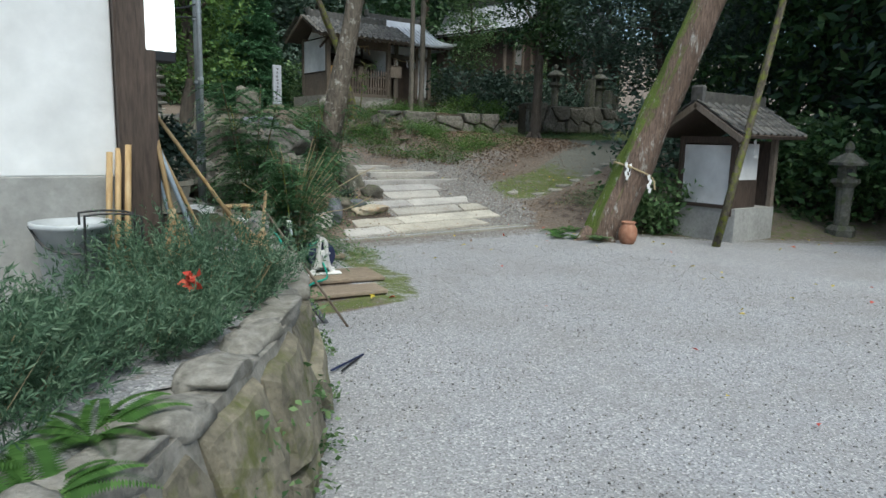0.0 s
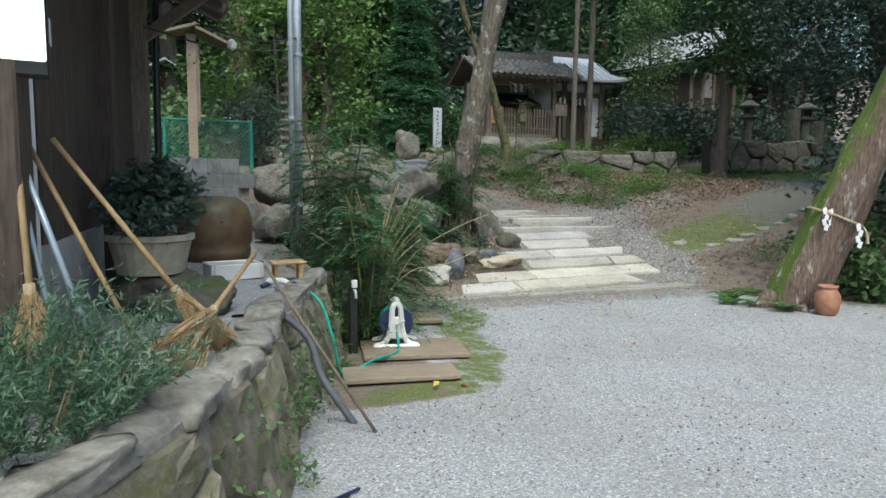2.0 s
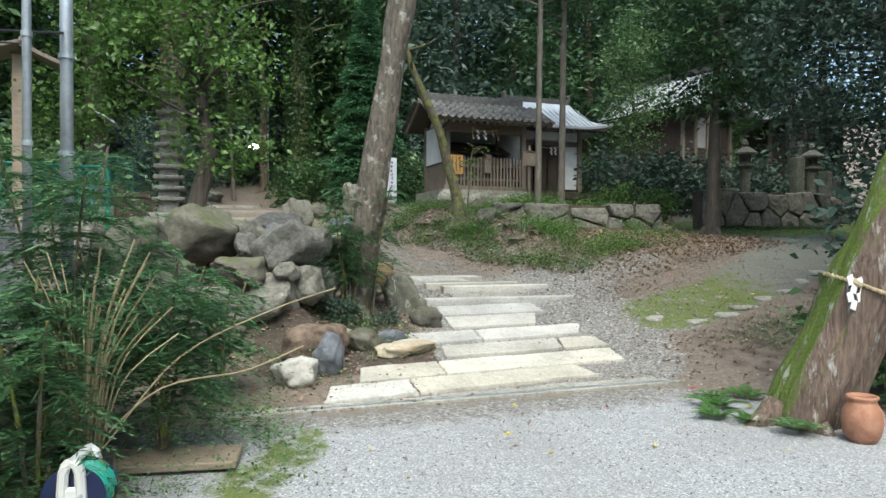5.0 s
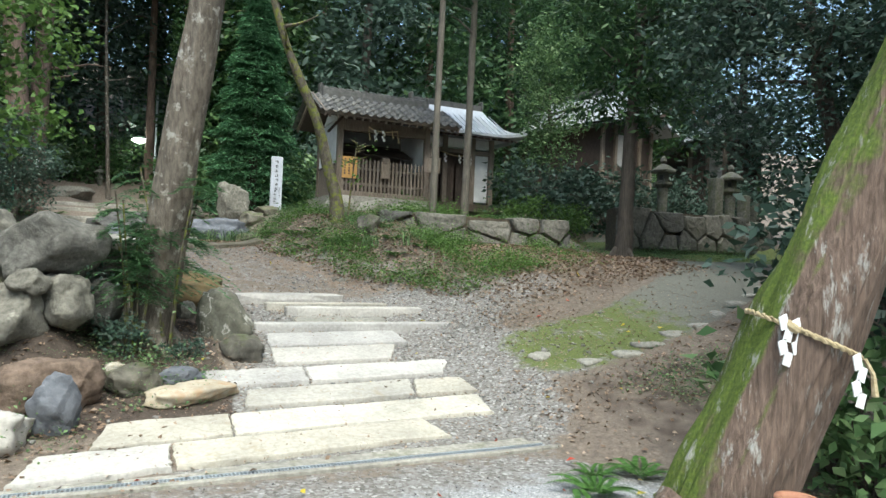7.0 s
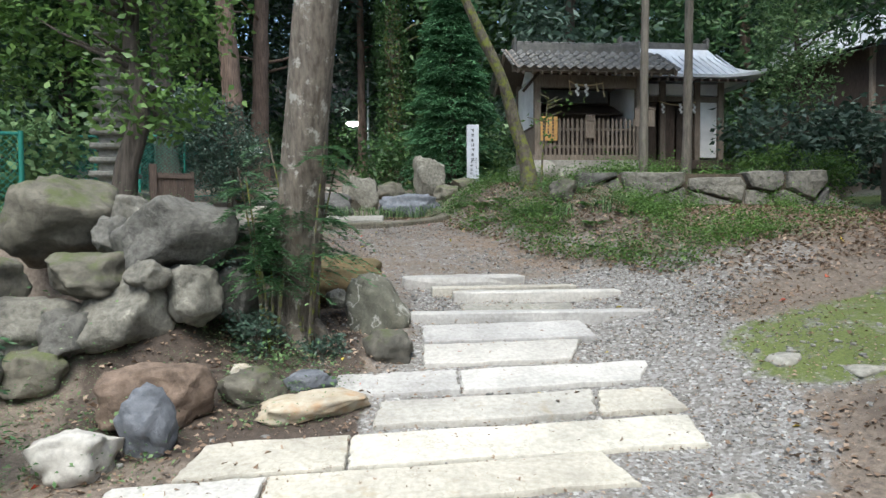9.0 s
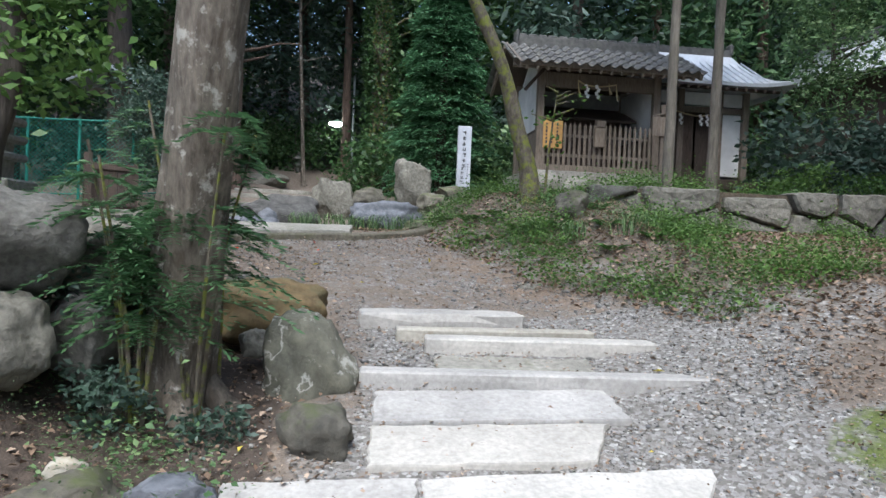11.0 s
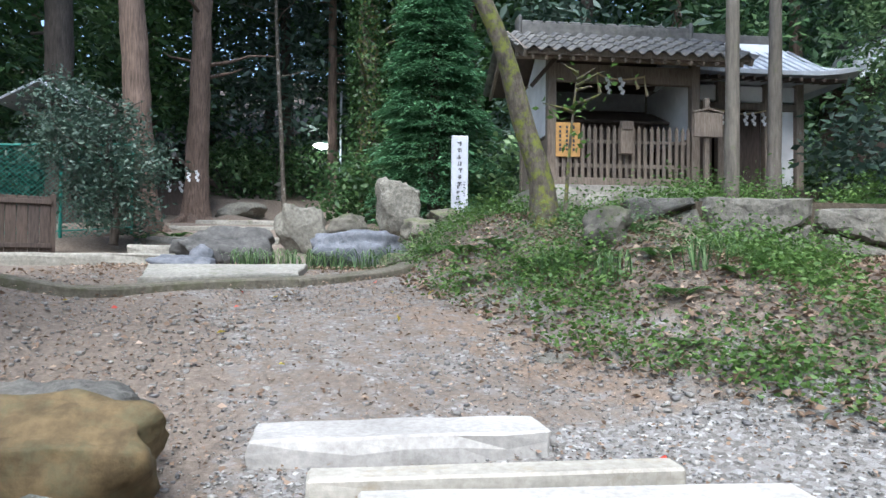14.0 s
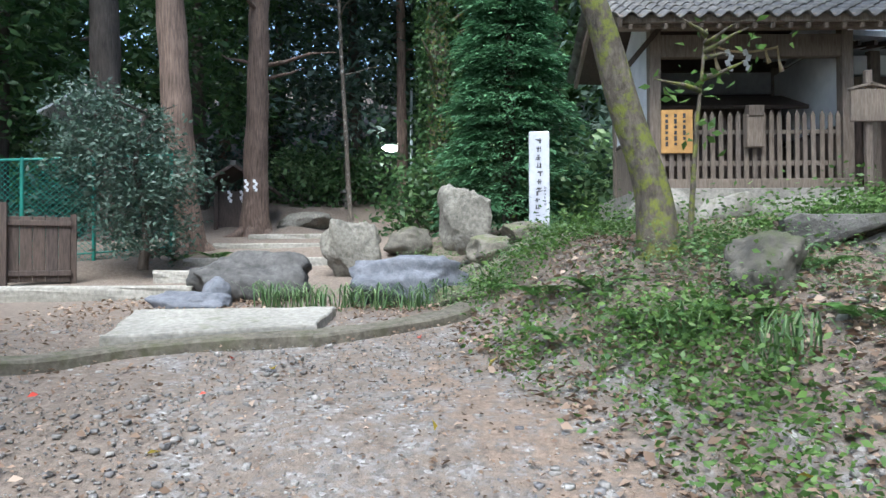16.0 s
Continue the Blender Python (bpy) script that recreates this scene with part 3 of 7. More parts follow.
def clip_cell(poly, px, py, qx, qy):
    """The part of a polygon that lies nearer to p than to q."""
    nx, ny = qx - px, qy - py
    c = (qx * qx + qy * qy - px * px - py * py) / 2
    out = []
    for (ax, ay), (bx2, by2) in zip(poly, poly[1:] + poly[:1]):
        da, db = ax * nx + ay * ny - c, bx2 * nx + by2 * ny - c
        if da <= 0:
            out.append((ax, ay))
        if da * db < 0:
            t = da / (da - db)
            out.append((ax + (bx2 - ax) * t, ay + (by2 - ay) * t))
    return out


def rubble_face(parent, pts, low, high, batter, wide, tall, seed, material, depth=0.2, gap=0.018):
    """Irregular face stones fitted together along a line, each with its own edges and depth."""
    r = random.Random(seed)
    total = sum(math.hypot(b[0] - a[0], b[1] - a[1]) for a, b in zip(pts, pts[1:]))
    seeds = []
    rows = max(1, round((high(total / 2) - low(total / 2)) / tall))
    for row in range(rows):
        u = r.uniform(0, wide)
        while u < total + wide * 0.3:
            z0, z1 = low(u), high(u)
            seeds.append((u, z0 + (z1 - z0) * (row + 0.5 + r.uniform(-0.46, 0.46)) / rows))
            u += wide * r.uniform(0.5, 1.7)
    for u, v in seeds:
        z0, z1 = low(u), high(u)
        poly = [(max(u - 1, 0), z0), (min(u + 1, total), z0), (min(u + 1, total), z1), (max(u - 1, 0), z1)]
        for u2, v2 in seeds:
            if (u2, v2) != (u, v) and abs(u2 - u) < 2.2 and poly:
                poly = clip_cell(poly, u, v, u2, v2)
        if len(poly) < 3:
            continue
        cu, cv = sum(p[0] for p in poly) / len(poly), sum(p[1] for p in poly) / len(poly)
        ring = []
        for (au, av), (bu, bv) in zip(poly, poly[1:] + poly[:1]):
            ln = math.hypot(bu - au, bv - av)
            n = max(1, int(ln / 0.12))
            for i in range(n):
                t = (i + (0.18 if i == 0 and ln > 0.08 else 0)) / n
                ring.append((au + (bu - au) * t + r.uniform(-0.012, 0.012), av + (bv - av) * t + r.uniform(-0.012, 0.012)))
        size = min(max(p[0] for p in poly) - min(p[0] for p in poly), max(p[1] for p in poly) - min(p[1] for p in poly))
        shrink = max(0.6, 1 - 2 * gap / max(size, 0.05))
        tilt_u, tilt_v, proud = r.uniform(-0.09, 0.09), r.uniform(-0.09, 0.09), r.uniform(-0.02, 0.03)
        off = Vector((seed, cu * 3, cv * 3))
        x0, y0, _ = along(pts, min(max(cu, 0.01), total - 0.01))
        bm = B()

        def at(pu, pv, d):
            x, y, a = along(pts, min(max(pu, 0.005), total - 0.005))
            o = batter(pv) + d
            return Vector((x + math.sin(radians(a)) * o - x0, y - math.cos(radians(a)) * o - y0, pv))

        rings = []
        for f, d, rough in ((shrink, -depth, 0), (shrink, -0.03, 0.006), (shrink * 0.9, 0.008, 0.012), (shrink * 0.55, 0.018, 0.014)):
            ro = []
            for pu, pv in ring:
                qu, qv = cu + (pu - cu) * f, cv + (pv - cv) * f
                w = rough * 2.4 * noise.noise(Vector((qu * 7, qv * 7, 0)) + off)
                ro.append(bm.verts.new(at(qu, qv, d + (w + proud + (qu - cu) * tilt_u + (qv - cv) * tilt_v if d > -depth else 0))))
            rings.append(ro)
        for p, q in zip(rings, rings[1:]):
            for k in range(len(p)):
                bm.faces.new((p[k], p[(k + 1) % len(p)], q[(k + 1) % len(p)], q[k]))
        tip = bm.verts.new(at(cu, cv, 0.02 + proud))
        for k in range(len(ring)):
            bm.faces.new((rings[-1][k], rings[-1][(k + 1) % len(ring)], tip))
        ob = part("stone", bm, material, parent)
        ob.matrix_basis = pose(x0, y0, 0)


def build_terrace():
    back = [(2.75, 10.5), (-6, 10.5), (-6, -1.6)]
    edge = TERRACE + back
    bm = B()
    top = [bm.verts.new((x, y, TERRACE_Z)) for x, y in edge]
    low = [bm.verts.new((x + (0.13 if k < 9 else 0), y - (0.08 if k < 9 else 0), -0.3)) for k, (x, y) in enumerate(edge)]
    bm.faces.new(top)
    for k in range(len(edge)):
        j = (k + 1) % len(edge)
        bm.faces.new((low[k], low[j], top[j], top[k]))
    wall = thing("terrace", "raised gravel terrace held by a mossy rubble stone wall", "retaining wall", kind="structure")
    part("core", bm, M_MORTAR, wall)
    # gravelly top
    g = np.random.default_rng(3)
    xs, ys = np.arange(-4, 2.8, 0.12), np.arange(-1.5, 10.5, 0.12)
    vs, qs = [], []
    idx = {}
    for j, y in enumerate(ys):
        for i, x in enumerate(xs):
            lim = float(np.interp(y, [p[1] for p in TERRACE], [p[0] for p in TERRACE])) - 0.13
            if x < min(lim, 2.45):
                idx[(i, j)] = len(vs)
                vs.append((x, y, TERRACE_Z + 0.012 + 0.02 * noise.noise(Vector((x * 2, y * 2, 0)))))
    for i, j in idx:
        q = [(i, j), (i + 1, j), (i + 1, j + 1), (i, j + 1)]
        if all(k in idx for k in q):
            qs.append([idx[k] for k in q])
    me = quick_mesh("gravel_top", vs, qs, M_GROUND, True)
    me.attributes.new("cover", "FLOAT_COLOR", "POINT").data.foreach_set("color", np.array([(0.4 if y < 3.2 else 0.1, 0.2, 0.05, 1) for x, y, z in vs], dtype=np.float32).ravel())
    me.attributes.new("cover_two", "FLOAT_COLOR", "POINT").data.foreach_set("color", np.zeros(len(vs) * 4, dtype=np.float32))
    part("gravel_top", me, M_GROUND, wall)
    # uneven coping and face stones
    total = sum(math.hypot(b[0] - a[0], b[1] - a[1]) for a, b in zip(TERRACE, TERRACE[1:]))
    r = random.Random(5)
    rubble_face(wall, TERRACE, lambda u: -0.1, lambda u: 0.68, lambda v: 0.03 + 0.17 * (0.7 - v), 0.44, 0.36, 5, M_WALLSTONE, 0.2)
    d = 0.1
    while d < total:
        w = r.uniform(0.22, 0.5)
        x, y, a = along(TERRACE, d + w / 2)
        nx, ny = math.sin(radians(a)), -math.cos(radians(a))
        o = -0.09 + r.uniform(-0.03, 0.03)
        ob = part("coping", rock_mesh("coping", (w * 1.15, 0.25, 0.13), r.randint(0, 9999), M_MORTAR, 3, 0.3, 5, 0.8), M_MORTAR, wall)
        ob.matrix_basis = pose(x + nx * o, y + ny * o, TERRACE_Z - 0.07 + r.uniform(-0.02, 0.02), r.uniform(-4, 2), r.uniform(-4, 4), a)
        d += w * 0.93
    # return side of the corner
    for k in range(9):
        stone_piece("stone", wall, (2.62 + r.uniform(-0.05, 0.08), 6.95 + 0.4 * k, 0.0 + 0.3 * (k % 2)), (0.4, 0.5, 0.42), r.randint(0, 9999), M_WALLSTONE, r.uniform(-10, 10), (0, r.uniform(-6, 6)), 3, 5)


build_terrace()


# ---- stepping slabs and risers ----
def slab(corners, material, label, thick=0.13, rise=0.035, group="paving slabs of the sloping path", name="paving_slab", seed=0):
    """A hewn slab over four plan corners, lying on the slope."""
    r = random.Random(seed)
    cx = sum(c[0] for c in corners) / 4
    cy = sum(c[1] for c in corners) / 4
    z0 = gz(cx, cy)
    bm = B()
    n = 9
    ring = []
    for k in range(4):
        a, b = corners[k], corners[(k + 1) % 4]
        for i in range(n):
            u = i / n
            j = 0.012
            ring.append((a[0] + (b[0] - a[0]) * u + r.uniform(-j, j) - cx, a[1] + (b[1] - a[1]) * u + r.uniform(-j, j) - cy))
    def zz(x, y):
        return gz(cx, cy + y) * 0.9 + z0 * 0.1 - z0 + 0.006 * noise.noise(Vector((x * 5 + seed, y * 5, 0)))
    levels = [(1.0, -thick), (1.0, rise - 0.012), (0.985, rise), (0.6, rise + 0.002)]
    rings = [[bm.verts.new((x * f, y * f, zz(x * f, y * f) + h)) for x, y in ring] for f, h in levels]
    for a, b in zip(rings, rings[1:]):
        for k in range(len(ring)):
            bm.faces.new((a[k], a[(k + 1) % len(ring)], b[(k + 1) % len(ring)], b[k]))
    bm.faces.new(rings[-1])
    bm.faces.new(rings[0][::-1])
    return solo(name, mesh_of(bm, name, material), label, "paving slab", (cx, cy, z0), group=group)


def quad(x0, x1, y0, y1, skew=0.0, cut0=0.0, cut1=0.0):
    return [(x0, y0), (x1, y0 + skew), (x1 + cut1, y1 + skew), (x0 + cut0, y1)]


PALE, GREY = "pale worn stone paving slab set in the path", "smooth grey stone paving slab set in the path"
slab(quad(5.0, 5.9, 9.13, 9.5, 0.06, 0.12, 0.02), M_SLAB_GREY, GREY, seed=1)
slab(quad(5.93, 8.0, 9.2, 9.55, 0.12, 0.0, -0.1), M_SLAB, PALE, seed=2)
slab(quad(5.42, 6.35, 9.56, 9.95, 0.06, 0.08, 0.02), M_SLAB, PALE, seed=3)
slab(quad(6.38, 8.6, 9.62, 10.0, 0.1, 0.0, 0.05), M_SLAB, PALE, seed=4)
slab(quad(6.52, 8.02, 10.08, 10.42, 0.08, 0.05, 0.1), M_SLAB, PALE, seed=5)
slab(quad(8.05, 8.68, 10.15, 10.48, 0.02, 0.1, -0.02), M_SLAB, PALE, seed=6)
slab(quad(6.22, 7.14, 10.5, 10.85, 0.04, 0.05, 0.03), M_SLAB_GREY, GREY, seed=7)
slab(quad(7.17, 8.52, 10.53, 10.88, 0.08, 0.02, 0.24), M_SLAB_GREY, GREY, seed=8)
slab(quad(6.92, 8.12, 10.97, 11.37, 0.05, 0.03, 0.2), M_SLAB_GREY, GREY, seed=9)
slab(quad(6.95, 8.48, 11.4, 11.79, 0.05, 0.02, -0.03), M_SLAB_GREY, GREY, seed=10)
slab(quad(7.4, 8.5, 12.08, 12.38, -0.05), M_KERB, "low mossy concrete strip between the steps", rise=0.03, seed=11)
slab(quad(6.1, 8.6, 9.06, 9.17, 0.02), M_KERB, "flat concrete strip along the drain", rise=0.02, seed=14)


def step_stone(x0, x1, y0, y1, skew, z_top, high, material, label, rough, seed):
    w, d = math.hypot(x1 - x0, skew), y1 - y0
    bm = B()
    bmesh.ops.create_cube(bm, size=1.0)
    bmesh.ops.subdivide_edges(bm, edges=bm.edges[:], cuts=5, use_grid_fill=True)
    for v in bm.verts:
        v.co = Vector((v.co.x * w, v.co.y * d, v.co.z * high))
        amt = rough * (1.0 if abs(v.co.z) < high * 0.49 or v.co.z < 0 else 0.35)
        q = v.co * 5 + Vector((seed, 0, 0))
        v.co += Vector((noise.noise(q), noise.noise(q + Vector((9, 0, 0))), noise.noise(q + Vector((0, 9, 0))))) * amt
    bmesh.ops.bevel(bm, geom=[e for e in bm.edges if e.calc_face_angle(0) > 0.8], offset=0.012, segments=1, affect="EDGES")
    ob = solo("step_stone", mesh_of(bm, "step_stone", material), label, "step", ((x0 + x1) / 2, (y0 + y1 + skew) / 2, z_top - high / 2), math.degrees(math.atan2(skew, x1 - x0)), "stone steps of the path")
    return ob


step_stone(6.88, 9.2, 11.9, 12.06, -0.1, 0.7, 0.3, M_SLAB_GREY, "long dressed stone step set across the path", 0.008, 1)
step_stone(7.35, 9.08, 12.48, 12.68, -0.05, 0.825, 0.3, M_SLAB_GREY, "dressed grey stone step set across the path", 0.01, 2)
step_stone(7.15, 8.7, 12.72, 12.88, 0.02, 0.855, 0.25, M_SLAB, "pale thin stone step behind another step", 0.01, 3)
step_stone(6.88, 8.22, 13.02, 13.34, 0.06, 0.935, 0.4, M_SLAB_GREY, "rough pale stone block step across the path", 0.05, 4)


# ---- drain along the yard ----
def build_drain():
    d = thing("drain", "narrow concrete drain with a dark metal grating", "drain", (0, 0, 0), kind="structure")
    bm = B()
    box(bm, (6.45, 8.965, -0.02), (4.9, 0.05, 0.1))
    part("kerb_edge", bm, M_KERB, d)
    bm = B()
    box(bm, (6.45, 9.1, -0.02), (4.9, 0.05, 0.1))
    part("kerb_edge", bm, M_KERB, d)
    bm = B()
    for k in range(200):
        box(bm, (4.02 + k * 0.0244, 9.032, 0.012), (0.008, 0.08, 0.02), bevel=0)
    box(bm, (6.45, 9.0, 0.012), (4.88, 0.008, 0.026), bevel=0)
    box(bm, (6.45, 9.064, 0.012), (4.88, 0.008, 0.026), bevel=0)
    part("grating", bm, M_STEEL, d)


build_drain()


# ---- boulders ----
def boulder(loc, size, seed, material, label, turn=0.0, tilt=(0, 0), sub=4, facet=6, sink=0.08, z=None, group="", name="boulder"):
    ob = solo(name, rock_mesh(name, size, seed, material, sub, 0.24, facet + 2, 0.3), label, "boulder", group=group)
    base = (gz(loc[0], loc[1]) - sink) if z is None else z
    ob.matrix_basis = pose(loc[0], loc[1], base, tilt[0], tilt[1], turn)
    return ob


RW = "boulders of the dry retaining wall"
GB = "large grey rounded boulder stacked in a dry wall"
for k, (x, y, zc, w, h) in enumerate((
        (3.95, 11.85, 1.55, 0.98, 0.82), (4.98, 11.4, 1.42, 0.92, 0.66), (4.66, 11.1, 0.82, 0.78, 0.66), (5.12, 11.2, 0.97, 0.44, 0.5),
        (4.42, 11.1, 1.14, 0.72, 0.36), (4.55, 11.65, 1.62, 0.36, 0.3), (4.47, 11.45, 1.4, 0.34, 0.4), (3.95, 11.05, 0.75, 0.8, 0.5),
        (3.35, 10.75, 1.3, 1.0, 0.9), (3.3, 10.3, 0.7, 0.9, 0.7), (5.45, 11.75, 1.3, 0.6, 0.5), (4.88, 10.95, 1.15, 0.3, 0.24), (4.15, 10.75, 0.5, 0.45, 0.34), (2.75, 10.6, 1.45, 0.7, 0.6), (2.8, 10.1, 0.95, 0.9, 0.55), (5.4, 11.6, 0.95, 0.5, 0.55), (4.25, 12.3, 1.5, 0.8, 0.5), (5.3, 12.4, 1.35, 0.7, 0.5), (4.35, 10.9, 0.72, 0.5, 0.4), (3.75, 10.62, 0.5, 0.6, 0.45), (3.6, 11.2, 1.05, 0.6, 0.5))):
    boulder((x, y), (w, w * 0.95, h), 40 + k, M_ROCK if k % 4 else M_ROCK_MOSS, GB, turn=k * 47, tilt=(0, 0), z=zc - h / 2, group=RW, sub=4, facet=4)
boulder((4.84, 9.72), (0.5, 0.36, 0.36), 71, M_SLAB_GREY, "pale grey angular rock beside the slabs", 10)
boulder((5.2, 9.95), (0.34, 0.3, 0.5), 72, M_ROCK_BLUE, "blue-grey upright angular rock beside the slabs", 30, (0, -8))
boulder((5.1, 10.35), (0.75, 0.5, 0.45), 73, M_ROCK_BROWN, "brown gnarled root-like rock", 20, facet=3)
boulder((5.68, 10.6), (0.48, 0.42, 0.3), 74, M_ROCK_MOSS, "grey rock with yellow moss beside the slabs", 15)
boulder((6.12, 10.36), (0.78, 0.42, 0.2), 75, M_ROCK_CREAM, "flat orange-tinted stone set beside the slabs", 8, facet=3, sink=0.06)
boulder((6.05, 10.78), (0.46, 0.3, 0.2), 76, M_ROCK_BLUE, "flat blue-grey stone beside the slabs", 10)
boulder((5.55, 10.95), (0.2, 0.16, 0.18), 77, M_SLAB, "small white stone on the soil", 0)
boulder((6.24, 12.6), (0.84, 0.5, 0.5), 78, M_ROCK_OCHRE, "long smooth ochre boulder lying on smaller stones", 12, z=0.71, facet=0)
boulder((6.55, 11.85), (0.62, 0.46, 0.72), 79, M_ROCK_VEIN, "grey boulder with white veins standing beside the steps", 20, (-14, 8), z=0.36)
boulder((6.2, 12.15), (0.22, 0.2, 0.2), 80, M_ROCK, "small round grey stone wedged under a boulder", 0, z=0.72)
boulder((6.65, 11.2), (0.42, 0.34, 0.32), 81, M_ROCK_MOSS, "mossy cracked rock beside the slabs", 0)
boulder((6.15, 12.9), (0.7, 0.5, 0.5), 82, M_ROCK, "grey boulder beside the upper path", 0)
boulder((5.3, 13.2), (0.5, 0.45, 0.34), 83, M_ROCK_MOSS, "low mossy boulder beside the upper path", 40)
# rocks behind the upper kerb
boulder((5.55, 18.9), (1.3, 0.8, 0.6), 84, M_ROCK_DARK, "wide dark grey boulder on the upper path", 10, facet=4)
boulder((7.28, 18.4), (1.2, 0.7, 0.55), 85, M_ROCK_BLUE, "wide blue-grey boulder among grasses", 5, facet=4)
boulder((5.3, 17.95), (0.75, 0.45, 0.24), 86, M_ROCK_BLUE, "low grey rock at the path's edge", 0)
boulder((5.45, 18.2), (0.34, 0.3, 0.36), 87, M_ROCK_BLUE, "small grey rock leaning on a boulder", 0)
boulder((6.25, 20.9), (0.85, 0.6, 0.85), 88, M_ROCK, "tall angular grey-brown rock", 12, (0, 8), facet=8)
boulder((7.85, 20.8), (0.75, 0.55, 0.95), 89, M_ROCK, "upright angular grey rock", -10, facet=8, z=2.08)
boulder((7.0, 22.3), (0.75, 0.6, 0.5), 90, M_ROCK_MOSS, "mossy grey rock behind others", 0)
boulder((8.1, 19.6), (0.55, 0.45, 0.4), 91, M_ROCK_MOSS, "mossy brown rock at the foot of the bank", 0)
boulder((7.75, 17.9), (0.5, 0.4, 0.2), 92, M_ROCK_MOSS, "low mossy stone at the foot of the bank", 0)
boulder((4.05, 28.2), (1.35, 0.7, 0.55), 93, M_ROCK, "flat pale rock among the trees", 0)
boulder((8.55, 20.2), (0.6, 0.5, 0.3), 94, M_ROCK_MOSS, "low mossy rock by the notice post", 0)
boulder((9.35, 15.5), (0.42, 0.3, 0.4), 95, M_ROCK_MOSS, "mossy rock half buried in the bank", 0)
boulder((8.55, 14.3), (0.3, 0.25, 0.1), 96, M_ROCK, "flat stone on the path", 0)


# ---- kerb and upper steps ----
def kerb_run(pts, w, z_up, name, label, material=M_KERB):
    bm = B()
    rows = []
    dense = bend([(x, y, 0) for x, y in pts], 22)
    for i, (x, y, _) in enumerate(dense):
        a, b = dense[max(i - 1, 0)], dense[min(i + 1, len(dense) - 1)]
        t = Vector((b[0] - a[0], b[1] - a[1], 0)).normalized()
        nrm = Vector((-t.y, t.x, 0))
        z = gz(x, y)
        j = 0.012 * noise.noise(Vector((x * 4, y * 4, 0)))
        rows.append([bm.verts.new(Vector((x, y, z + h)) + nrm * o) for o, h in ((-0.01, -0.2), (j, z_up - 0.015), (0.015 + j, z_up + j), (w, z_up + 0.015 + j), (w, -0.2))])
    for a, b in zip(rows, rows[1:]):
        for k in range(4):
            bm.faces.new((a[k], b[k], b[k + 1], a[k + 1]))
    bm.faces.new(rows[0])
    bm.faces.new(rows[-1][::-1])
    solo(name, mesh_of(bm, name, material), label, "kerb", kind="structure")


kerb_run([(2.6, 14.5), (4.95, 15.42), (5.6, 15.98), (6.2, 16.24), (6.75, 16.36)], 0.13, 0.08, "kerb", "low weathered stone kerb along the dirt path", M_KERB_DARK)
kerb_run([(6.76, 16.33), (7.3, 16.68), (7.86, 17.08)], 0.2, 0.07, "kerb_end", "thin weathered kerb stones at the bank", M_KERB_DARK)
slab([(5.4, 16.22), (6.72, 16.58), (6.75, 17.2), (5.2, 17.1)], M_KERB, "broad pale concrete slab behind the kerb", rise=0.09, seed=31)
for k, (x0, x1, y, z) in enumerate(((2.4, 5.0, 18.7, 1.76), (3.9, 5.3, 20.3, 1.9), (3.8, 5.9, 21.5, 2.06), (3.8, 5.9, 22.7, 2.3), (3.8, 5.6, 24.6, 2.52))):
    step_stone(x0, x1, y, y + 0.34, 0.05, z, 0.3, M_KERB, "rough worn stone step on the upper path", 0.03, 50 + k)


# ---- stone wall under the shrine and the far wall ----
def stone_wall(name, label, pts, low, tall, wide, row, seed, material, depth):
    w0 = thing(name, label, "stone wall", kind="structure")
    bm = B()
    dense = []
    total = sum(math.hypot(b[0] - a[0], b[1] - a[1]) for a, b in zip(pts, pts[1:]))
    for k in range(13):
        x, y, a = along(pts, total * k / 12.001)
        dense.append((x, y, math.sin(radians(a)), -math.cos(radians(a))))
    rows = [[bm.verts.new((x + nx * o, y + ny * o, low + h)) for o, h in ((0.0, -0.2), (-0.04, tall - 0.05), (-0.4, tall - 0.05), (-0.4, -0.2))] for x, y, nx, ny in dense]
    for p, q in zip(rows, rows[1:]):
        for k in range(4):
            bm.faces.new((p[k], q[k], q[(k + 1) % 4], p[(k + 1) % 4]))
    bm.faces.new(rows[0])
    bm.faces.new(rows[-1][::-1])
    part("earth_core", bm, M_DARKSOIL, w0)
    rubble_face(w0, pts, lambda u: low - 0.1, lambda u: low + tall + 0.06 * math.sin(u * 2.3) - 0.03, lambda v: 0.05 + 0.12 * (low + tall - v), wide, row, seed, material, depth, 0.022)
    return w0


stone_wall("shrine_wall", "dry wall of angular grey field stones holding the shrine terrace", [(9.75, 16.25), (10.4, 15.9), (11.4, 15.82), (12.6, 15.85), (13.7, 15.75)], 1.72, 0.6, 0.62, 0.3, 17, M_FIELDSTONE, 0.3)
stone_wall("far_wall", "mossy dry stone wall beside the side path", [(15.6, 16.6), (17.2, 16.4), (19.5, 16.6), (23, 18.5)], 1.95, 0.85, 0.6, 0.42, 13, M_FIELDSTONE, 0.3)
r_edge = random.Random(8)
for k, (x, y) in enumerate(((9.62, 10.5), (9.95, 10.1), (10.4, 10.06), (10.85, 10.16), (11.3, 10.28), (11.75, 10.42), (12.25, 10.58), (12.75, 10.75), (13.25, 10.92), (13.75, 11.15))):
    boulder((x, y), (r_edge.uniform(0.36, 0.55), 0.26, 0.1), 200 + k, M_KERB, "flat pale edging stone along the mossy side path", r_edge.uniform(-10, 40), group="edging stones of the side path", sub=2, name="edging_stone")


# ---- the small open shrine ----
def bx(c, s, rot=(0, 0, 0), bevel=0.006):
    return box(B(), c, s, rot, bevel)


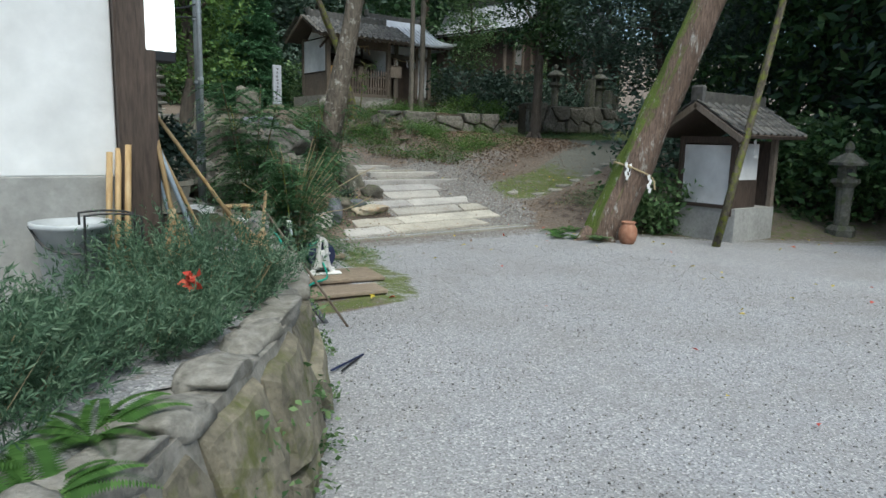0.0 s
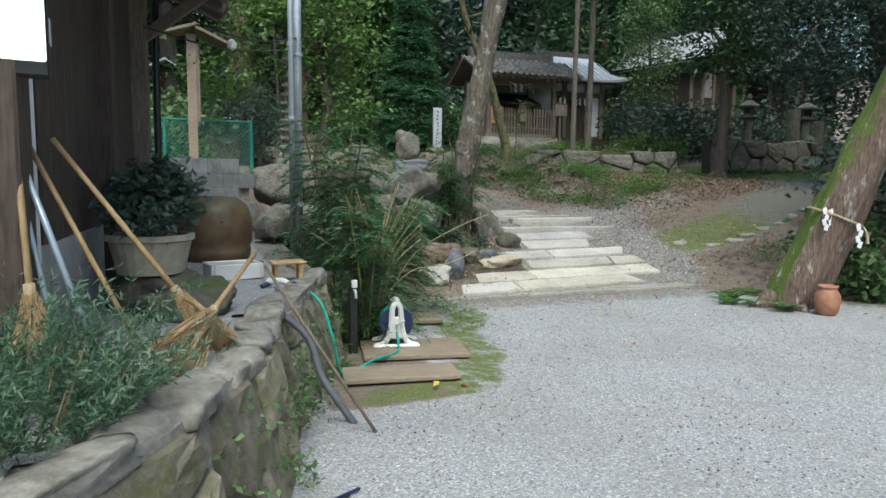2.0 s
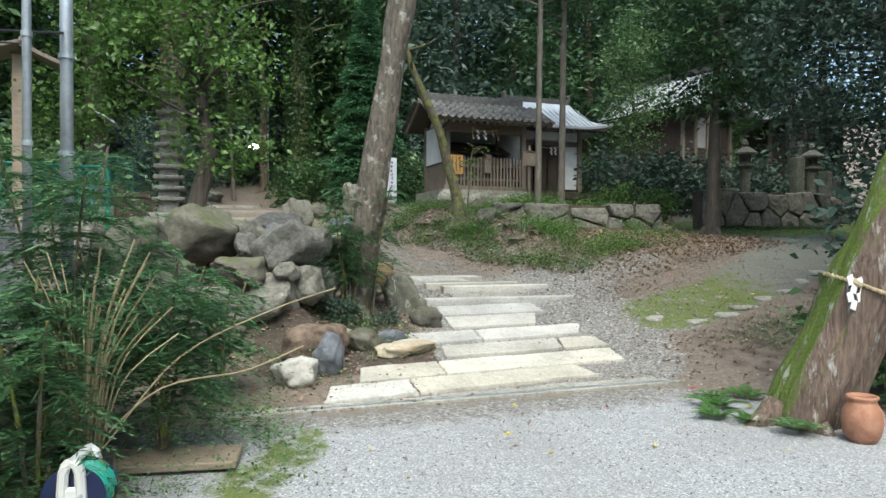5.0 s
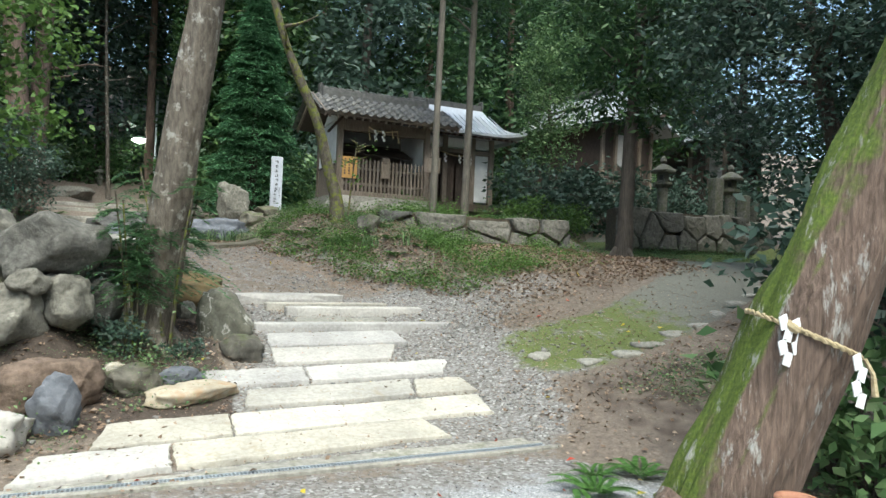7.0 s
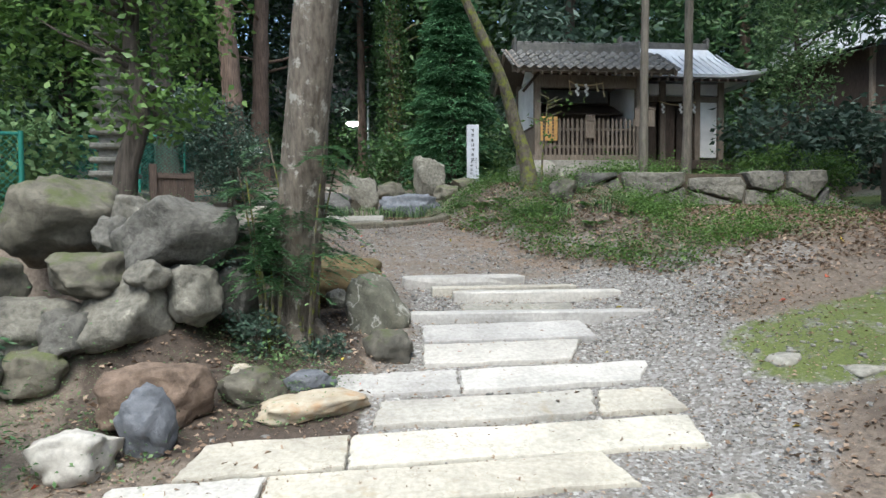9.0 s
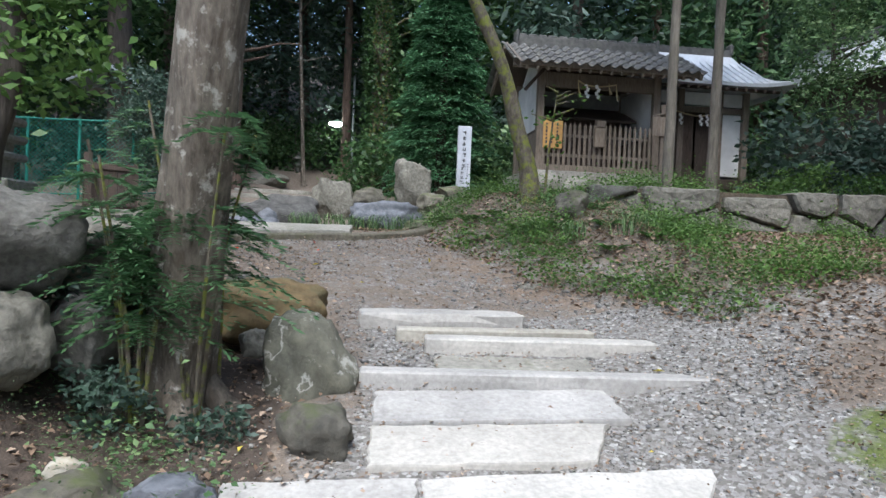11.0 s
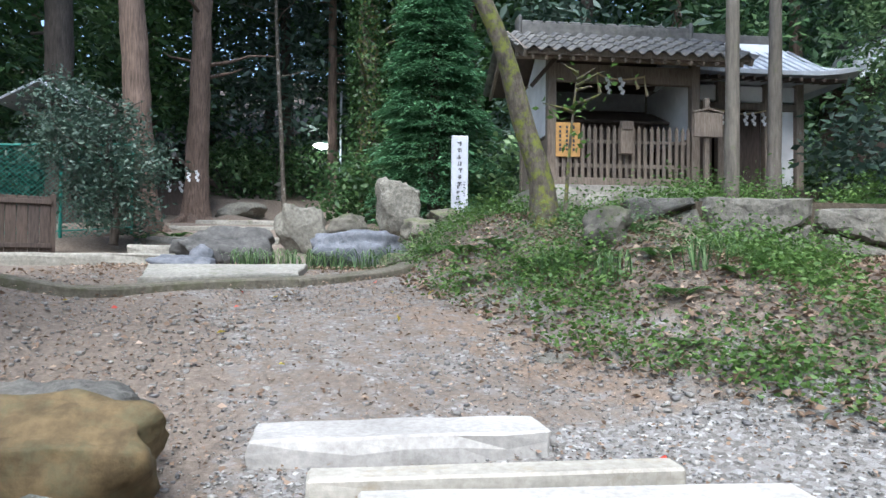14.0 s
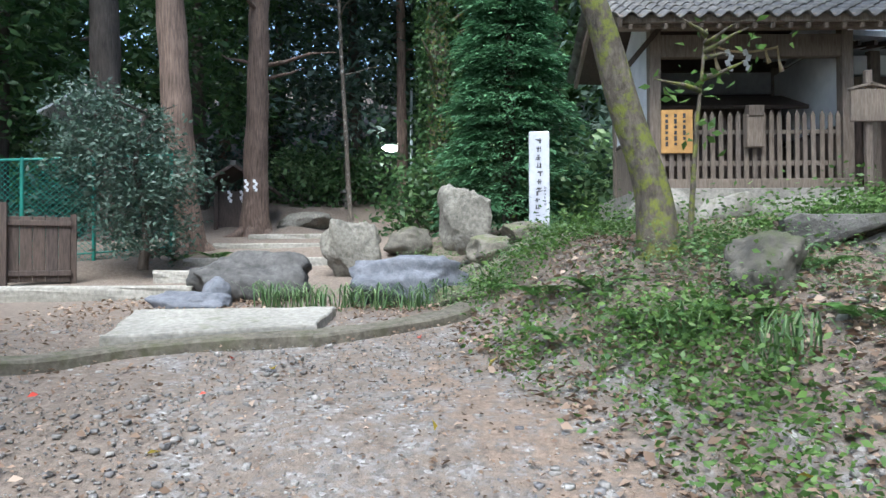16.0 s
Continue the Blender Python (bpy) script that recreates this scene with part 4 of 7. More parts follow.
def cut_paper(parent, x, y, z, s=1.0):
    """A zigzag paper streamer."""
    bm = B()
    for k in range(4):
        box(bm, (x + (0.025 if k % 2 else -0.01) * s, y, z - 0.06 * s * (k + 0.5)), (0.055 * s, 0.006, 0.07 * s), (0, 18 if k % 2 else -18, 0), 0)
    part("paper_streamer", bm, M_PAPER, parent, "white folded paper streamer")


TILE_COLS, TILE_ROWS = 17, 5


def tile_mesh(w, ln):
    v, q = [], []
    for j in range(2):
        for i in range(7):
            u = i / 6
            v.append(((u - 0.5) * w, j * ln, 0.035 * math.sin(u * math.pi * 2 + 0.6) + (0.012 if j == 0 else -0.012)))
    for j in range(2):
        for i in range(7):
            x, y, z = v[j * 7 + i]
            v.append((x, y, z - 0.018))
    for i in range(6):
        q += [(i, i + 1, i + 8, i + 7), (14 + i, 21 + i, 22 + i, 15 + i), (i, 14 + i, 15 + i, i + 1)]
    return quick_mesh("tile", v, q, M_TILE, True)


def build_shrine():
    X0, Y0, Z0 = 11.1, 19.7, 2.86
    s = thing("open_shrine", "small open timber shrine with white walls and tiled roof", "shrine", (X0, Y0, Z0))
    for k, x in enumerate((-1.05, -0.35, 0.42, 1.0)):
        stone_piece("base_stone", s, (x, 0.05, -0.52), (0.72, 0.55, 0.5), 300 + k, M_KERB, 0, (0, 0), 3, 10)
    part("plinth", bx((0, 1.05, -0.22), (2.5, 2.3, 0.38)), M_KERB, s, "weathered stone plinth")
    part("sill", bx((0, 0, 0.02), (2.4, 0.16, 0.12)), M_WOOD_OLD, s)
    for x in (-1.08, 1.12):
        for y in (0.0, 1.7):
            part("post", bx((x, y, 0.95), (0.13, 0.13, 1.85)), M_WOOD_OLD, s)
    part("lintel", bx((0.02, 0, 1.62), (2.2, 0.1, 0.26)), M_WOOD_OLD, s)
    part("tie_beam", bx((0.02, -0.1, 1.86), (3.3, 0.12, 0.14)), M_WOOD_OLD, s)
    for x, lab in ((-1.08, "white plaster side wall"), (1.12, "white plaster side wall")):
        part("side_wall", bx((x, 0.87, 1.2), (0.07, 1.6, 1.05)), M_PLASTER, s, lab)
        wain = part("wainscot", bx((x, 0.87, 0.33), (0.08, 1.6, 0.7)), M_WOOD_OLD, s)
        part("rail", bx((x, 0.87, 0.7), (0.1, 1.6, 0.05)), M_WOOD_DARK, wain)
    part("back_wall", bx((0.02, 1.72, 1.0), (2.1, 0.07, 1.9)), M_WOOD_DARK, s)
    part("back_panel", bx((0.02, 1.66, 1.62), (2.05, 0.04, 0.3)), M_PLASTER_GREY, s)
    part("brace", bx((-1.2, -0.1, 1.62), (0.06, 0.06, 0.62), (0, 40, 0)), M_WOOD_DARK, s)
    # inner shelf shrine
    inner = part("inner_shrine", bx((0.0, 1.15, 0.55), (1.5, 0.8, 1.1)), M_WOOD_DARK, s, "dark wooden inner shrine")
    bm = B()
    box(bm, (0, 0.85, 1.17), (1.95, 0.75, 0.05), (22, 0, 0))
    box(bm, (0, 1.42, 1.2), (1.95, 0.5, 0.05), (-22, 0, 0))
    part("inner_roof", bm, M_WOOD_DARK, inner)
    # picket fence
    fence = part("picket_fence", bx((0, -0.03, 0.26), (2.1, 0.035, 0.06)), M_WOOD_OLD, s, "weathered grey picket fence")
    part("rail", bx((0, -0.03, 0.62), (2.1, 0.035, 0.05)), M_WOOD_OLD, fence)
    pk = B()
    for sx in (0,):
        box(pk, (0, 0, 0.37), (0.052, 0.022, 0.74), bevel=0.004)
        m = bmesh.ops.create_cone(pk, segments=4, radius1=0.036, radius2=0.004, depth=0.06, cap_ends=True)
        bmesh.ops.rotate(pk, verts=m["verts"], cent=(0, 0, 0), matrix=Matrix.Rotation(radians(45), 3, "Z"))
        bmesh.ops.scale(pk, verts=m["verts"], vec=(1, 0.45, 1))
        bmesh.ops.translate(pk, verts=m["verts"], vec=(0, 0, 0.77))
    me = mesh_of(pk, "picket", M_WOOD_OLD)
    for k in range(22):
        ob = part("picket", me, M_WOOD_OLD, fence)
        ob.matrix_basis = pose(-1.0 + k * 0.0955, -0.06, 0.06 + 0.008 * math.sin(k * 2.1), 0, 0.6 * math.sin(k * 1.7), 0)
    # boards and box on the fence
    board = part("orange_notice", bx((-0.85, -0.1, 0.62), (0.36, 0.02, 0.5)), M_ORANGE, s, "orange wooden notice board")
    bm = B()
    for c in range(3):
        for k in range(6):
            box(bm, (-0.97 + c * 0.1, -0.114, 0.8 - k * 0.065), (0.03, 0.004, 0.03 + 0.012 * ((k * 7 + c) % 3)), bevel=0)
    tagged(part("writing", bm, M_INK, board), kind="stuff")
    nb = part("offering_box", bx((0.02, -0.12, 0.62), (0.2, 0.08, 0.38)), M_WOOD_OLD, s, "grey wooden letter box")
    part("lid", bx((0.02, -0.13, 0.85), (0.17, 0.12, 0.12), (12, 0, 0)), M_WOOD_OLD, nb)
    # rope with papers under the lintel
    bm = B()
    pts = [(-0.42, -0.1, 1.62), (-0.28, -0.1, 1.55), (0.0, -0.1, 1.53), (0.3, -0.1, 1.58)]
    tube(bm, bend(pts, 10), 0.014, 6)
    rope = part("straw_rope", bm, M_ROPE, s, "twisted straw rope with white papers")
    for x in (-0.26, -0.06):
        cut_paper(rope, x, -0.115, 1.55, 1.0)
    for x, d in ((-0.42, 0.28), (0.16, 0.2), (0.3, 0.3)):
        bm = B()
        tube(bm, [(x, -0.1, 1.6), (x + 0.02, -0.1, 1.6 - d * 0.6), (x + 0.05, -0.1, 1.6 - d)], [0.008, 0.014, 0.028], 6)
        part("straw_tassel", bm, M_ROPE, rope)
    # roof
    roof = part("roof", bx((0.02, 0.02, 2.02), (3.25, 1.36, 0.05), (27.5, 0, 0)), M_WOOD_DARK, s, "gabled roof of grey tiles")
    part("back_slope", bx((0.02, 1.33, 2.02), (3.25, 1.36, 0.05), (-27.5, 0, 0)), M_WOOD_DARK, roof)
    for k in range(17):
        ob = part("rafter", bx((-1.5 + k * 0.19, 0.0, 1.97), (0.045, 1.36, 0.06), (27.5, 0, 0)), M_WOOD_OLD, roof)
    part("fascia", bx((0.02, -0.6, 1.74), (3.25, 0.03, 0.09)), M_WOOD_OLD, roof)
    tm = tile_mesh(0.205, 0.3)
    sl = radians(27.5)
    for side in (0, 1):
        for r in range(TILE_ROWS):
            for c in range(TILE_COLS):
                ob = part("tile", tm, M_TILE, roof)
                d = r * 0.265
                x = -1.64 + c * 0.205
                y, z = -0.68 + d * math.cos(sl), 1.755 + d * math.sin(sl)
                if side == 0:
                    ob.matrix_basis = pose(x, y, z, 27.5, 0, 0)
                else:
                    ob.matrix_basis = pose(x, 1.36 - y, z, 27.5, 0, 180)
    ridge = part("ridge", bx((-0.03, 0.68, 2.46), (2.75, 0.2, 0.2)), M_TILE, roof, "stacked ridge tiles")
    for k in range(14):
        part("ridge_tile", bx((-1.32 + k * 0.198, 0.68, 2.575), (0.19, 0.16, 0.06), (0, 0, 0), 0.02), M_TILE, ridge)
    for x in (-1.42, 1.36):
        part("end_tile", bx((x, 0.68, 2.5), (0.07, 0.26, 0.34), (0, 0, 0), 0.03), M_TILE, ridge)
    # gable
    for x in (-1.08, 1.12):
        bm = B()
        v = [bm.verts.new(p) for p in ((x, -0.1, 1.78), (x, 1.46, 1.78), (x, 0.68, 2.3))]
        v2 = [bm.verts.new((p.co.x + 0.05, p.co.y, p.co.z)) for p in v]
        bm.faces.new(v)
        bm.faces.new(v2[::-1])
        for i in range(3):
            bm.faces.new((v[i], v[(i + 1) % 3], v2[(i + 1) % 3], v2[i]))
        part("gable", bm, M_PLASTER, s)
    for x in (-1.62, 1.66):
        for yy, a in ((0.0, 27.5), (1.36, -27.5)):
            part("bargeboard", bx((x, yy, 2.03), (0.05, 1.46, 0.12), (a, 0, 0)), M_WOOD_OLD, roof)


build_shrine()


def build_side_hall():
    s = thing("shrine_hall", "timber shrine hall with dark doors and a pale metal hipped roof", "shrine", (13.7, 20.9, 2.75))
    part("floor", bx((0, 0.8, 0.1), (2.5, 2.0, 0.2)), M_WOOD_DARK, s)
    for x in (-1.05, -0.42, 0.42, 1.0):
        part("post", bx((x, 0, 1.05), (0.13, 0.13, 2.0)), M_WOOD_OLD, s)
    part("lintel", bx((0, 0, 1.62), (2.2, 0.1, 0.12)), M_WOOD_OLD, s)
    part("frieze", bx((0, 0.03, 1.85), (2.2, 0.04, 0.26)), M_PLASTER, s, "white plaster band")
    for k, x in enumerate((-0.75, -0.25, 0.13)):
        part("door", bx((x, 0.08, 0.85), (0.44, 0.05, 1.4)), M_WOOD_DARK, s, "dark lattice door")
    part("side_panel", bx((0.72, 0.03, 0.95), (0.4, 0.05, 1.35)), M_PLASTER, s, "white plaster panel")
    part("side_wall", bx((1.02, 0.85, 1.0), (0.07, 1.6, 1.9)), M_PLASTER, s)
    part("side_wall", bx((-1.07, 0.85, 1.0), (0.07, 1.6, 1.9)), M_WOOD_DARK, s)
    part("back_wall", bx((0, 1.65, 1.0), (2.1, 0.06, 1.9)), M_WOOD_DARK, s)
    bm = B()
    tube(bm, bend([(-0.55, -0.1, 1.55), (-0.1, -0.1, 1.47), (0.35, -0.1, 1.54)], 8), 0.014, 6)
    rope = part("straw_rope", bm, M_ROPE, s)
    for x in (-0.45, -0.02, 0.12, 0.3):
        cut_paper(rope, x, -0.11, 1.5, 0.9)
    # curved hipped roof
    bm = B()
    rows = []
    n = 14
    for i in range(7):
        u = i / 6
        z = 2.06 + 0.95 * u ** 1.35 * (0.55 + 0.45 * u)
        hx, hy = 1.72 - 0.62 * u, 1.55 * (1 - u) + 0.06
        ring = []
        for px, py in [(-1 + 2 * k / n, -1) for k in range(n)] + [(1, -1 + 2 * k / n) for k in range(n)] + [(1 - 2 * k / n, 1) for k in range(n)] + [(-1, 1 - 2 * k / n) for k in range(n)]:
            lift = 0.16 * (1 - u) ** 2 * (abs(px) * abs(py)) ** 4
            ring.append(bm.verts.new((px * hx, 0.9 + py * hy, z + lift)))
        rows.append(ring)
    for a, b in zip(rows, rows[1:]):
        for k in range(len(a)):
            bm.faces.new((a[k], a[(k + 1) % len(a)], b[(k + 1) % len(a)], b[k]))
    low = [bm.verts.new((v.co.x, v.co.y, v.co.z - 0.07)) for v in rows[0]]
    for k in range(len(low)):
        bm.faces.new((low[k], low[(k + 1) % len(low)], rows[0][(k + 1) % len(low)], rows[0][k]))
    bm.faces.new(low[::-1])
    bm.faces.new(rows[-1])
    roof = part("roof", bm, M_METALROOF, s, "pale grey metal roof with upturned corner")
    for k in range(16):
        part("seam", bx((-1.3 + k * 0.173, 0.12, 2.47), (0.018, 1.5, 0.03), (31, 0, 0), 0), M_METALROOF, roof)
    part("ridge", bx((0, 0.9, 3.06), (2.2, 0.18, 0.16)), M_TILE, roof, "dark ridge capping")
    for x in (-1.1, 1.1):
        part("ridge_end", bx((x, 0.9, 3.14), (0.08, 0.24, 0.26), (0, 0, 0), 0.03), M_TILE, roof)
    for k in range(15):
        part("rafter", bx((-1.4 + k * 0.2, -0.35, 2.0), (0.05, 0.7, 0.06), (12, 0, 0)), M_WOOD_DARK, roof)


build_side_hall()


def build_far_hall(loc, w, d, h, label, turn):
    s = thing("wooden_hall", label, "hall", loc, turn)
    part("wall", bx((0, d / 2, h / 2), (w, d, h)), M_WOOD_DARK, s)
    for k in range(5):
        part("post", bx((-w / 2 + k * w / 4, -0.03, h / 2), (0.14, 0.1, h)), M_WOOD_OLD, s)
    part("plaster_panel", bx((-w * 0.125, -0.01, h * 0.75), (w / 4 - 0.16, 0.04, h * 0.3)), M_PLASTER_GREY, s)
    part("veranda", bx((0, -0.4, 0.35), (w + 0.3, 0.8, 0.1)), M_WOOD_OLD, s)
    bm = B()
    prof = [(-1.25, 0.0), (-0.75, 0.16), (-0.4, 0.42), (0.0, 1.0), (0.4, 0.42), (0.75, 0.16), (1.25, 0.0)]
    ends = []
    for y in (-0.9, d + 0.5):
        ends.append([bm.verts.new((px * w * 0.55, y, h - 0.1 + pz * 1.5)) for px, pz in prof])
    lower = [[bm.verts.new((v.co.x, v.co.y, v.co.z - 0.12)) for v in e] for e in ends]
    for i in range(len(prof) - 1):
        bm.faces.new((ends[0][i], ends[0][i + 1], ends[1][i + 1], ends[1][i]))
        bm.faces.new((lower[0][i], lower[1][i], lower[1][i + 1], lower[0][i + 1]))
        for e, lo in zip(ends, lower):
            bm.faces.new((e[i], lo[i], lo[i + 1], e[i + 1]))
    roof = part("roof", bm, M_METALROOF, s, "pale metal gabled roof with swept eaves")
    part("ridge", bx((0, d / 2 - 0.2, h + 1.45), (0.24, d + 1.5, 0.2)), M_TILE, roof)
    for x in (-0.3, 0.3):
        part("gable_board", bx((x * w, -0.93, h + 0.42), (w * 0.72, 0.06, 0.13), (0, 36 if x < 0 else -36, 0)), M_WOOD_DARK, roof)
    return s


build_far_hall((21.6, 23.4, 2.7), 2.7, 4.0, 3.7, "dark timber shrine hall with a pale metal roof among trees", 12)
build_far_hall((26.5, 23.5, 2.7), 2.6, 4.0, 3.7, "distant timber hall with a pale metal roof", -30)


# ---- white notice post ----
def build_notice():
    s = thing("notice_post", "tall white painted wooden post with vertical black writing", "signpost", (8.84, 20.9, 2.4), -3)
    part("plank", bx((0, 0, 0.63), (0.27, 0.1, 1.4), (0, 0, 0), 0.01), M_SIGN, s)
    r = random.Random(2)
    bm = B()
    for x, z0, cnt, sz in ((-0.005, 1.2, 7, 0.085), (-0.03, 0.5, 4, 0.07), (0.075, 0.58, 6, 0.035)):
        for k in range(cnt):
            z = z0 - k * sz * 1.28
            for _ in range(4):
                if r.random() < 0.5:
                    box(bm, (x + r.uniform(-0.2, 0.2) * sz, -0.052, z + r.uniform(-0.35, 0.35) * sz), (sz * 0.75, 0.004, sz * 0.13), bevel=0)
                else:
                    box(bm, (x + r.uniform(-0.3, 0.3) * sz, -0.052, z), (sz * 0.13, 0.004, sz * 0.8), bevel=0)
    tagged(part("writing", bm, M_INK, s), kind="stuff")


build_notice()


def build_guide_board():
    s = thing("guide_board", "small wooden guide board on a post beside the shrine", "signboard", (12.05, 19.0, 2.5))
    part("post", bx((0, 0, 0.75), (0.07, 0.06, 1.5)), M_WOOD_OLD, s)
    b = part("board", bx((0, -0.05, 1.12), (0.42, 0.03, 0.34)), M_WOOD_OLD, s, "pentagonal brown wooden board")
    part("cap", bx((-0.1, -0.05, 1.32), (0.26, 0.05, 0.03), (0, -14, 0)), M_WOOD_OLD, b)
    part("cap", bx((0.1, -0.05, 1.32), (0.26, 0.05, 0.03), (0, 14, 0)), M_WOOD_OLD, b)


build_guide_board()


# ---- house at the terrace ----
def build_house():
    s = thing("house", "old house with white plaster wall and dark timber posts", "house", (0.93, 4.12, TERRACE_Z), -3.0)
    part("plaster_wall", bx((-2.6, 0.03, 2.0), (5.05, 0.14, 2.76)), M_PLASTER, s, "bright white plaster wall")
    part("base_render", bx((-2.6, 0.02, 0.3), (5.05, 0.17, 0.64)), M_PLASTER_GREY, s, "grey rendered wall base")
    part("corner_post", bx((0.03, -0.02, 1.68), (0.2, 0.2, 3.4), (0, 0, 0), 0.012), M_WOOD_DARK, s, "cracked dark timber corner post")
    part("foot_stone", rock_mesh("foot_stone", (0.34, 0.34, 0.14), 5, M_ROCK, 3, 0.15, 4), M_ROCK, s).matrix_basis = pose(0.03, -0.02, -0.06)
    for k in range(17):
        part("board", bx((0.03, 0.6 + k * 0.19, 1.75), (0.05, 0.186, 2.5), (0, 0, 0), 0.006), M_WOOD_DARK, s)
    part("white_strip", bx((0.06, 0.28, 1.55), (0.03, 0.16, 2.2)), M_PLASTER, s)
    part("side_base", bx((0.0, 2.0, 0.25), (0.12, 3.8, 0.55)), M_PLASTER_GREY, s)
    part("middle_post", bx((0.07, 2.1, 1.7), (0.16, 0.16, 3.4)), M_WOOD_DARK, s)
    part("far_post", bx((0.1, 3.95, 1.6), (0.16, 0.16, 3.2)), M_WOOD_OLD, s)
    part("back_wall", bx((-2.6, 3.95, 1.7), (5.05, 0.14, 3.4)), M_PLASTER_GREY, s)
    part("west_wall", bx((-5.1, 2.0, 1.7), (0.14, 4.0, 3.4)), M_PLASTER_GREY, s)
    roof = part("roof", bx((-0.7, 2.0, 3.2), (3.4, 5.6, 0.12), (0, 22, 0)), M_WOOD_DARK, s, "dark timber eave with tiles")
    part("tiles", bx((-0.7, 2.0, 3.3), (3.45, 5.7, 0.07), (0, 22, 0)), M_TILE, roof)
    part("west_slope", bx((-3.9, 2.0, 3.2), (3.6, 5.6, 0.12), (0, -22, 0)), M_TILE, roof)
    for k in range(12):
        part("rafter", bx((-0.6, -0.6 + k * 0.47, 3.1), (3.2, 0.07, 0.09), (0, 22, 0)), M_WOOD_OLD, roof)
    for y in (2.1, 3.95):
        part("bracket", bx((0.4, y, 2.35), (0.8, 0.09, 0.1), (0, -38, 0)), M_WOOD_OLD, s)
    # rain pipe
    bm = B()
    tube(bm, bend([(0.75, 4.15, 2.75), (0.3, 4.1, 2.55), (0.24, 4.1, 2.2), (0.24, 4.1, 0.35), (0.34, 4.05, 0.1)], 16), 0.035, 10)
    part("rain_pipe", bm, M_BLACK, s, "black rain pipe")


build_house()


def build_lamp_sign():
    s = thing("light_box", "small lit white box lamp fixed to the house post", "lamp", (1.08, 4.02, 2.0), 6)
    part("case", bx((0.0, 0.05, 0.12), (0.17, 0.12, 0.36)), M_BLACK, s)
    part("diffuser", bx((0, -0.02, 0.14), (0.155, 0.03, 0.29)), glow("white_diffuser", (0.95, 0.97, 1.0), 1.6), s, "glowing white panel")
    part("vent", bx((0.089, 0.06, 0.12), (0.008, 0.07, 0.1)), M_GREYPLASTIC, s)


build_lamp_sign()


# ---- small hut beside the yard ----
def build_hut():
    s = thing("small_hut", "small roadside shrine hut with white panels and a tiled gable roof", "hut", (10.4, 6.55, 0.0), 0)
    part("base", bx((0.55, 0, 0.25), (1.2, 1.12, 0.6)), M_PLASTER_GREY, s, "concrete base block")
    part("front_panel", bx((-0.02, 0.03, 1.08), (0.04, 0.86, 0.98)), M_PLASTER, s, "white painted front panel")
    part("frame", bx((-0.03, -0.45, 1.05), (0.09, 0.09, 1.25)), M_WOOD_DARK, s)
    part("frame", bx((-0.03, 0.5, 1.05), (0.09, 0.09, 1.25)), M_WOOD_DARK, s)
    part("frame", bx((-0.03, 0.02, 0.57), (0.1, 0.95, 0.06)), M_WOOD_DARK, s)
    part("frame", bx((-0.03, 0.02, 1.65), (0.1, 1.05, 0.12)), M_WOOD_DARK, s)
    part("frame", bx((1.1, -0.5, 0.85), (0.1, 0.09, 1.7)), M_WOOD_OLD, s)
    part("side_panel", bx((0.42, -0.42, 1.3), (0.6, 0.04, 0.6)), M_PLASTER, s, "white side panel")
    part("door", bx((0.42, -0.42, 0.65), (0.62, 0.05, 0.72)), M_WOOD_DARK, s, "dark wooden door")
    part("back", bx((1.1, 0, 1.0), (0.06, 1.0, 1.3)), M_WOOD_DARK, s)
    part("side", bx((0.5, 0.5, 1.0), (1.2, 0.05, 1.3)), M_WOOD_DARK, s)
    roof = part("roof", bx((0.5, -0.4, 1.98), (2.0, 1.02, 0.06), (33, 0, 0)), M_WOOD_DARK, s, "tiled gable roof")
    part("far_slope", bx((0.5, 0.42, 1.98), (2.0, 1.02, 0.06), (-33, 0, 0)), M_WOOD_DARK, roof)
    tm = tile_mesh(0.2, 0.26)
    for side in (0, 1):
        for r in range(4):
            for c in range(10):
                d = r * 0.24
                y, z = -0.83 + d * math.cos(radians(33)), 1.74 + d * math.sin(radians(33))
                ob = part("tile", tm, M_TILE, roof)
                ob.matrix_basis = pose(-0.42 + c * 0.2, y if side == 0 else 0.02 - y, z, 33, 0, 0 if side == 0 else 180)
    rd = part("ridge", bx((0.5, 0.01, 2.32), (1.9, 0.18, 0.18)), M_TILE, roof)
    part("end_tile", bx((-0.46, 0.01, 2.36), (0.08, 0.26, 0.3), (0, 0, 0), 0.04), M_TILE, rd)
    part("bargeboard", bx((-0.5, -0.4, 1.93), (0.05, 1.02, 0.1), (33, 0, 0)), M_WOOD_OLD, roof)
    part("bargeboard", bx((-0.5, 0.42, 1.93), (0.05, 1.02, 0.1), (-33, 0, 0)), M_WOOD_OLD, roof)
    cut_paper(s, 0.3, -0.6, 1.66, 1.2)


build_hut()
bm = B()
tube(bm, [(0, 0, -0.05), (0.2, -0.15, 1.3), (0.42, -0.3, 2.7), (0.62, -0.45, 4.2), (0.9, -0.6, 6.0)], [0.065, 0.06, 0.055, 0.05, 0.045], 12, wobble=0.15)
solo("leaning_pole", mesh_of(bm, "leaning_pole", M_BARK_MOSS, True), "slender mossy pole leaning beside the small hut", "pole", (9.75, 5.92, 0))


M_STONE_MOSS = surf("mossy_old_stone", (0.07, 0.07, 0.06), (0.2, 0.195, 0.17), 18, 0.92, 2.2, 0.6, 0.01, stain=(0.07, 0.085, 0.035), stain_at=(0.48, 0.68))


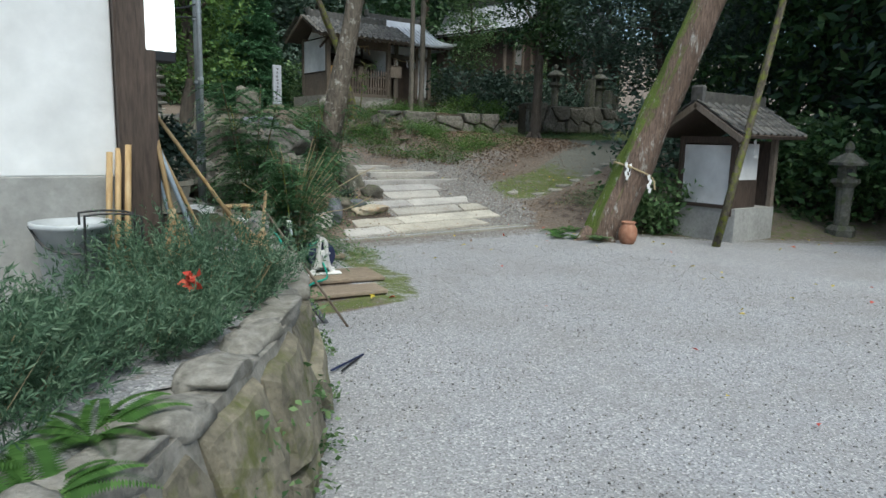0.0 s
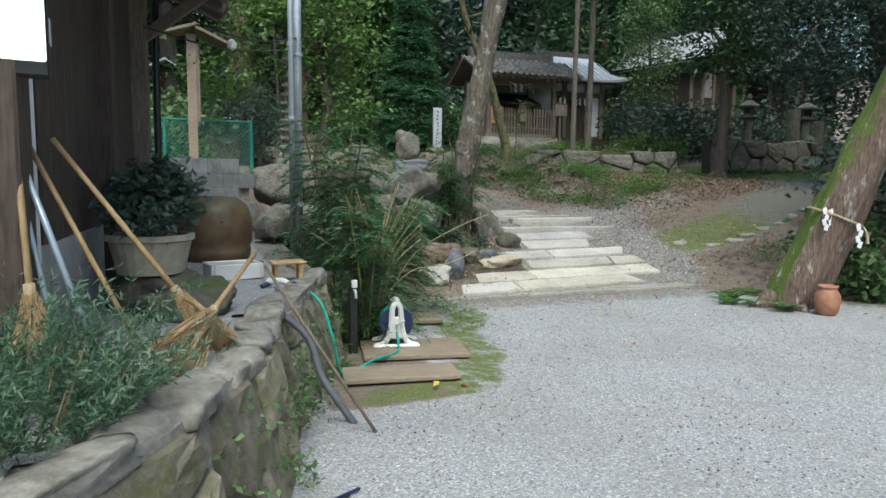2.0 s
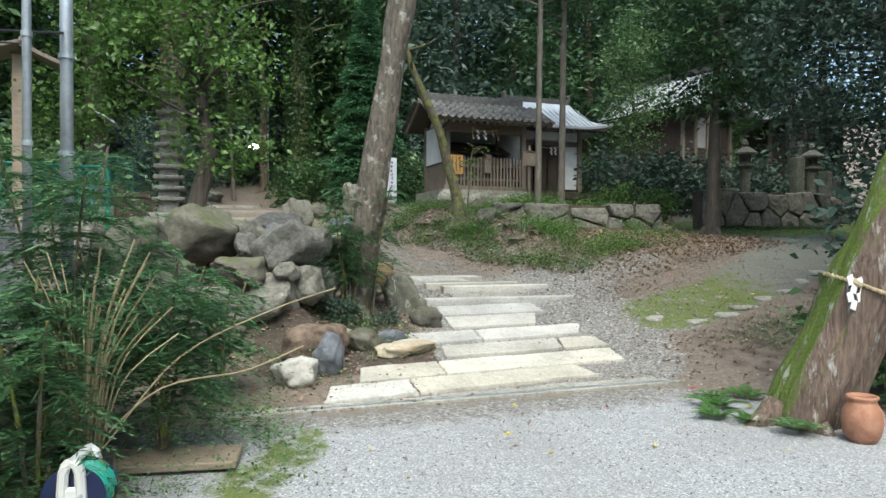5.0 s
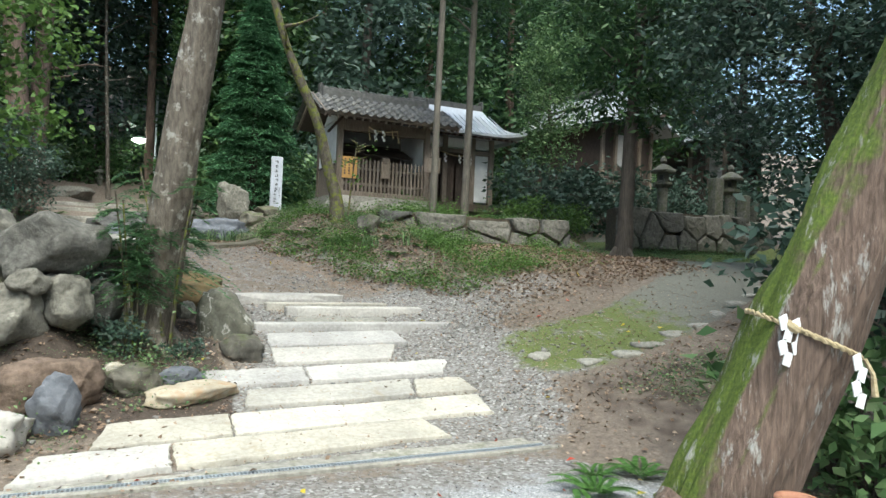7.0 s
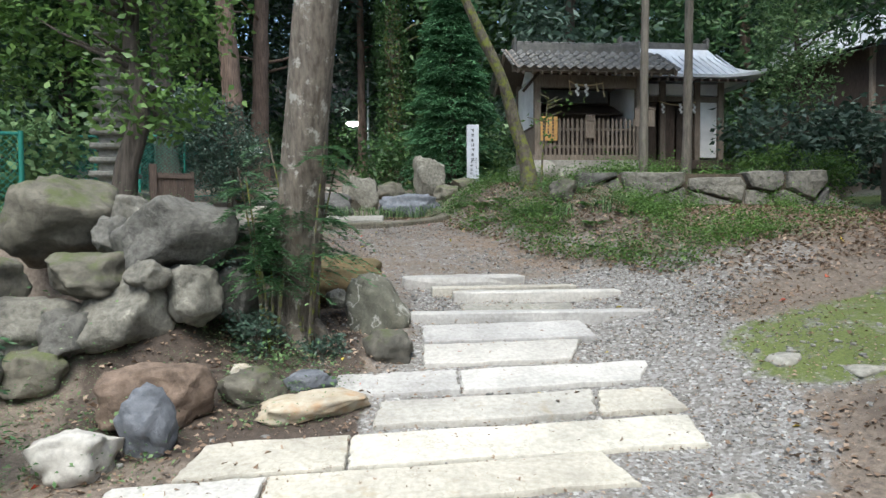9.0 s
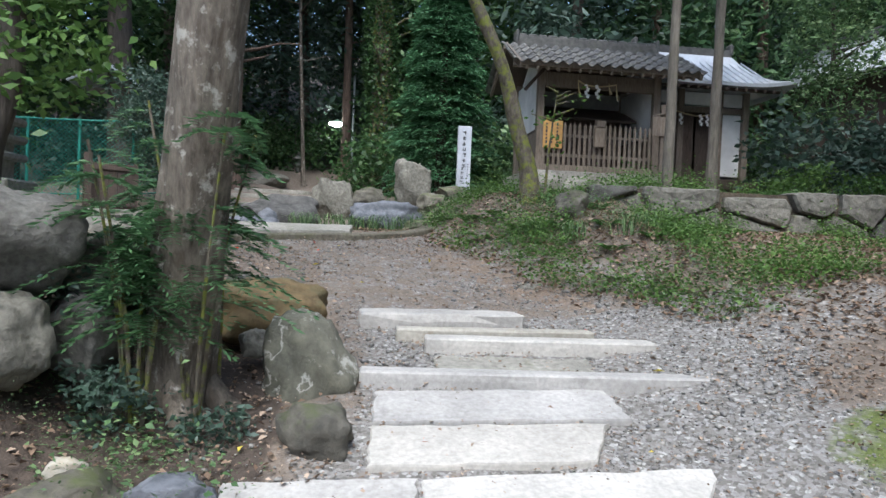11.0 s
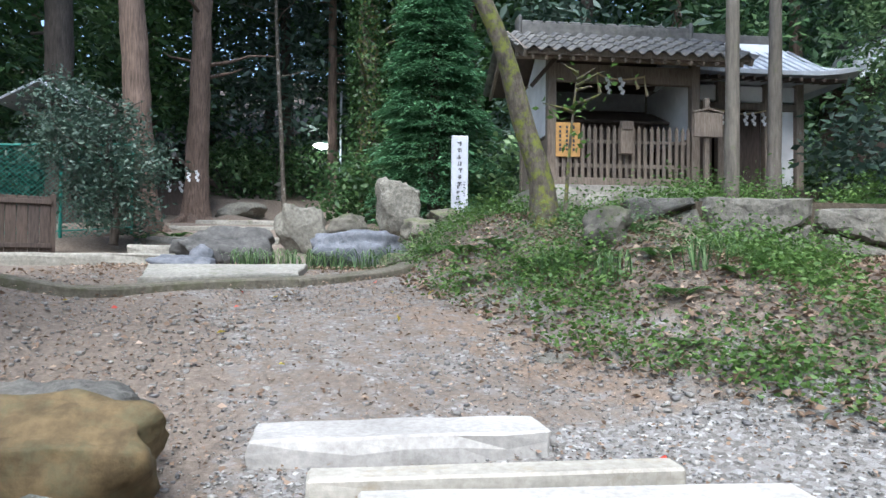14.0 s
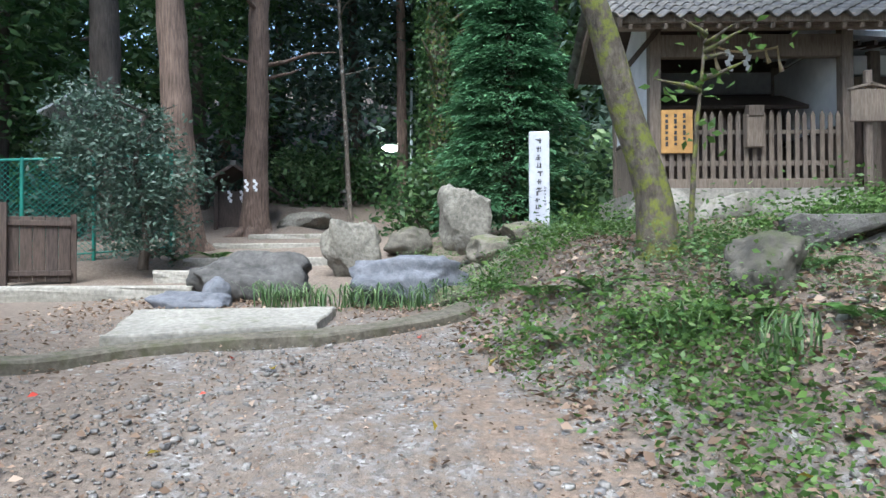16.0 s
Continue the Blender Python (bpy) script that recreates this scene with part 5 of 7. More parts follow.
def stone_lantern(loc, s, label, turn=0):
    t = thing("stone_lantern", label, "stone lantern", loc, turn)
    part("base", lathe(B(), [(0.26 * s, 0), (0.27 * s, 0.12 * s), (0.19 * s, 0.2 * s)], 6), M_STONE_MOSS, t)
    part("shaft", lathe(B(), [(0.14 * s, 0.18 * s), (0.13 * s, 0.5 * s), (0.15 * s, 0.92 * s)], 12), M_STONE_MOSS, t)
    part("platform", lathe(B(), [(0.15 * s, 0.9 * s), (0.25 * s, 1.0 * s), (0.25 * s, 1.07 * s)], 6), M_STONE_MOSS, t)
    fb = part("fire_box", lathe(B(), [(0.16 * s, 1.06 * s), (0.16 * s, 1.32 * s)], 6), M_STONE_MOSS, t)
    # black blocks on the solid box stand in for the shade inside its openings
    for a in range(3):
        part("opening_shade", bx((0.143 * s * math.cos(a * 2.094 + 3.67), 0.143 * s * math.sin(a * 2.094 + 3.67), 1.19 * s), (0.02 * s, 0.09 * s, 0.13 * s), (0, 0, math.degrees(a * 2.094 + 3.67))), M_BLACK, fb)
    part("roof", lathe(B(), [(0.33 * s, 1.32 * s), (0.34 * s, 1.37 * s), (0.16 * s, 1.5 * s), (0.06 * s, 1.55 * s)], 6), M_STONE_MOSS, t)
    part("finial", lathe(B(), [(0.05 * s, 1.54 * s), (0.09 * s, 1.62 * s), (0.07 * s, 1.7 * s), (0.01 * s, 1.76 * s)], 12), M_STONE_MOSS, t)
    return t


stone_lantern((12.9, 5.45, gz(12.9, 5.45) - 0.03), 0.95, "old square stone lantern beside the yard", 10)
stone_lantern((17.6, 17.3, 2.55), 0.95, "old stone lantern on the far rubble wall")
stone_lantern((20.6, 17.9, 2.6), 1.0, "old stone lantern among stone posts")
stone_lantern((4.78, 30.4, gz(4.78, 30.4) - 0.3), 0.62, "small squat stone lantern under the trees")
for k, (x, y, h) in enumerate(((19.3, 17.2, 1.5), (21.6, 18.3, 1.3), (22.6, 18.8, 1.2))):
    solo("stone_post", mesh_of(bx((0, 0, h / 2), (0.3, 0.26, h), (0, 0, 0), 0.02), "stone_post", M_STONE_MOSS), "upright square stone post on the rubble wall", "stone post", (x, y, 2.3), k * 12, "stone posts by the far wall")


def build_pagoda():
    s = thing("stone_pagoda", "slender many-tiered stone pagoda on a stepped base", "pagoda", (3.48, 14.3, 1.5))
    part("pedestal", bx((0, 0, 0.2), (0.6, 0.6, 0.42), (0, 0, 0), 0.02), M_STONE_OLD, s)
    part("body", bx((0, 0, 0.5), (0.3, 0.3, 0.3), (0, 0, 0), 0.02), M_STONE_OLD, s)
    z = 0.62
    for k in range(11):
        w = 0.47 - 0.013 * k
        bm = B()
        box(bm, (0, 0, z), (w, w, 0.07), bevel=0.02)
        box(bm, (0, 0, z + 0.09), (w * 0.62, w * 0.62, 0.11), bevel=0.01)
        part("tier", bm, M_STONE_OLD, s)
        z += 0.165
    part("finial", lathe(B(), [(0.06, z - 0.03), (0.08, z + 0.05), (0.045, z + 0.1), (0.07, z + 0.2), (0.04, z + 0.3), (0.055, z + 0.36), (0.01, z + 0.44)], 12), M_STONE_OLD, s)


build_pagoda()


# ---- terrace clutter ----
def block_wall():
    s = thing("block_wall", "stained grey concrete block wall", "block wall", (0, 10.5, 0), kind="structure")
    me = mesh_of(bx((0, 0, 0), (0.393, 0.15, 0.193), (0, 0, 0), 0.004), "block", M_BLOCK)
    part("core", bx((0.3, 0.02, 1.1), (4.2, 0.1, 1.2)), M_MORTAR, s)
    for r in range(6):
        for c in range(11):
            x = 2.27 - c * 0.395 - (0.2 if r % 2 else 0)
            ob = part("block", me, M_BLOCK, s)
            ob.matrix_basis = pose(x, 0, 0.72 + r * 0.195)


block_wall()
bm = B()
lathe(bm, [(0.36, 0), (0.375, 0.12), (0.36, 0.14), (0.385, 0.2), (0.39, 0.34), (0.375, 0.48), (0.33, 0.58), (0.24, 0.64), (0.1, 0.66), (0.02, 0.66)], 32)
solo("ceramic_vat", mesh_of(bm, "ceramic_vat", M_VAT, True), "large brown ceramic vat turned upside down, moss on top", "vat", (1.87, 8.3, TERRACE_Z))


def steel_pole(x, y, h, r):
    s = thing("steel_pole", "tall galvanised steel pole with bands", "pole", (x, y, 0.3), group="steel utility poles")
    part("tube", tube(B(), [(0, 0, 0), (0, 0, h)], r, 16), M_STEEL, s, smooth_shade=True)
    for z in (0.9, 1.9, 2.7):
        part("band", tube(B(), [(0, 0, z), (0, 0, z + 0.04)], r * 1.25, 16), M_STEEL, s)


steel_pole(2.74, 8.75, 6.0, 0.032)
steel_pole(2.9, 9.35, 6.0, 0.05)
bm = B()
tube(bm, bend([(1.3, 7.9, 3.35), (1.8, 8.2, 3.05), (2.4, 8.6, 3.0), (2.88, 9.3, 3.2)], 14), 0.012, 6)
solo("cable", mesh_of(bm, "cable", M_BLACK), "grey cable sagging from the house to a steel pole", "cable")
bm = B()
tube(bm, bend([(1.3, 7.8, 2.9), (2.0, 8.4, 2.86), (2.72, 8.75, 2.95)], 10), 0.008, 6)
ins = solo("insulator_cable", mesh_of(bm, "insulator_cable", M_BLACK), "thin cable with a white round insulator", "cable")
part("insulator", lathe(B(), [(0.01, 2.86), (0.045, 2.88), (0.05, 2.92), (0.03, 2.96), (0.01, 2.97)], 12, (2.1, 8.45)), M_WHITE, ins, "white porcelain insulator")


def broom(name, label, foot, top, head, spread_w, stick_mat, bristle_mat, up_head=False):
    f, t = Vector(foot), Vector(top)
    s = thing(name, label, "broom", foot, group="")
    d = t - f
    part("handle", tube(B(), [tuple(d * 0.18), tuple(d * 0.6), tuple(d)], [0.014, 0.013, 0.012], 10), stick_mat, s, smooth_shade=True)
    g = np.random.default_rng(int(abs(foot[0] * 1000)))
    k = 900
    ax = np.array(d.normalized())
    side = np.array(d.cross(Vector((0, 1, 0.2))).normalized())
    other = np.cross(ax, side)
    start = ax * (head + 0.02) + (side * g.normal(size=(k, 1)) + other * g.normal(size=(k, 1))) * 0.012
    end = side * g.uniform(-1, 1, (k, 1)) * spread_w + other * g.normal(size=(k, 1)) * 0.03
    w = unit(end - start)
    part("bristles", leaf_mesh("bristles", start, w, unit(np.cross(w, g.normal(size=(k, 3)))), np.linalg.norm(end - start, axis=1) * g.uniform(0.85, 1.05, k), 0.009, bristle_mat), bristle_mat, s, "splayed straw bristles")
    part("binding", tube(B(), [tuple(d.normalized() * (head - 0.02)), tuple(d.normalized() * (head + 0.05))], 0.022, 10), M_ROPE, s)
    return s


TZ = TERRACE_Z + 0.01
broom("bamboo_broom", "yellow bamboo broom leaning head-down on the house post", (1.12, 3.8, TZ), (1.0, 4.14, 2.0), 0.4, 0.13, M_BAMBOO, M_BRISTLE)
broom("straw_broom", "straw broom with a wide head leaning beside the terrace", (1.8, 4.42, TZ), (1.1, 4.4, 1.72), 0.34, 0.1, M_BAMBOO, M_BRISTLE)
broom("twig_broom", "worn brown twig broom lying on the terrace", (1.55, 3.85, TZ + 0.04), (2.0, 4.86, 1.14), 0.5, 0.16, M_BAMBOO, M_BRISTLE)


def pole_thing(name, label, a, b, r, material, category="pole", group=""):
    s = thing(name, label, category, a, group=group)
    d = Vector(b) - Vector(a)
    part("shaft", tube(B(), [(0, 0, 0), tuple(d * 0.5), tuple(d)], [r, r * 0.97, r * 0.94], 12), material, s, smooth_shade=True)
    if material != M_BAMBOO and material != M_WOOD_OLD:
        part("cap", tube(B(), [tuple(d * 0.985), tuple(d * 1.01)], r * 1.15, 12), M_NAVY, s)
    return s


M_PALEBLUE = plain("pale_blue_metal", (0.42, 0.5, 0.58), 0.4, 0.3)
pole_thing("rake_pole", "pale blue metal tool pole leaning on the post", (1.32, 4.02, TZ), (0.99, 4.15, 1.74), 0.014, M_PALEBLUE, group="metal tool poles")
pole_thing("rake_pole", "pale blue metal tool pole leaning on the post", (1.18, 3.98, TZ), (0.98, 4.17, 1.72), 0.011, M_PALEBLUE, group="metal tool poles")
pole_thing("bamboo_pole", "brown bamboo pole leaning on the house", (1.46, 4.3, TZ), (1.02, 4.3, 1.7), 0.012, M_BAMBOO, group="leaning bamboo poles")
for k, (x, y) in enumerate(((0.74, 3.9), (0.79, 3.93), (0.83, 3.88))):
    pole_thing("cut_log", "short split bamboo log standing against the house wall", (x, y, TZ), (x + 0.06, y + 0.1, 1.45 + 0.02 * k), 0.017, M_BAMBOO, "log", "split logs against the wall")


def bucket(x, y, z):
    s = thing("bucket", "grey plastic bucket standing on the terrace", "bucket", (x, y, z))
    part("pail", lathe(B(), [(0.125, 0), (0.17, 0.37), (0.187, 0.375), (0.187, 0.4), (0.16, 0.4), (0.115, 0.03)], 28), M_GREYPLASTIC, s, smooth_shade=True)
    part("handle", tube(B(), bend([(-0.185, 0, 0.385), (-0.13, -0.11, 0.29), (0.0, -0.18, 0.26), (0.13, -0.11, 0.29), (0.185, 0, 0.385)], 14), 0.006, 6), M_BLACK, s)


bucket(0.58, 3.85, TZ)


def wire_stand():
    s = thing("wire_stand", "dark wire frame standing on the terrace", "wire frame", (0.72, 3.55, TZ))
    for y in (0.0, 0.16):
        part("hoop", tube(B(), bend([(-0.13, y, 0), (-0.125, y, 0.4), (-0.1, y, 0.46), (0.1, y, 0.45), (0.125, y, 0.38), (0.13, y, 0)], 20), 0.006, 6), M_BLACK, s)
    for z in (0.1, 0.3):
        part("rung", tube(B(), [(-0.13, 0, z), (-0.13, 0.16, z)], 0.005, 6), M_BLACK, s)


wire_stand()


def tray():
    s = thing("foam_tray", "white foam planting tray with soil on the terrace", "tray", (1.98, 6.85, TZ), 12)
    bm = B()
    box(bm, (0, 0, 0.02), (0.42, 0.3, 0.03))
    for x, y, w, d in ((0.2, 0, 0.03, 0.3), (-0.2, 0, 0.03, 0.3), (0, 0.14, 0.38, 0.03), (0, -0.14, 0.38, 0.03)):
        box(bm, (x, y, 0.07), (w, d, 0.13))
    part("shell", bm, M_WHITE, s)
    part("soil", bx((0, 0, 0.075), (0.37, 0.25, 0.06)), M_DARKSOIL, s)


tray()


def stool():
    s = thing("low_stool", "small unpainted wooden stool on the terrace", "stool", (2.4, 6.62, TZ), 5)
    for k in range(3):
        part("slat", bx((0, -0.06 + 0.06 * k, 0.15), (0.28, 0.052, 0.022)), M_BAMBOO, s)
    for x in (-0.1, 0.1):
        for y in (-0.05, 0.05):
            part("leg", bx((x, y, 0.07), (0.035, 0.03, 0.14)), M_BAMBOO, s)


stool()


def spray_gun():
    s = thing("spray_gun", "white and navy hose spray gun lying on the terrace", "spray gun", (2.29, 6.2, TZ + 0.03), -30)
    part("barrel", tube(B(), [(-0.1, 0, 0.02), (0.02, 0, 0.03), (0.1, 0, 0.0)], [0.028, 0.024, 0.018], 12), M_WHITE, s)
    part("grip", tube(B(), [(-0.08, 0, 0.01), (-0.13, -0.06, -0.01)], [0.022, 0.018], 10), M_NAVY, s)
    part("nozzle", tube(B(), [(0.09, 0, 0.003), (0.12, 0, -0.01)], [0.03, 0.034], 12), M_NAVY, s)


spray_gun()


def planter():
    s = thing("planter", "round pale planter with dark evergreen leaves", "planter", (1.42, 5.6, TZ + 0.24))
    part("pot", lathe(B(), [(0.2, 0), (0.245, 0.2), (0.265, 0.21), (0.265, 0.245), (0.235, 0.245), (0.215, 0.215)], 26), M_PLANTER, s)
    part("shrub", crown_mesh("shrub", [((0, 0, 0.42), (0.28, 0.28, 0.2)), ((0.05, 0, 0.58), (0.18, 0.18, 0.12))], 1700, 0.06, L_CAMELLIA, 6, 0.06, 12), L_CAMELLIA, s)


planter()
boulder((1.45, 5.6), (0.62, 0.5, 0.3), 131, M_ROCK_MOSS, "mossy flat rock under a planter", 0, z=TERRACE_Z - 0.02)
boulder((1.62, 5.3), (0.6, 0.45, 0.25), 132, M_ROCK_MOSS, "mossy brown rock on the terrace", 30, z=TERRACE_Z - 0.02)


def hose_reel():
    s = thing("hose_reel", "white plastic hose reel with a turquoise hose", "hose reel", (3.38, 6.78, 0.05), -12)
    for y in (-0.11, 0.11):
        bm = B()
        tube(bm, bend([(-0.19, y * 1.2, 0.02), (-0.1, y, 0.05), (-0.05, y, 0.18), (-0.035, y, 0.36), (0.0, y, 0.4)], 12), 0.026, 8)
        tube(bm, bend([(0.19, y * 1.2, 0.02), (0.1, y, 0.05), (0.05, y, 0.18), (0.035, y, 0.36), (0.0, y, 0.4)], 12), 0.026, 8)
        box(bm, (0, y, 0.18), (0.13, 0.03, 0.2), bevel=0.015)
        part("side_frame", bm, M_WHITE, s)
        part("foot", bx((0, y * 1.25, 0.02), (0.42, 0.05, 0.035), (0, 0, 0), 0.015), M_WHITE, s)
    part("carry_bar", tube(B(), [(0, -0.13, 0.4), (0, 0.13, 0.4)], 0.022, 10), M_WHITE, s)
    bm = B()
    for y in (-0.085, 0.085):
        tube(bm, [(0, y - 0.006, 0.22), (0, y + 0.006, 0.22)], 0.15, 24)
    part("drum", bm, M_NAVY, s, "dark drum discs")
    bm = B()
    pts = [(0.125 * math.cos(a * 0.5), -0.07 + 0.14 * a / 60, 0.22 + 0.125 * math.sin(a * 0.5)) for a in range(0, 61)]
    tube(bm, pts, 0.011, 6)
    tube(bm, [(p[0] * 1.12, -p[1], (p[2] - 0.22) * 1.12 + 0.22) for p in pts], 0.011, 6)
    part("hose_coil", bm, M_HOSE, s, "turquoise hose wound on the drum")
    part("crank", tube(B(), [(0, -0.13, 0.22), (0.0, -0.17, 0.22), (0.07, -0.18, 0.26)], 0.012, 8), M_GREYPLASTIC, s)


hose_reel()
bm = B()
tube(bm, bend([(3.36, 6.68, 0.2), (3.3, 6.45, 0.075), (3.05, 6.28, 0.065), (2.8, 6.08, 0.03), (2.7, 5.98, 0.1), (2.64, 5.92, 0.35), (2.56, 5.98, 0.62), (2.44, 6.12, 0.73)], 40), 0.012, 8)
solo("hose", mesh_of(bm, "hose", M_HOSE, True), "turquoise garden hose running up the terrace wall", "hose")
bm = B()
tube(bm, bend([(2.2, 5.35, 0.68), (2.36, 5.3, 0.52), (2.42, 5.22, 0.3), (2.5, 5.15, 0.16), (2.62, 5.1, -0.02)], 18), 0.024, 10)
solo("drain_pipe", mesh_of(bm, "drain_pipe", plain("dull_grey_pipe", (0.12, 0.125, 0.14), 0.5), True), "bent grey drain pipe on the terrace wall", "pipe")
pole_thing("walking_stick", "thin brown stick leaning on the terrace wall", (2.7, 4.88, 0.0), (2.08, 5.18, 1.02), 0.011, M_WOOD_OLD, "stick")


def tap_post():
    s = thing("standpipe", "dark standpipe with a chrome tap", "tap", (2.98, 6.75, 0.0))
    part("post", bx((0, 0, 0.3), (0.07, 0.07, 0.62)), M_BLACK, s)
    part("spout", tube(B(), bend([(0, -0.03, 0.58), (0.0, -0.1, 0.58), (0.0, -0.12, 0.52)], 8), 0.014, 8), M_STEEL, s)
    part("lever", bx((0, -0.06, 0.64), (0.05, 0.03, 0.07)), M_WHITE, s)


tap_post()


def plank(c, size, turn, label):
    solo("board", mesh_of(bx((0, 0, 0), size, (0, 0, 0), 0.008), "board", M_WOOD_PLANK), label, "board", (c[0], c[1], 0.02 + size[2] / 2), turn, "boards laid by the terrace")


plank((3.5, 6.62, 0), (0.92, 0.6, 0.04), -10, "flat brown board lying on moss beside the gravel")
plank((3.17, 5.92, 0), (0.9, 0.36, 0.04), -8, "flat brown board lying on moss beside the gravel")
plank((3.75, 7.9, 0), (0.9, 0.4, 0.05), -10, "old brown board lying at the drain")


def tongs():
    s = thing("tongs", "pair of dark blue metal litter tongs on gravel", "tongs", (2.25, 4.03, 0.012), 24)
    part("arm", bx((0, 0.012, 0.006), (0.4, 0.016, 0.012), (0, 0, 4), 0.003), M_NAVY, s)
    part("arm", bx((-0.02, -0.03, 0.006), (0.3, 0.014, 0.012), (0, 0, 14), 0.003), M_BLACK, s)


tongs()
bm = B()
lathe(bm, [(0.11, 0), (0.15, 0.06), (0.175, 0.18), (0.165, 0.28), (0.12, 0.36), (0.115, 0.38), (0.135, 0.4), (0.13, 0.42), (0.1, 0.42), (0.1, 0.36), (0.14, 0.26), (0.15, 0.15)], 28)
solo("clay_jar", mesh_of(bm, "clay_jar", M_CLAY, True), "reddish clay jar standing at the foot of the leaning tree", "jar", (8.7, 6.79, 0.0)).scale = (0.84, 0.84, 0.84)


# ---- green fence, gate, notice roof, far huts ----
def green_fence(pts, h, name="mesh_fence"):
    s = thing(name, "green painted steel fence with wire mesh", "fence", (0, 0, 0))
    for (ax, ay), (bx_, by_) in zip(pts, pts[1:]):
        za, zb = gz(ax, ay), gz(bx_, by_)
        part("top_rail", tube(B(), [(ax, ay, za + h), (bx_, by_, zb + h)], 0.022, 8), M_GREENPAINT, s)
        part("low_rail", tube(B(), [(ax, ay, za + 0.12), (bx_, by_, zb + 0.12)], 0.014, 8), M_GREENPAINT, s)
        ln = math.hypot(bx_ - ax, by_ - ay)
        bm = B()
        n = int(ln / 0.08)
        for k in range(-int(h / 0.08), n):
            u0, u1 = max(0, k / n), min(1, (k + h / 0.08) / n)
            z0, z1 = max(0, -k * 0.08), min(h, (n - k) * 0.08)
            for flip in (0, 1):
                a, b = (z0, z1) if not flip else (h - z0, h - z1)
                tube(bm, [(ax + (bx_ - ax) * u0, ay + (by_ - ay) * u0, za + a), (ax + (bx_ - ax) * u1, ay + (by_ - ay) * u1, za + b)], 0.0035, 3, False)
        part("mesh", bm, M_GREENPAINT, s)
    for x, y in pts:
        part("post", tube(B(), [(x, y, gz(x, y) - 0.1), (x, y, gz(x, y) + h + 0.03)], 0.028, 10), M_GREENPAINT, s)


green_fence([(-1.5, 13.4), (0.0, 13.5), (1.26, 13.6), (2.7, 13.7)], 0.98)
green_fence([(-1.0, 21.2), (0.5, 21.5), (1.4, 21.6), (2.3, 21.9), (3.3, 22.3)], 1.55)


def gate():
    s = thing("wooden_gate", "low dark brown wooden gate panel standing open", "gate", (2.5, 20.2, gz(2.5, 20.2)), 28)
    part("post", bx((-0.38, 0, 0.5), (0.13, 0.13, 1.05)), M_WOOD_DARK, s)
    part("post", bx((0.4, 0.05, 0.45), (0.07, 0.07, 0.9)), M_WOOD_DARK, s)
    for k in range(5):
        part("plank", bx((-0.26 + k * 0.14, 0.02, 0.45), (0.135, 0.03, 0.82)), M_WOOD_DARK, s)
    for z in (0.15, 0.78):
        part("rail", bx((0.02, -0.01, z), (0.72, 0.03, 0.07)), M_WOOD_DARK, s)


gate()


def roofed_board():
    s = thing("roofed_post", "tall wooden post with a small sloping roof", "signpost", (1.72, 13.2, 1.5))
    part("post", bx((0, 0, 1.2), (0.15, 0.12, 2.4)), M_WOOD_PLANK, s)
    part("side_board", bx((0.1, 0.0, 1.6), (0.06, 0.1, 1.3)), M_WOOD_OLD, s)
    part("roof", bx((-0.12, 0, 2.45), (0.55, 0.6, 0.05), (0, -18, 0)), M_WOOD_OLD, s, "weathered plank roof")
    part("roof_slope", bx((0.32, 0, 2.36), (0.55, 0.6, 0.05), (0, 24, 0)), M_WOOD_OLD, s)
    part("ridge", bx((0.1, 0, 2.53), (0.08, 0.64, 0.06)), M_WOOD_OLD, s)


roofed_board()


def far_hut(loc, turn, sc, label):
    s = thing("forest_shrine", label, "hut", loc, turn)
    for x in (-0.45, 0.45):
        part("post", bx((x * sc, 0, 0.55 * sc), (0.09 * sc, 0.09 * sc, 1.1 * sc)), M_WOOD_DARK, s)
    part("door", bx((0, 0.1, 0.5 * sc), (0.8 * sc, 0.05, 1.0 * sc)), M_WOOD_DARK, s)
    part("body", bx((0, 0.6 * sc, 0.5 * sc), (0.95 * sc, 0.9 * sc, 1.0 * sc)), M_WOOD_DARK, s)
    part("roof", bx((-0.42 * sc, 0.4 * sc, 1.28 * sc), (1.05 * sc, 1.7 * sc, 0.07), (0, -32, 0)), M_WOOD_DARK, s, "dark plank roof")
    part("roof_slope", bx((0.42 * sc, 0.4 * sc, 1.28 * sc), (1.05 * sc, 1.7 * sc, 0.07), (0, 32, 0)), M_WOOD_DARK, s)
    part("ridge", bx((0, 0.4 * sc, 1.58 * sc), (0.12 * sc, 1.75 * sc, 0.1 * sc)), M_TILE, s)
    cut_paper(s, -0.15 * sc, -0.08, 1.0 * sc, 1.2)
    cut_paper(s, 0.12 * sc, -0.08, 1.0 * sc, 1.2)


far_hut((2.3, 28.6, 2.65), 8, 1.1, "tiny dark wooden shrine between tall trunks")


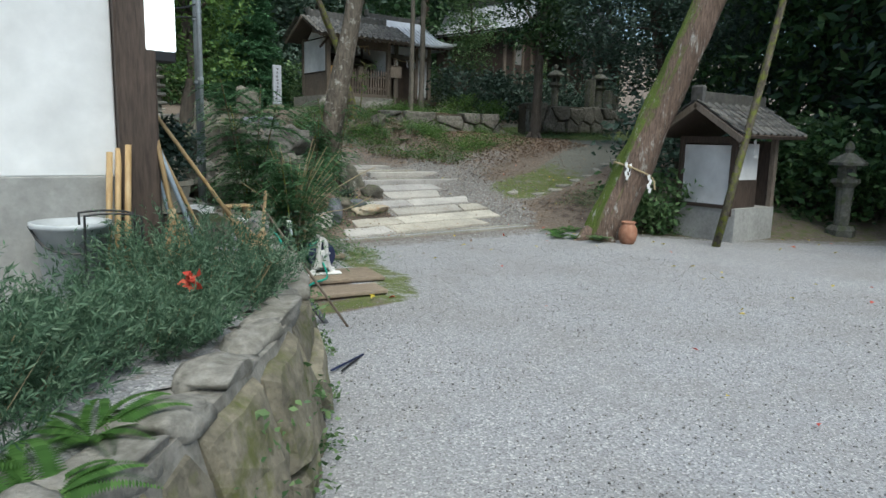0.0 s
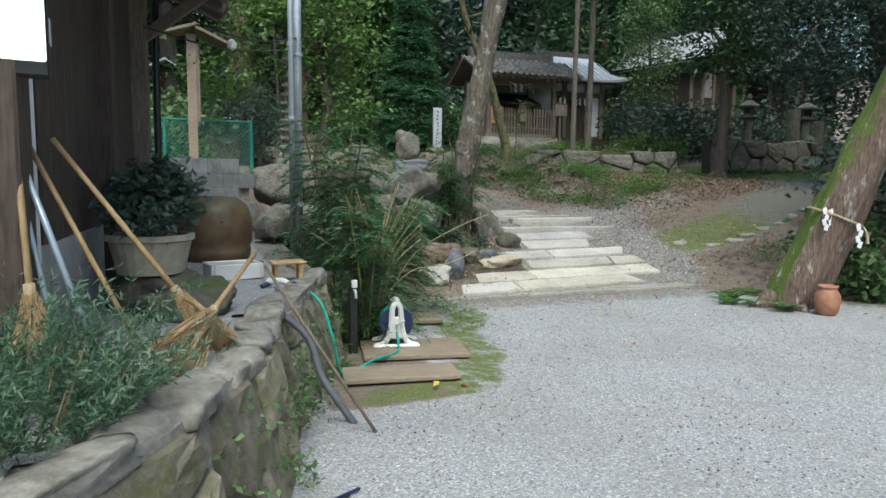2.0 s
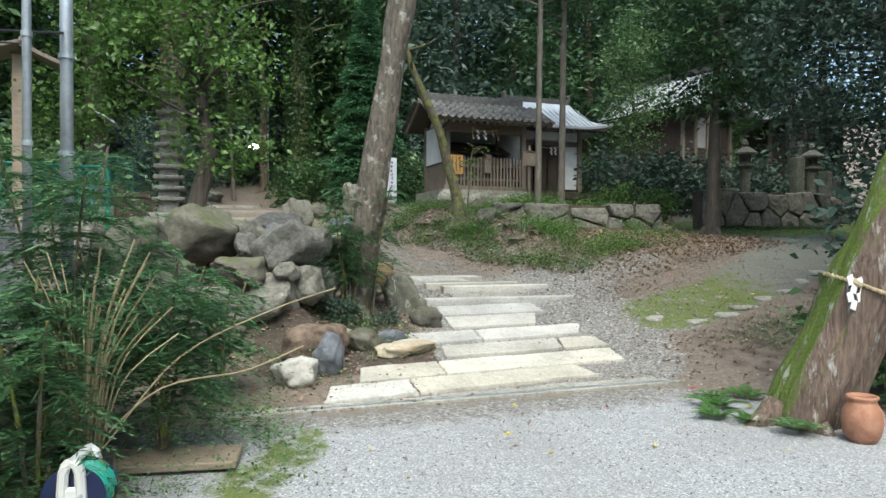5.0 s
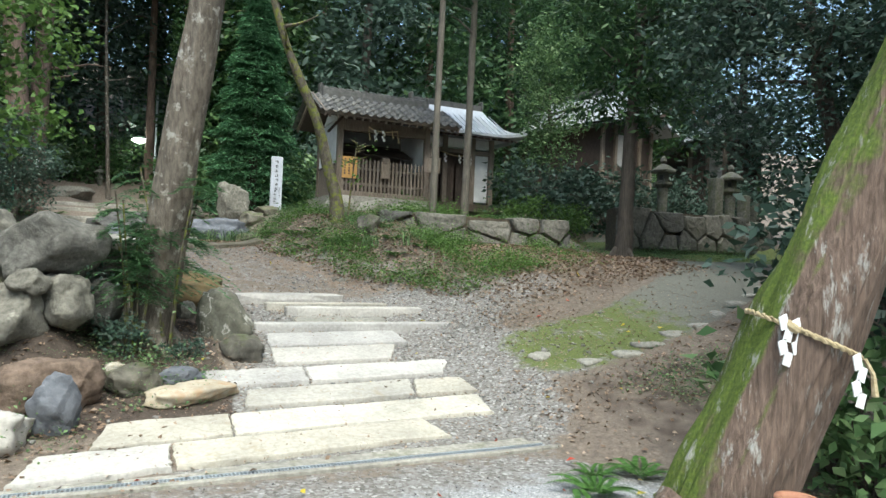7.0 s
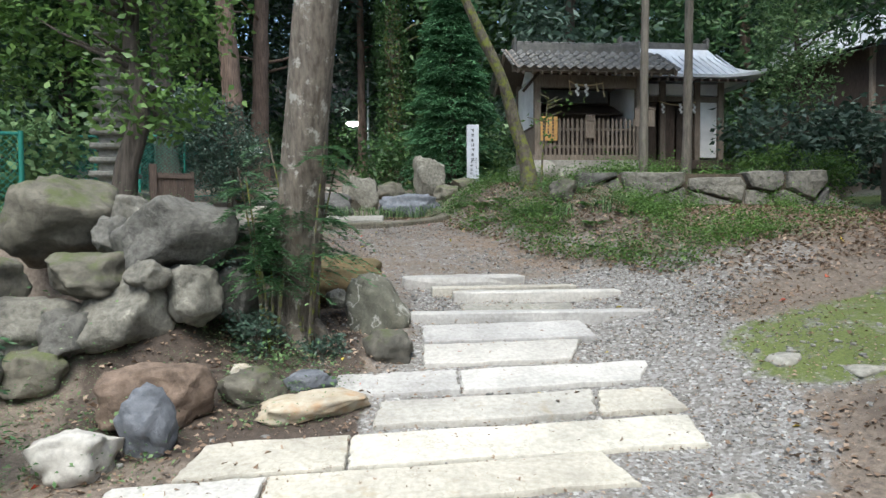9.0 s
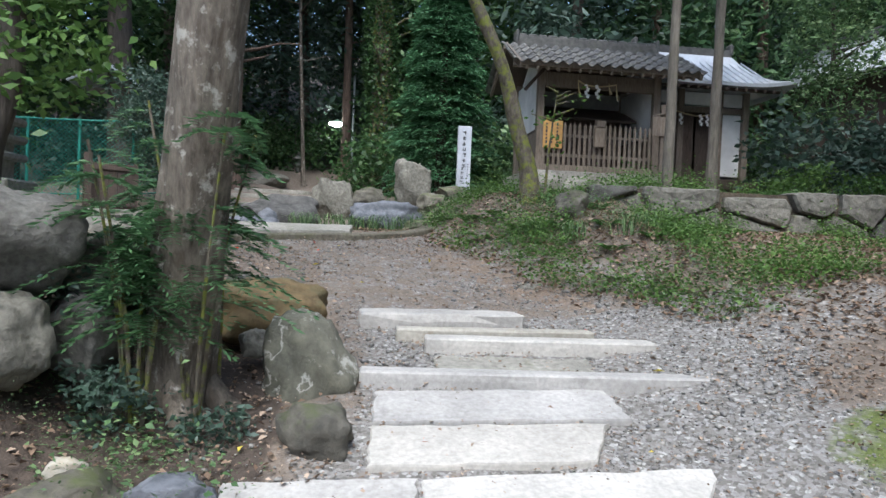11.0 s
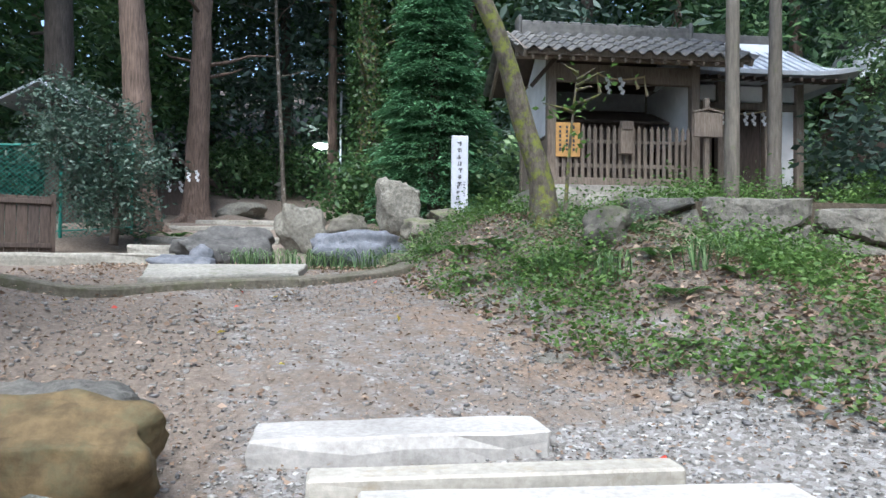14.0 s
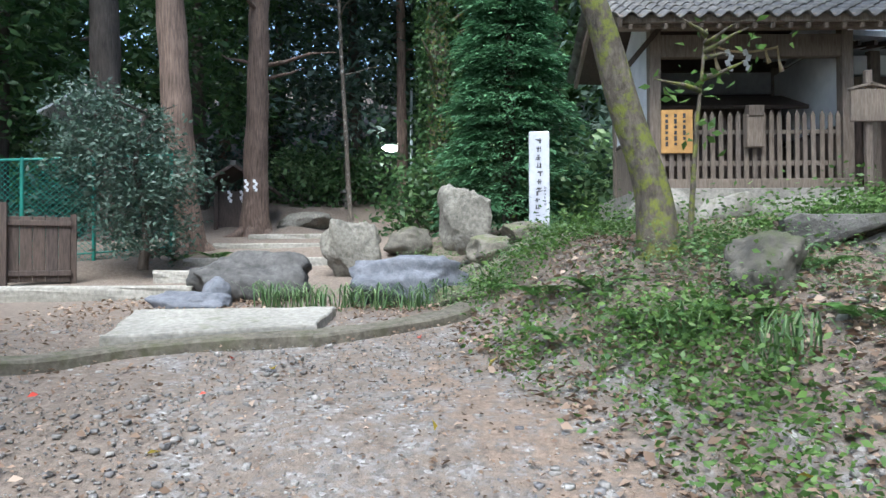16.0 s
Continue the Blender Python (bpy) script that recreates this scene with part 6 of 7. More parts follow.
def metal_kiosk():
    s = thing("roofed_shelter", "small shelter with a blue-grey metal roof on a brown post", "shelter", (0.9, 24.5, gz(0.9, 24.5)))
    part("post", bx((0.2, 0, 1.1), (0.16, 0.16, 2.3)), M_WOOD_PLANK, s)
    part("beam", bx((0, 0, 2.2), (0.9, 0.12, 0.14)), M_WOOD_PLANK, s)
    roof = part("roof", bx((-0.3, 0, 2.52), (0.95, 1.2, 0.05), (0, -28, 0)), M_METALROOF, s, "blue-grey ribbed metal roof")
    part("slope", bx((0.45, 0, 2.52), (0.8, 1.2, 0.05), (0, 32, 0)), M_METALROOF, roof)
    for k in range(4):
        part("rib", bx((-0.3, -0.5 + 0.33 * k, 2.56), (0.95, 0.03, 0.04), (0, -28, 0)), M_METALROOF, roof)


metal_kiosk()


def lamp_on_pole():
    s = thing("street_lamp", "lit round street lamp on a slim pole in the woods", "street lamp", (6.35, 31.2, gz(6.35, 31.2)))
    part("pole", tube(B(), [(0.15, 0, 0), (0.15, 0, 3.4)], 0.04, 10), M_STEEL, s)
    part("arm", tube(B(), [(0.15, 0, 1.5), (-0.25, -0.3, 1.62)], 0.025, 8), M_STEEL, s)
    part("globe", lathe(B(), [(0.02, 1.5), (0.2, 1.56), (0.26, 1.62), (0.2, 1.66), (0.02, 1.69)], 20, (-0.4, -0.4)), G_LAMP, s, "glowing white lamp globe")


lamp_on_pole()


# ---- trees ----
def leaning_bark():
    """Red-brown cedar bark with moss on the upper side of the lean and pale lichen streaks."""
    m = M_BARK_RED.copy()
    m.name = "leaning_bark"
    n, l = m.node_tree.nodes, m.node_tree.links
    p = n["Principled BSDF"]
    old = p.inputs["Base Color"].links[0].from_socket
    geo = n.new("ShaderNodeNewGeometry")
    dot = n.new("ShaderNodeVectorMath")
    dot.operation = "DOT_PRODUCT"
    l.new(geo.outputs["Normal"], dot.inputs[0])
    dot.inputs[1].default_value = (-0.78, 0.4, 0.48)
    add = n.new("ShaderNodeMath")
    add.operation = "MULTIPLY_ADD"
    l.new(noise_tex(n, l, 4.5, 7, 0.7), add.inputs[0])
    add.inputs[1].default_value = 1.1
    l.new(dot.outputs["Value"], add.inputs[2])
    k2 = n.new("ShaderNodeMapRange")
    k2.inputs["From Min"].default_value, k2.inputs["From Max"].default_value = 1.22, 1.5
    l.new(add.outputs[0], k2.inputs["Value"])
    k2.clamp = True
    moss = ramp(n, l, noise_tex(n, l, 45, 6, 0.7), ((0.3, (0.05, 0.085, 0.012)), (0.7, (0.17, 0.23, 0.035))))
    col = mixc(n, l, k2.outputs[0], old, moss)
    streak = noise_tex(n, l, 3.2, 8, 0.75, stretch=(3, 3, 0.5))
    col = mixc(n, l, ramp(n, l, streak, ((0.56, (0, 0, 0)), (0.64, (0.85, 0.85, 0.85)))), col, (0.42, 0.41, 0.38))
    l.new(col, p.inputs["Base Color"])
    return m


def tree(name, label, pts, radii, bark, crown=None, loc=(0, 0, 0), limbs=0, reach=1.5, roots=0, seed=0, seg=18, wobble=0.22, group="", limb_lo=0.6, ridges=0.0):
    """A tapered trunk with limbs and root flare, and a crown mesh of many leaves."""
    t = thing(name, label, "tree", loc, group=group)
    bm = B()
    dense = bend(pts, 40)
    rr = list(np.interp(np.linspace(0, 1, 40), np.linspace(0, 1, len(radii)), radii))
    tube(bm, dense, rr, seg, wobble=wobble, seed=seed, ridges=ridges)
    r = random.Random(seed)
    for k in range(roots):
        a = 6.283 * k / roots + r.uniform(-0.3, 0.3)
        b = Vector(pts[0])
        q = [b + Vector((math.cos(a), math.sin(a), 0)) * f * radii[0] + Vector((0, 0, h)) for f, h in ((0.55, 0.28), (1.15, 0.1), (1.8, 0.02), (2.5, -0.1))]
        tube(bm, [tuple(v) for v in q], [radii[0] * 0.34, radii[0] * 0.27, radii[0] * 0.18, radii[0] * 0.08], 8, wobble=0.3, seed=k)
    part("trunk", bm, bark, t, smooth_shade=True)
    if limbs:
        branches(t, bark, dense, limbs, reach, radii[-1] * 0.55 + 0.015, seed, limb_lo)
    if crown:
        part("crown", crown, crown.materials[0], t)
    return t


# pale trunk beside the steps
tree("pale_tree", "pale mottled tree trunk with moss and exposed roots beside the steps", [(-0.02, 0.02, -0.15), (0.0, 0, 0.0), (0.07, -0.11, 0.6), (0.19, -0.32, 1.7), (0.32, -0.56, 2.9), (0.49, -0.84, 4.4), (0.8, -1.3, 7.0)], (0.27, 0.22, 0.195, 0.18, 0.165, 0.15, 0.1), M_BARK_PALE,
     crown_mesh("crown", [((1.2, 0.3, 8.0), (2.0, 2.0, 1.3)), ((2.2, 1.0, 7.5), (1.4, 1.4, 1.0))], 2600, 0.16, L_FOREST, 1, 0.3), (5.82, 11.71, 0.58), 5, 1.4, 5, 3, 40, limb_lo=0.85, ridges=0.05)
# the leaning sacred tree
LEAN_BARK = leaning_bark()
lean = tree("leaning_tree", "huge leaning mossy cedar girded with a straw rope", [(-0.05, 0.04, -0.15), (0.13, -0.09, 0.4), (0.37, -0.24, 1.1), (0.76, -0.51, 2.3), (1.18, -0.8, 3.6), (1.61, -1.1, 5.0), (2.3, -1.6, 7.2), (3.0, -2.1, 9.5)], (0.33, 0.29, 0.295, 0.25, 0.235, 0.225, 0.19, 0.15), LEAN_BARK,
            crown_mesh("crown", [((3.0, -2.1, 9.5), (2.6, 2.6, 1.8)), ((2.6, -1.8, 8.6), (1.8, 1.8, 1.2))], 4000, 0.18, L_CEDAR, 2, 0.35), (8.75, 7.37, 0.02), 6, 1.9, 4, 4, 72, limb_lo=0.8, ridges=0.09)


def sacred_rope():
    s = thing("sacred_rope", "straw rope with zigzag papers tied round the leaning tree", "rope", (9.13, 7.12, 1.14))
    axis = Vector((0.62, -0.42, 1.9)).normalized()
    out = Vector((-0.8, -0.6, 0.0))
    u = (out - axis * out.dot(axis)).normalized()
    w = u.cross(axis)
    for k in range(2):
        pts = []
        for i in range(73):
            a = 2 * math.pi * i / 72
            rad = 0.312 + 0.009 * math.cos(i * 1.6 + k * 3.14)
            pts.append(tuple(u * math.cos(a) * rad + w * math.sin(a) * rad + axis * 0.009 * math.sin(i * 1.6 + k * 3.14)))
        part("strand", tube(B(), pts, 0.01, 6, False), M_ROPE, s)
    if (u * math.cos(0.6) + w * math.sin(0.6)).dot(Vector((0.6, -0.8, 0))) < 0:
        w = -w

    def on(a, rad=0.345):
        return u * math.cos(a) * rad + w * math.sin(a) * rad

    knot = on(-0.25)
    cut_paper(s, knot.x - 0.04, knot.y - 0.01, knot.z + 0.05, 1.1)
    cut_paper(s, knot.x + 0.05, knot.y - 0.02, knot.z + 0.03, 1.0)
    tail = on(0.85, 0.37)
    cut_paper(s, tail.x, tail.y, tail.z, 1.15)
    part("knot", tube(B(), [tuple(knot + Vector((-0.04, 0.02, 0.03))), tuple(knot), tuple(knot + Vector((0.04, -0.03, -0.03)))], [0.02, 0.03, 0.02], 8), M_ROPE, s)
    end = on(1.35, 0.335)
    part("rope_end", tube(B(), [tuple(end), tuple(end + Vector((0.03, -0.03, -0.08))), tuple(end + Vector((0.04, -0.04, -0.2)))], [0.012, 0.014, 0.02], 6), M_ROPE, s)


sacred_rope()
# slim mossy tree in front of the shrine
tree("mossy_tree", "slim crooked moss-covered tree leaning before the shrine", [(0.02, 0, -0.3), (-0.02, 0, 0.35), (-0.2, 0.02, 0.95), (-0.46, -0.02, 1.75), (-0.83, -0.02, 2.5), (-1.2, -0.05, 3.4), (-1.7, -0.1, 5.0)], (0.17, 0.115, 0.1, 0.088, 0.076, 0.062, 0.04), M_BARK_MOSS,
     crown_mesh("crown", [((-1.3, 0, 5.3), (1.1, 1.1, 0.7)), ((-0.9, 0.2, 4.7), (0.5, 0.5, 0.3))], 900, 0.13, L_BRIGHT, 3, 0.2), (9.04, 16.35, 2.1), 4, 0.9, 0, 5, limb_lo=0.75)
tree("sprig_tree", "leafy twig growing from a mossy stem before the shrine", [(0, 0, 0), (0.05, 0, 0.7), (0.12, 0, 1.35)], (0.02, 0.014, 0.008), M_BARK_MOSS,
     crown_mesh("crown", [((0.2, 0, 1.3), (0.42, 0.15, 0.12)), ((0.05, 0, 0.8), (0.12, 0.1, 0.4))], 60, 0.08, L_BRIGHT, 13, 0.1, 6), (9.2, 16.2, 2.15), 6, 0.35, 0, 6, 8)
CROWN_THIN = crown_mesh("crown", [((0, 0, 5.4), (1.1, 1.1, 0.5)), ((0, 0, 6.6), (1.4, 1.4, 0.7)), ((0, 0, 8), (1.2, 1.2, 0.9))], 5000, 0.17, L_CEDAR, 4, 0.25, 26, 0.5, 0.5, 0.3)
for x, y, r0 in ((10.96, 16.42, 0.075), (12.67, 18.4, 0.1)):
    tree("young_cedar", "slender straight young cedar trunk before the shrine", [(0, 0, -0.2), (0.02, 0, 2), (0.05, 0.02, 4.5), (0.1, 0.05, 9)], (r0, r0 * 0.85, r0 * 0.75, r0 * 0.4), M_BARK_GREY, CROWN_THIN, (x, y, gz(x, y) + 0.05), 10, 1.0, 0, int(x * 10), 12, group="young cedars by the shrine")
tree("cedar", "straight dark brown cedar at the fork of the path", [(0, 0, -0.2), (0.05, 0, 0.6), (0.1, 0.0, 2.5), (0.3, 0.05, 5), (0.35, 0.1, 9)], (0.21, 0.14, 0.12, 0.1, 0.05), M_BARK_DARK,
     crown_mesh("crown", [((0.2, 0, 2.9), (1.1, 1.1, 0.4)), ((0.2, 0, 3.6), (1.3, 1.3, 0.5)), ((0.3, 0, 4.8), (1.7, 1.7, 0.7)), ((0.3, 0, 6.4), (1.8, 1.8, 1.0)), ((0.4, 0, 8.2), (1.4, 1.4, 1.0))], 12000, 0.18, L_CEDAR, 5, 0.28, 26, 0.5, 0.55, 0.3), (14.35, 14.87, 1.72), 14, 1.5, 4, 9)
# evergreen with glossy leaves over the side path
tree("camellia_tree", "broad evergreen with glossy grey-green leaves", [(0, 0, -0.2), (0.1, 0.1, 1.5), (-0.2, 0.3, 3.0), (-0.5, 0.5, 5)], (0.2, 0.16, 0.12, 0.06), M_BARK_DARK,
     crown_mesh("crown", [((-0.6, 0.8, 3.2), (1.9, 1.9, 1.3)), ((-0.2, 0.2, 4.6), (2.0, 2.0, 1.3)), ((0.8, -0.8, 3.4), (1.6, 1.6, 1.2)), ((0.4, 0.2, 6.0), (1.8, 1.8, 1.2)), ((-1.2, 1.6, 4.6), (1.2, 1.2, 1.1))], 21000, 0.13, L_CAMELLIA, 6, 0.22, 22, 0.6, 0.2, 0.42), (15.8, 11.4, 1.5), 14, 1.8, 0, 10)
tree("hall_tree", "leafy mid-green tree beside the shrine hall", [(0, 0, -0.2), (0.05, 0, 1.0), (0.15, 0.05, 2.4), (0.1, 0.1, 4.2)], (0.09, 0.075, 0.06, 0.03), M_BARK_DARK,
     crown_mesh("crown", [((0, 0, 2.2), (0.8, 0.8, 0.7)), ((0.2, 0, 3.3), (1.0, 1.0, 0.8)), ((-0.1, 0, 4.4), (0.9, 0.9, 0.8)), ((0.3, 0, 5.4), (0.8, 0.8, 0.7))], 7000, 0.11, L_WEED, 16, 0.18, 16, 0.6, 0.2, 0.45), (16.1, 20.3, 2.4), 8, 1.0, 0, 17)
# dark shrub-like tree before the pagoda
tree("pagoda_tree", "crooked dark tree with light green leaves by the pagoda", [(0, 0, -0.2), (0.05, 0, 0.6), (0.2, 0.05, 1.3), (0.1, 0.1, 2.2), (0.25, 0.1, 3.4)], (0.16, 0.12, 0.1, 0.08, 0.04), M_BARK_DARK,
     crown_mesh("crown", [((0.35, 0.0, 1.5), (0.75, 0.6, 0.5)), ((0.5, 0, 2.4), (0.7, 0.7, 0.6)), ((-0.7, 0.2, 2.6), (0.9, 0.8, 0.7)), ((0.1, 0.1, 3.3), (1.0, 0.9, 0.7)), ((-1.6, 0.5, 2.0), (0.8, 0.8, 0.6)), ((-1.2, 0.4, 3.6), (0.9, 0.9, 0.7))], 8500, 0.1, L_BRIGHT, 7, 0.15, 16, 0.6, 0.2, 0.5), (3.85, 13.4, 1.45), 16, 1.1, 4, 11)
tree("evergreen_shrub", "bushy grey-green evergreen beside the green fence", [(0, 0, -0.1), (0.05, 0, 0.6), (-0.1, 0, 1.3), (0, 0.1, 2.1)], (0.07, 0.055, 0.04, 0.02), M_BARK_DARK,
     crown_mesh("crown", [((-0.1, 0, 1.35), (0.85, 0.75, 0.6)), ((0.35, 0, 1.1), (0.6, 0.5, 0.4)), ((-0.35, 0.1, 1.9), (0.6, 0.6, 0.45)), ((-0.8, 0, 1.5), (0.5, 0.5, 0.4)), ((-0.2, 0.1, 0.7), (0.7, 0.6, 0.45)), ((0.1, 0, 0.4), (0.6, 0.5, 0.35)), ((-0.9, 0.3, 2.1), (0.6, 0.6, 0.5))], 9500, 0.085, L_CAMELLIA, 8, 0.13, 14, 0.6, 0.2, 0.42), (3.5, 20.9, 2.0), 12, 0.8, 0, 12)


def cypress():
    """A dense cone of flat drooping sprays."""
    g = np.random.default_rng(9)
    h, rad = 6.4, 1.5
    n = 2100
    u = g.uniform(0.02, 1, n) ** 0.85
    a = g.uniform(0, 6.283, n)
    r = rad * (1 - u) ** 0.8 * g.uniform(0.55, 1.08, n) * (0.9 + 0.12 * np.sin(u * 46 + a))
    tip = np.stack([r * np.cos(a), r * np.sin(a), u * h - 0.16 * r], 1)
    outw = np.stack([np.cos(a), np.sin(a), np.full(n, -0.35)], 1)
    per = 28
    base = np.repeat(tip, per, 0)
    o = np.repeat(unit(outw), per, 0)
    sidev = unit(np.cross(o, [0, 0, 1]))
    d = g.uniform(-0.32, 0.1, (n * per, 1))
    base = base + o * d + sidev * g.normal(size=(n * per, 1)) * 0.13 + np.array([0, 0, 1]) * g.normal(size=(n * per, 1)) * 0.022
    way = unit(o + sidev * g.normal(size=(n * per, 1)) * 0.7 + g.normal(size=(n * per, 3)) * 0.18)
    side = unit(np.cross(way, np.array([0, 0, 1]) + g.normal(size=(n * per, 3)) * 0.35))
    ln = g.uniform(0.07, 0.14, n * per)
    return leaf_mesh("crown", base, way, side, ln, ln * 0.36, L_CYPRESS)


tree("cypress", "dense conical blue-green cypress behind the notice post", [(0, 0, -0.1), (0, 0, 2), (0, 0, 5.8)], (0.14, 0.1, 0.03), M_BARK_DARK, cypress(), (8.62, 22.9, 2.35), 0, 1, 0, 14)

# tall trunks of the grove
for k, (x, y, r0, lx, bark, lab) in enumerate((
        (3.42, 22.6, 0.25, -0.35, M_BARK_RED, "tall reddish cedar trunk with a wide foot"), (3.15, 27.2, 0.27, 0.12, M_BARK_RED, "tall straight cedar trunk with paper strips"),
        (7.45, 28.2, 0.36, -0.1, M_BARK_MOSS, "thick ivy-covered trunk in the grove"), (6.3, 30.6, 0.15, -0.05, M_BARK_RED, "thin straight cedar trunk near the lamp"),
        (5.1, 29.0, 0.06, -0.3, M_BARK_PALE, "thin pale sapling in the dark grove"), (1.2, 24.6, 0.3, -0.2, M_BARK_DARK, "dark thick trunk in the grove"))):
    cr = crown_mesh("crown", [((lx * 4, 0, 8.0), (1.9, 1.9, 1.1)), ((lx * 4, 0, 9.6), (1.8, 1.8, 1.2)), ((lx * 4, 0, 11.2), (1.4, 1.4, 1.0))], 5200, 0.24, L_CEDAR, 20 + k, 0.35, 24, 0.5, 0.4, 0.35)
    t = tree("grove_tree", lab, [(0, 0, -0.2), (lx * 0.2, 0, 0.7), (lx * 0.5, 0, 2.5), (lx * 1.0, 0, 5.5), (lx * 1.6, 0.1, 12)], (r0 * 1.55, r0 * 1.05, r0 * 0.92, r0 * 0.8, r0 * 0.3), bark, cr, (x, y, gz(x, y)), 8, 1.7, 5, 30 + k, 16)
    if k == 1:
        cut_paper(t, -0.1, -0.29, 1.2, 1.1)
        cut_paper(t, 0.1, -0.29, 1.2, 1.1)
    if k == 2:
        g = np.random.default_rng(77)
        a, z = g.uniform(0, 6.283, 5200), g.uniform(1.4, 8, 5200)
        rr = 0.38 + np.abs(g.normal(size=5200)) * 0.1
        basep = np.stack([rr * np.cos(a) - 0.03 * z, rr * np.sin(a), z], 1)
        way, side = spread(g, 5200, 0.5, 0.5)
        part("ivy", leaf_mesh("ivy", basep, way, side, g.uniform(0.08, 0.14, 5200), 0.09, L_FOREST), L_FOREST, t, "dark green ivy")

# forest all around, four kinds copied
protos = []
for k in range(5):
    g = random.Random(60 + k)
    h = 14 + k
    blobs = [((g.uniform(-0.5, 0.5), g.uniform(-0.5, 0.5), z), (2.5 - 0.1 * (z - 3), 2.5 - 0.1 * (z - 3), 1.0)) for z in np.arange(2.6 + 0.6 * (k % 2), h, 1.5)]
    leafm = (L_CEDAR, L_FOREST, L_CEDAR, L_FOREST, L_CAMELLIA)[k]
    protos.append((crown_mesh("crown", blobs, 9000, 0.3, leafm, 40 + k, 0.5, 24, 0.5, 0.35, 0.4), h))


def forest_tree(x, y, k, turn):
    me, h = protos[k]
    t = thing("forest_tree", ("tall dark cedar in the shaded forest", "broadleaf evergreen in the shaded forest", "tall cedar with drooping sprays in the forest", "dense leafy tree in the shaded forest", "glossy-leaved evergreen in the forest")[k], "tree", (x, y, gz(x, y) - 0.3), turn, "forest behind the shrine")
    if k not in trunk_cache:
        trunk_cache[k] = mesh_of(tube(B(), bend([(0, 0, -0.3), (0.05, 0, 3), (0.15, 0.1, 8), (0.1, 0, h)], 10), list(np.linspace(0.26, 0.05, 10)), 12, wobble=0.2, seed=k), "trunk", (M_BARK_RED, M_BARK_DARK, M_BARK_RED, M_BARK_DARK, M_BARK_DARK)[k], True)
    part("trunk", trunk_cache[k], None, t)
    part("crown", me, None, t)


trunk_cache = {}
rf = random.Random(4)
spots = [(-9 + 3.3 * i + rf.uniform(-1, 1), 33 + rf.uniform(-1.5, 2.5)) for i in range(14)]
spots += [(-12 + 3.6 * i + rf.uniform(-1, 1), 38 + rf.uniform(-1.5, 2.5)) for i in range(15)]
# last two of this row are added outside the view to shade the hut
spots += [(12.5, 26), (15.5, 27), (10.2, 28.5), (19.5, 28), (23.5, 26.5), (27, 23), (29, 19), (26, 15.5), (28.5, 11.5), (23.5, 12), (20.5, 9.5), (24, 8), (19, 6.5), (22, 4), (17.0, 7.5), (16.5, 4.0), (26, 1), (13.2, 1.2), (15.2, 4.0)]
spots += [(-2.5, 17), (-3, 20), (-6.5, 21), (-2, 26), (-6, 25), (0.5, 31), (-5.5, 16), (-8, 18), (-9, 12)]
for i, (x, y) in enumerate(spots):
    forest_tree(x, y, i % 5, rf.uniform(0, 360))
for i in range(16):
    a = radians(150 + i * 15)
    forest_tree(26 * math.cos(a) + 3, 26 * math.sin(a) + 4, i % 5, i * 40)


# understorey
def bush_stems(t, s, seed):
    r = random.Random(seed)
    for _ in range(4):
        a, d = r.uniform(0, 6.283), r.uniform(0.2, 0.5) * s
        part("stem", tube(B(), [(0.03 * s * math.cos(a), 0.03 * s * math.sin(a), -0.05), (d * 0.5 * math.cos(a), d * 0.5 * math.sin(a), 0.4 * s), (d * math.cos(a), d * math.sin(a), 0.85 * s)], [0.022 * s, 0.016 * s, 0.008 * s], 6), M_BARK_DARK, t)


def bush(x, y, s, leafm, seed, label, n=1600, leaf=0.1, z=None):
    me = crown_mesh("leaves", [((0, 0, 0.45 * s), (0.7 * s, 0.7 * s, 0.45 * s)), ((0.4 * s, 0.1, 0.7 * s), (0.45 * s, 0.45 * s, 0.35 * s)), ((-0.35 * s, 0, 0.8 * s), (0.4 * s, 0.4 * s, 0.35 * s))], n, leaf, leafm, seed, 0.13 * s, 14)
    t = thing("bush", label, "bush", (x, y, gz(x, y) if z is None else z), seed * 31)
    part("leaves", me, leafm, t)
    bush_stems(t, s, seed)
    return t


under = [crown_mesh("leaves", [((0, 0, 0.6), (1.3, 1.3, 0.7)), ((0.8, 0.2, 1.2), (0.9, 0.9, 0.6)), ((-0.7, 0, 1.4), (0.8, 0.8, 0.6))], 2600, 0.17, m, 90 + i, 0.28, 16) for i, m in enumerate((L_FOREST, L_CAMELLIA, L_WEED))]
ru = random.Random(12)
place = [(-8 + 2.2 * i + ru.uniform(-0.8, 0.8), 31.5 + ru.uniform(-1.2, 1.5)) for i in range(18)] + [(9.5, 25), (11.5, 23.8), (13, 24.2), (16, 23.5), (17.2, 19.2), (10.4, 23.6), (7.2, 26.3), (15.7, 19.4), (-0.5, 15.2), (-2, 15), (-1, 17.5), (0.8, 16.2), (18, 10.5), (19.5, 12.2), (15, 7), (14, 6.6), (13.4, 9.0), (16.5, 6), (21, 13.5), (21.5, 19.8), (14.6, 3.5), (-3, 23), (0.0, 26)]
for i, (x, y) in enumerate(place):
    u_bush = thing("undergrowth_bush", ("dark leafy bush under the forest trees", "glossy dark bush under the forest trees", "green undergrowth bush in the forest")[i % 3], "bush", (x, y, gz(x, y) - 0.2), i * 57, "undergrowth of the forest")
    part("leaves", under[i % 3], None, u_bush)
    bush_stems(u_bush, 1.5, i)
bush(10.12, 7.3, 0.62, L_WEED, 3, "broad-leaved green plant behind the leaning tree", 420, 0.13)
bush(10.15, 7.55, 0.95, L_WEED, 4, "broad-leaved green plant beside the small hut", 620, 0.15)
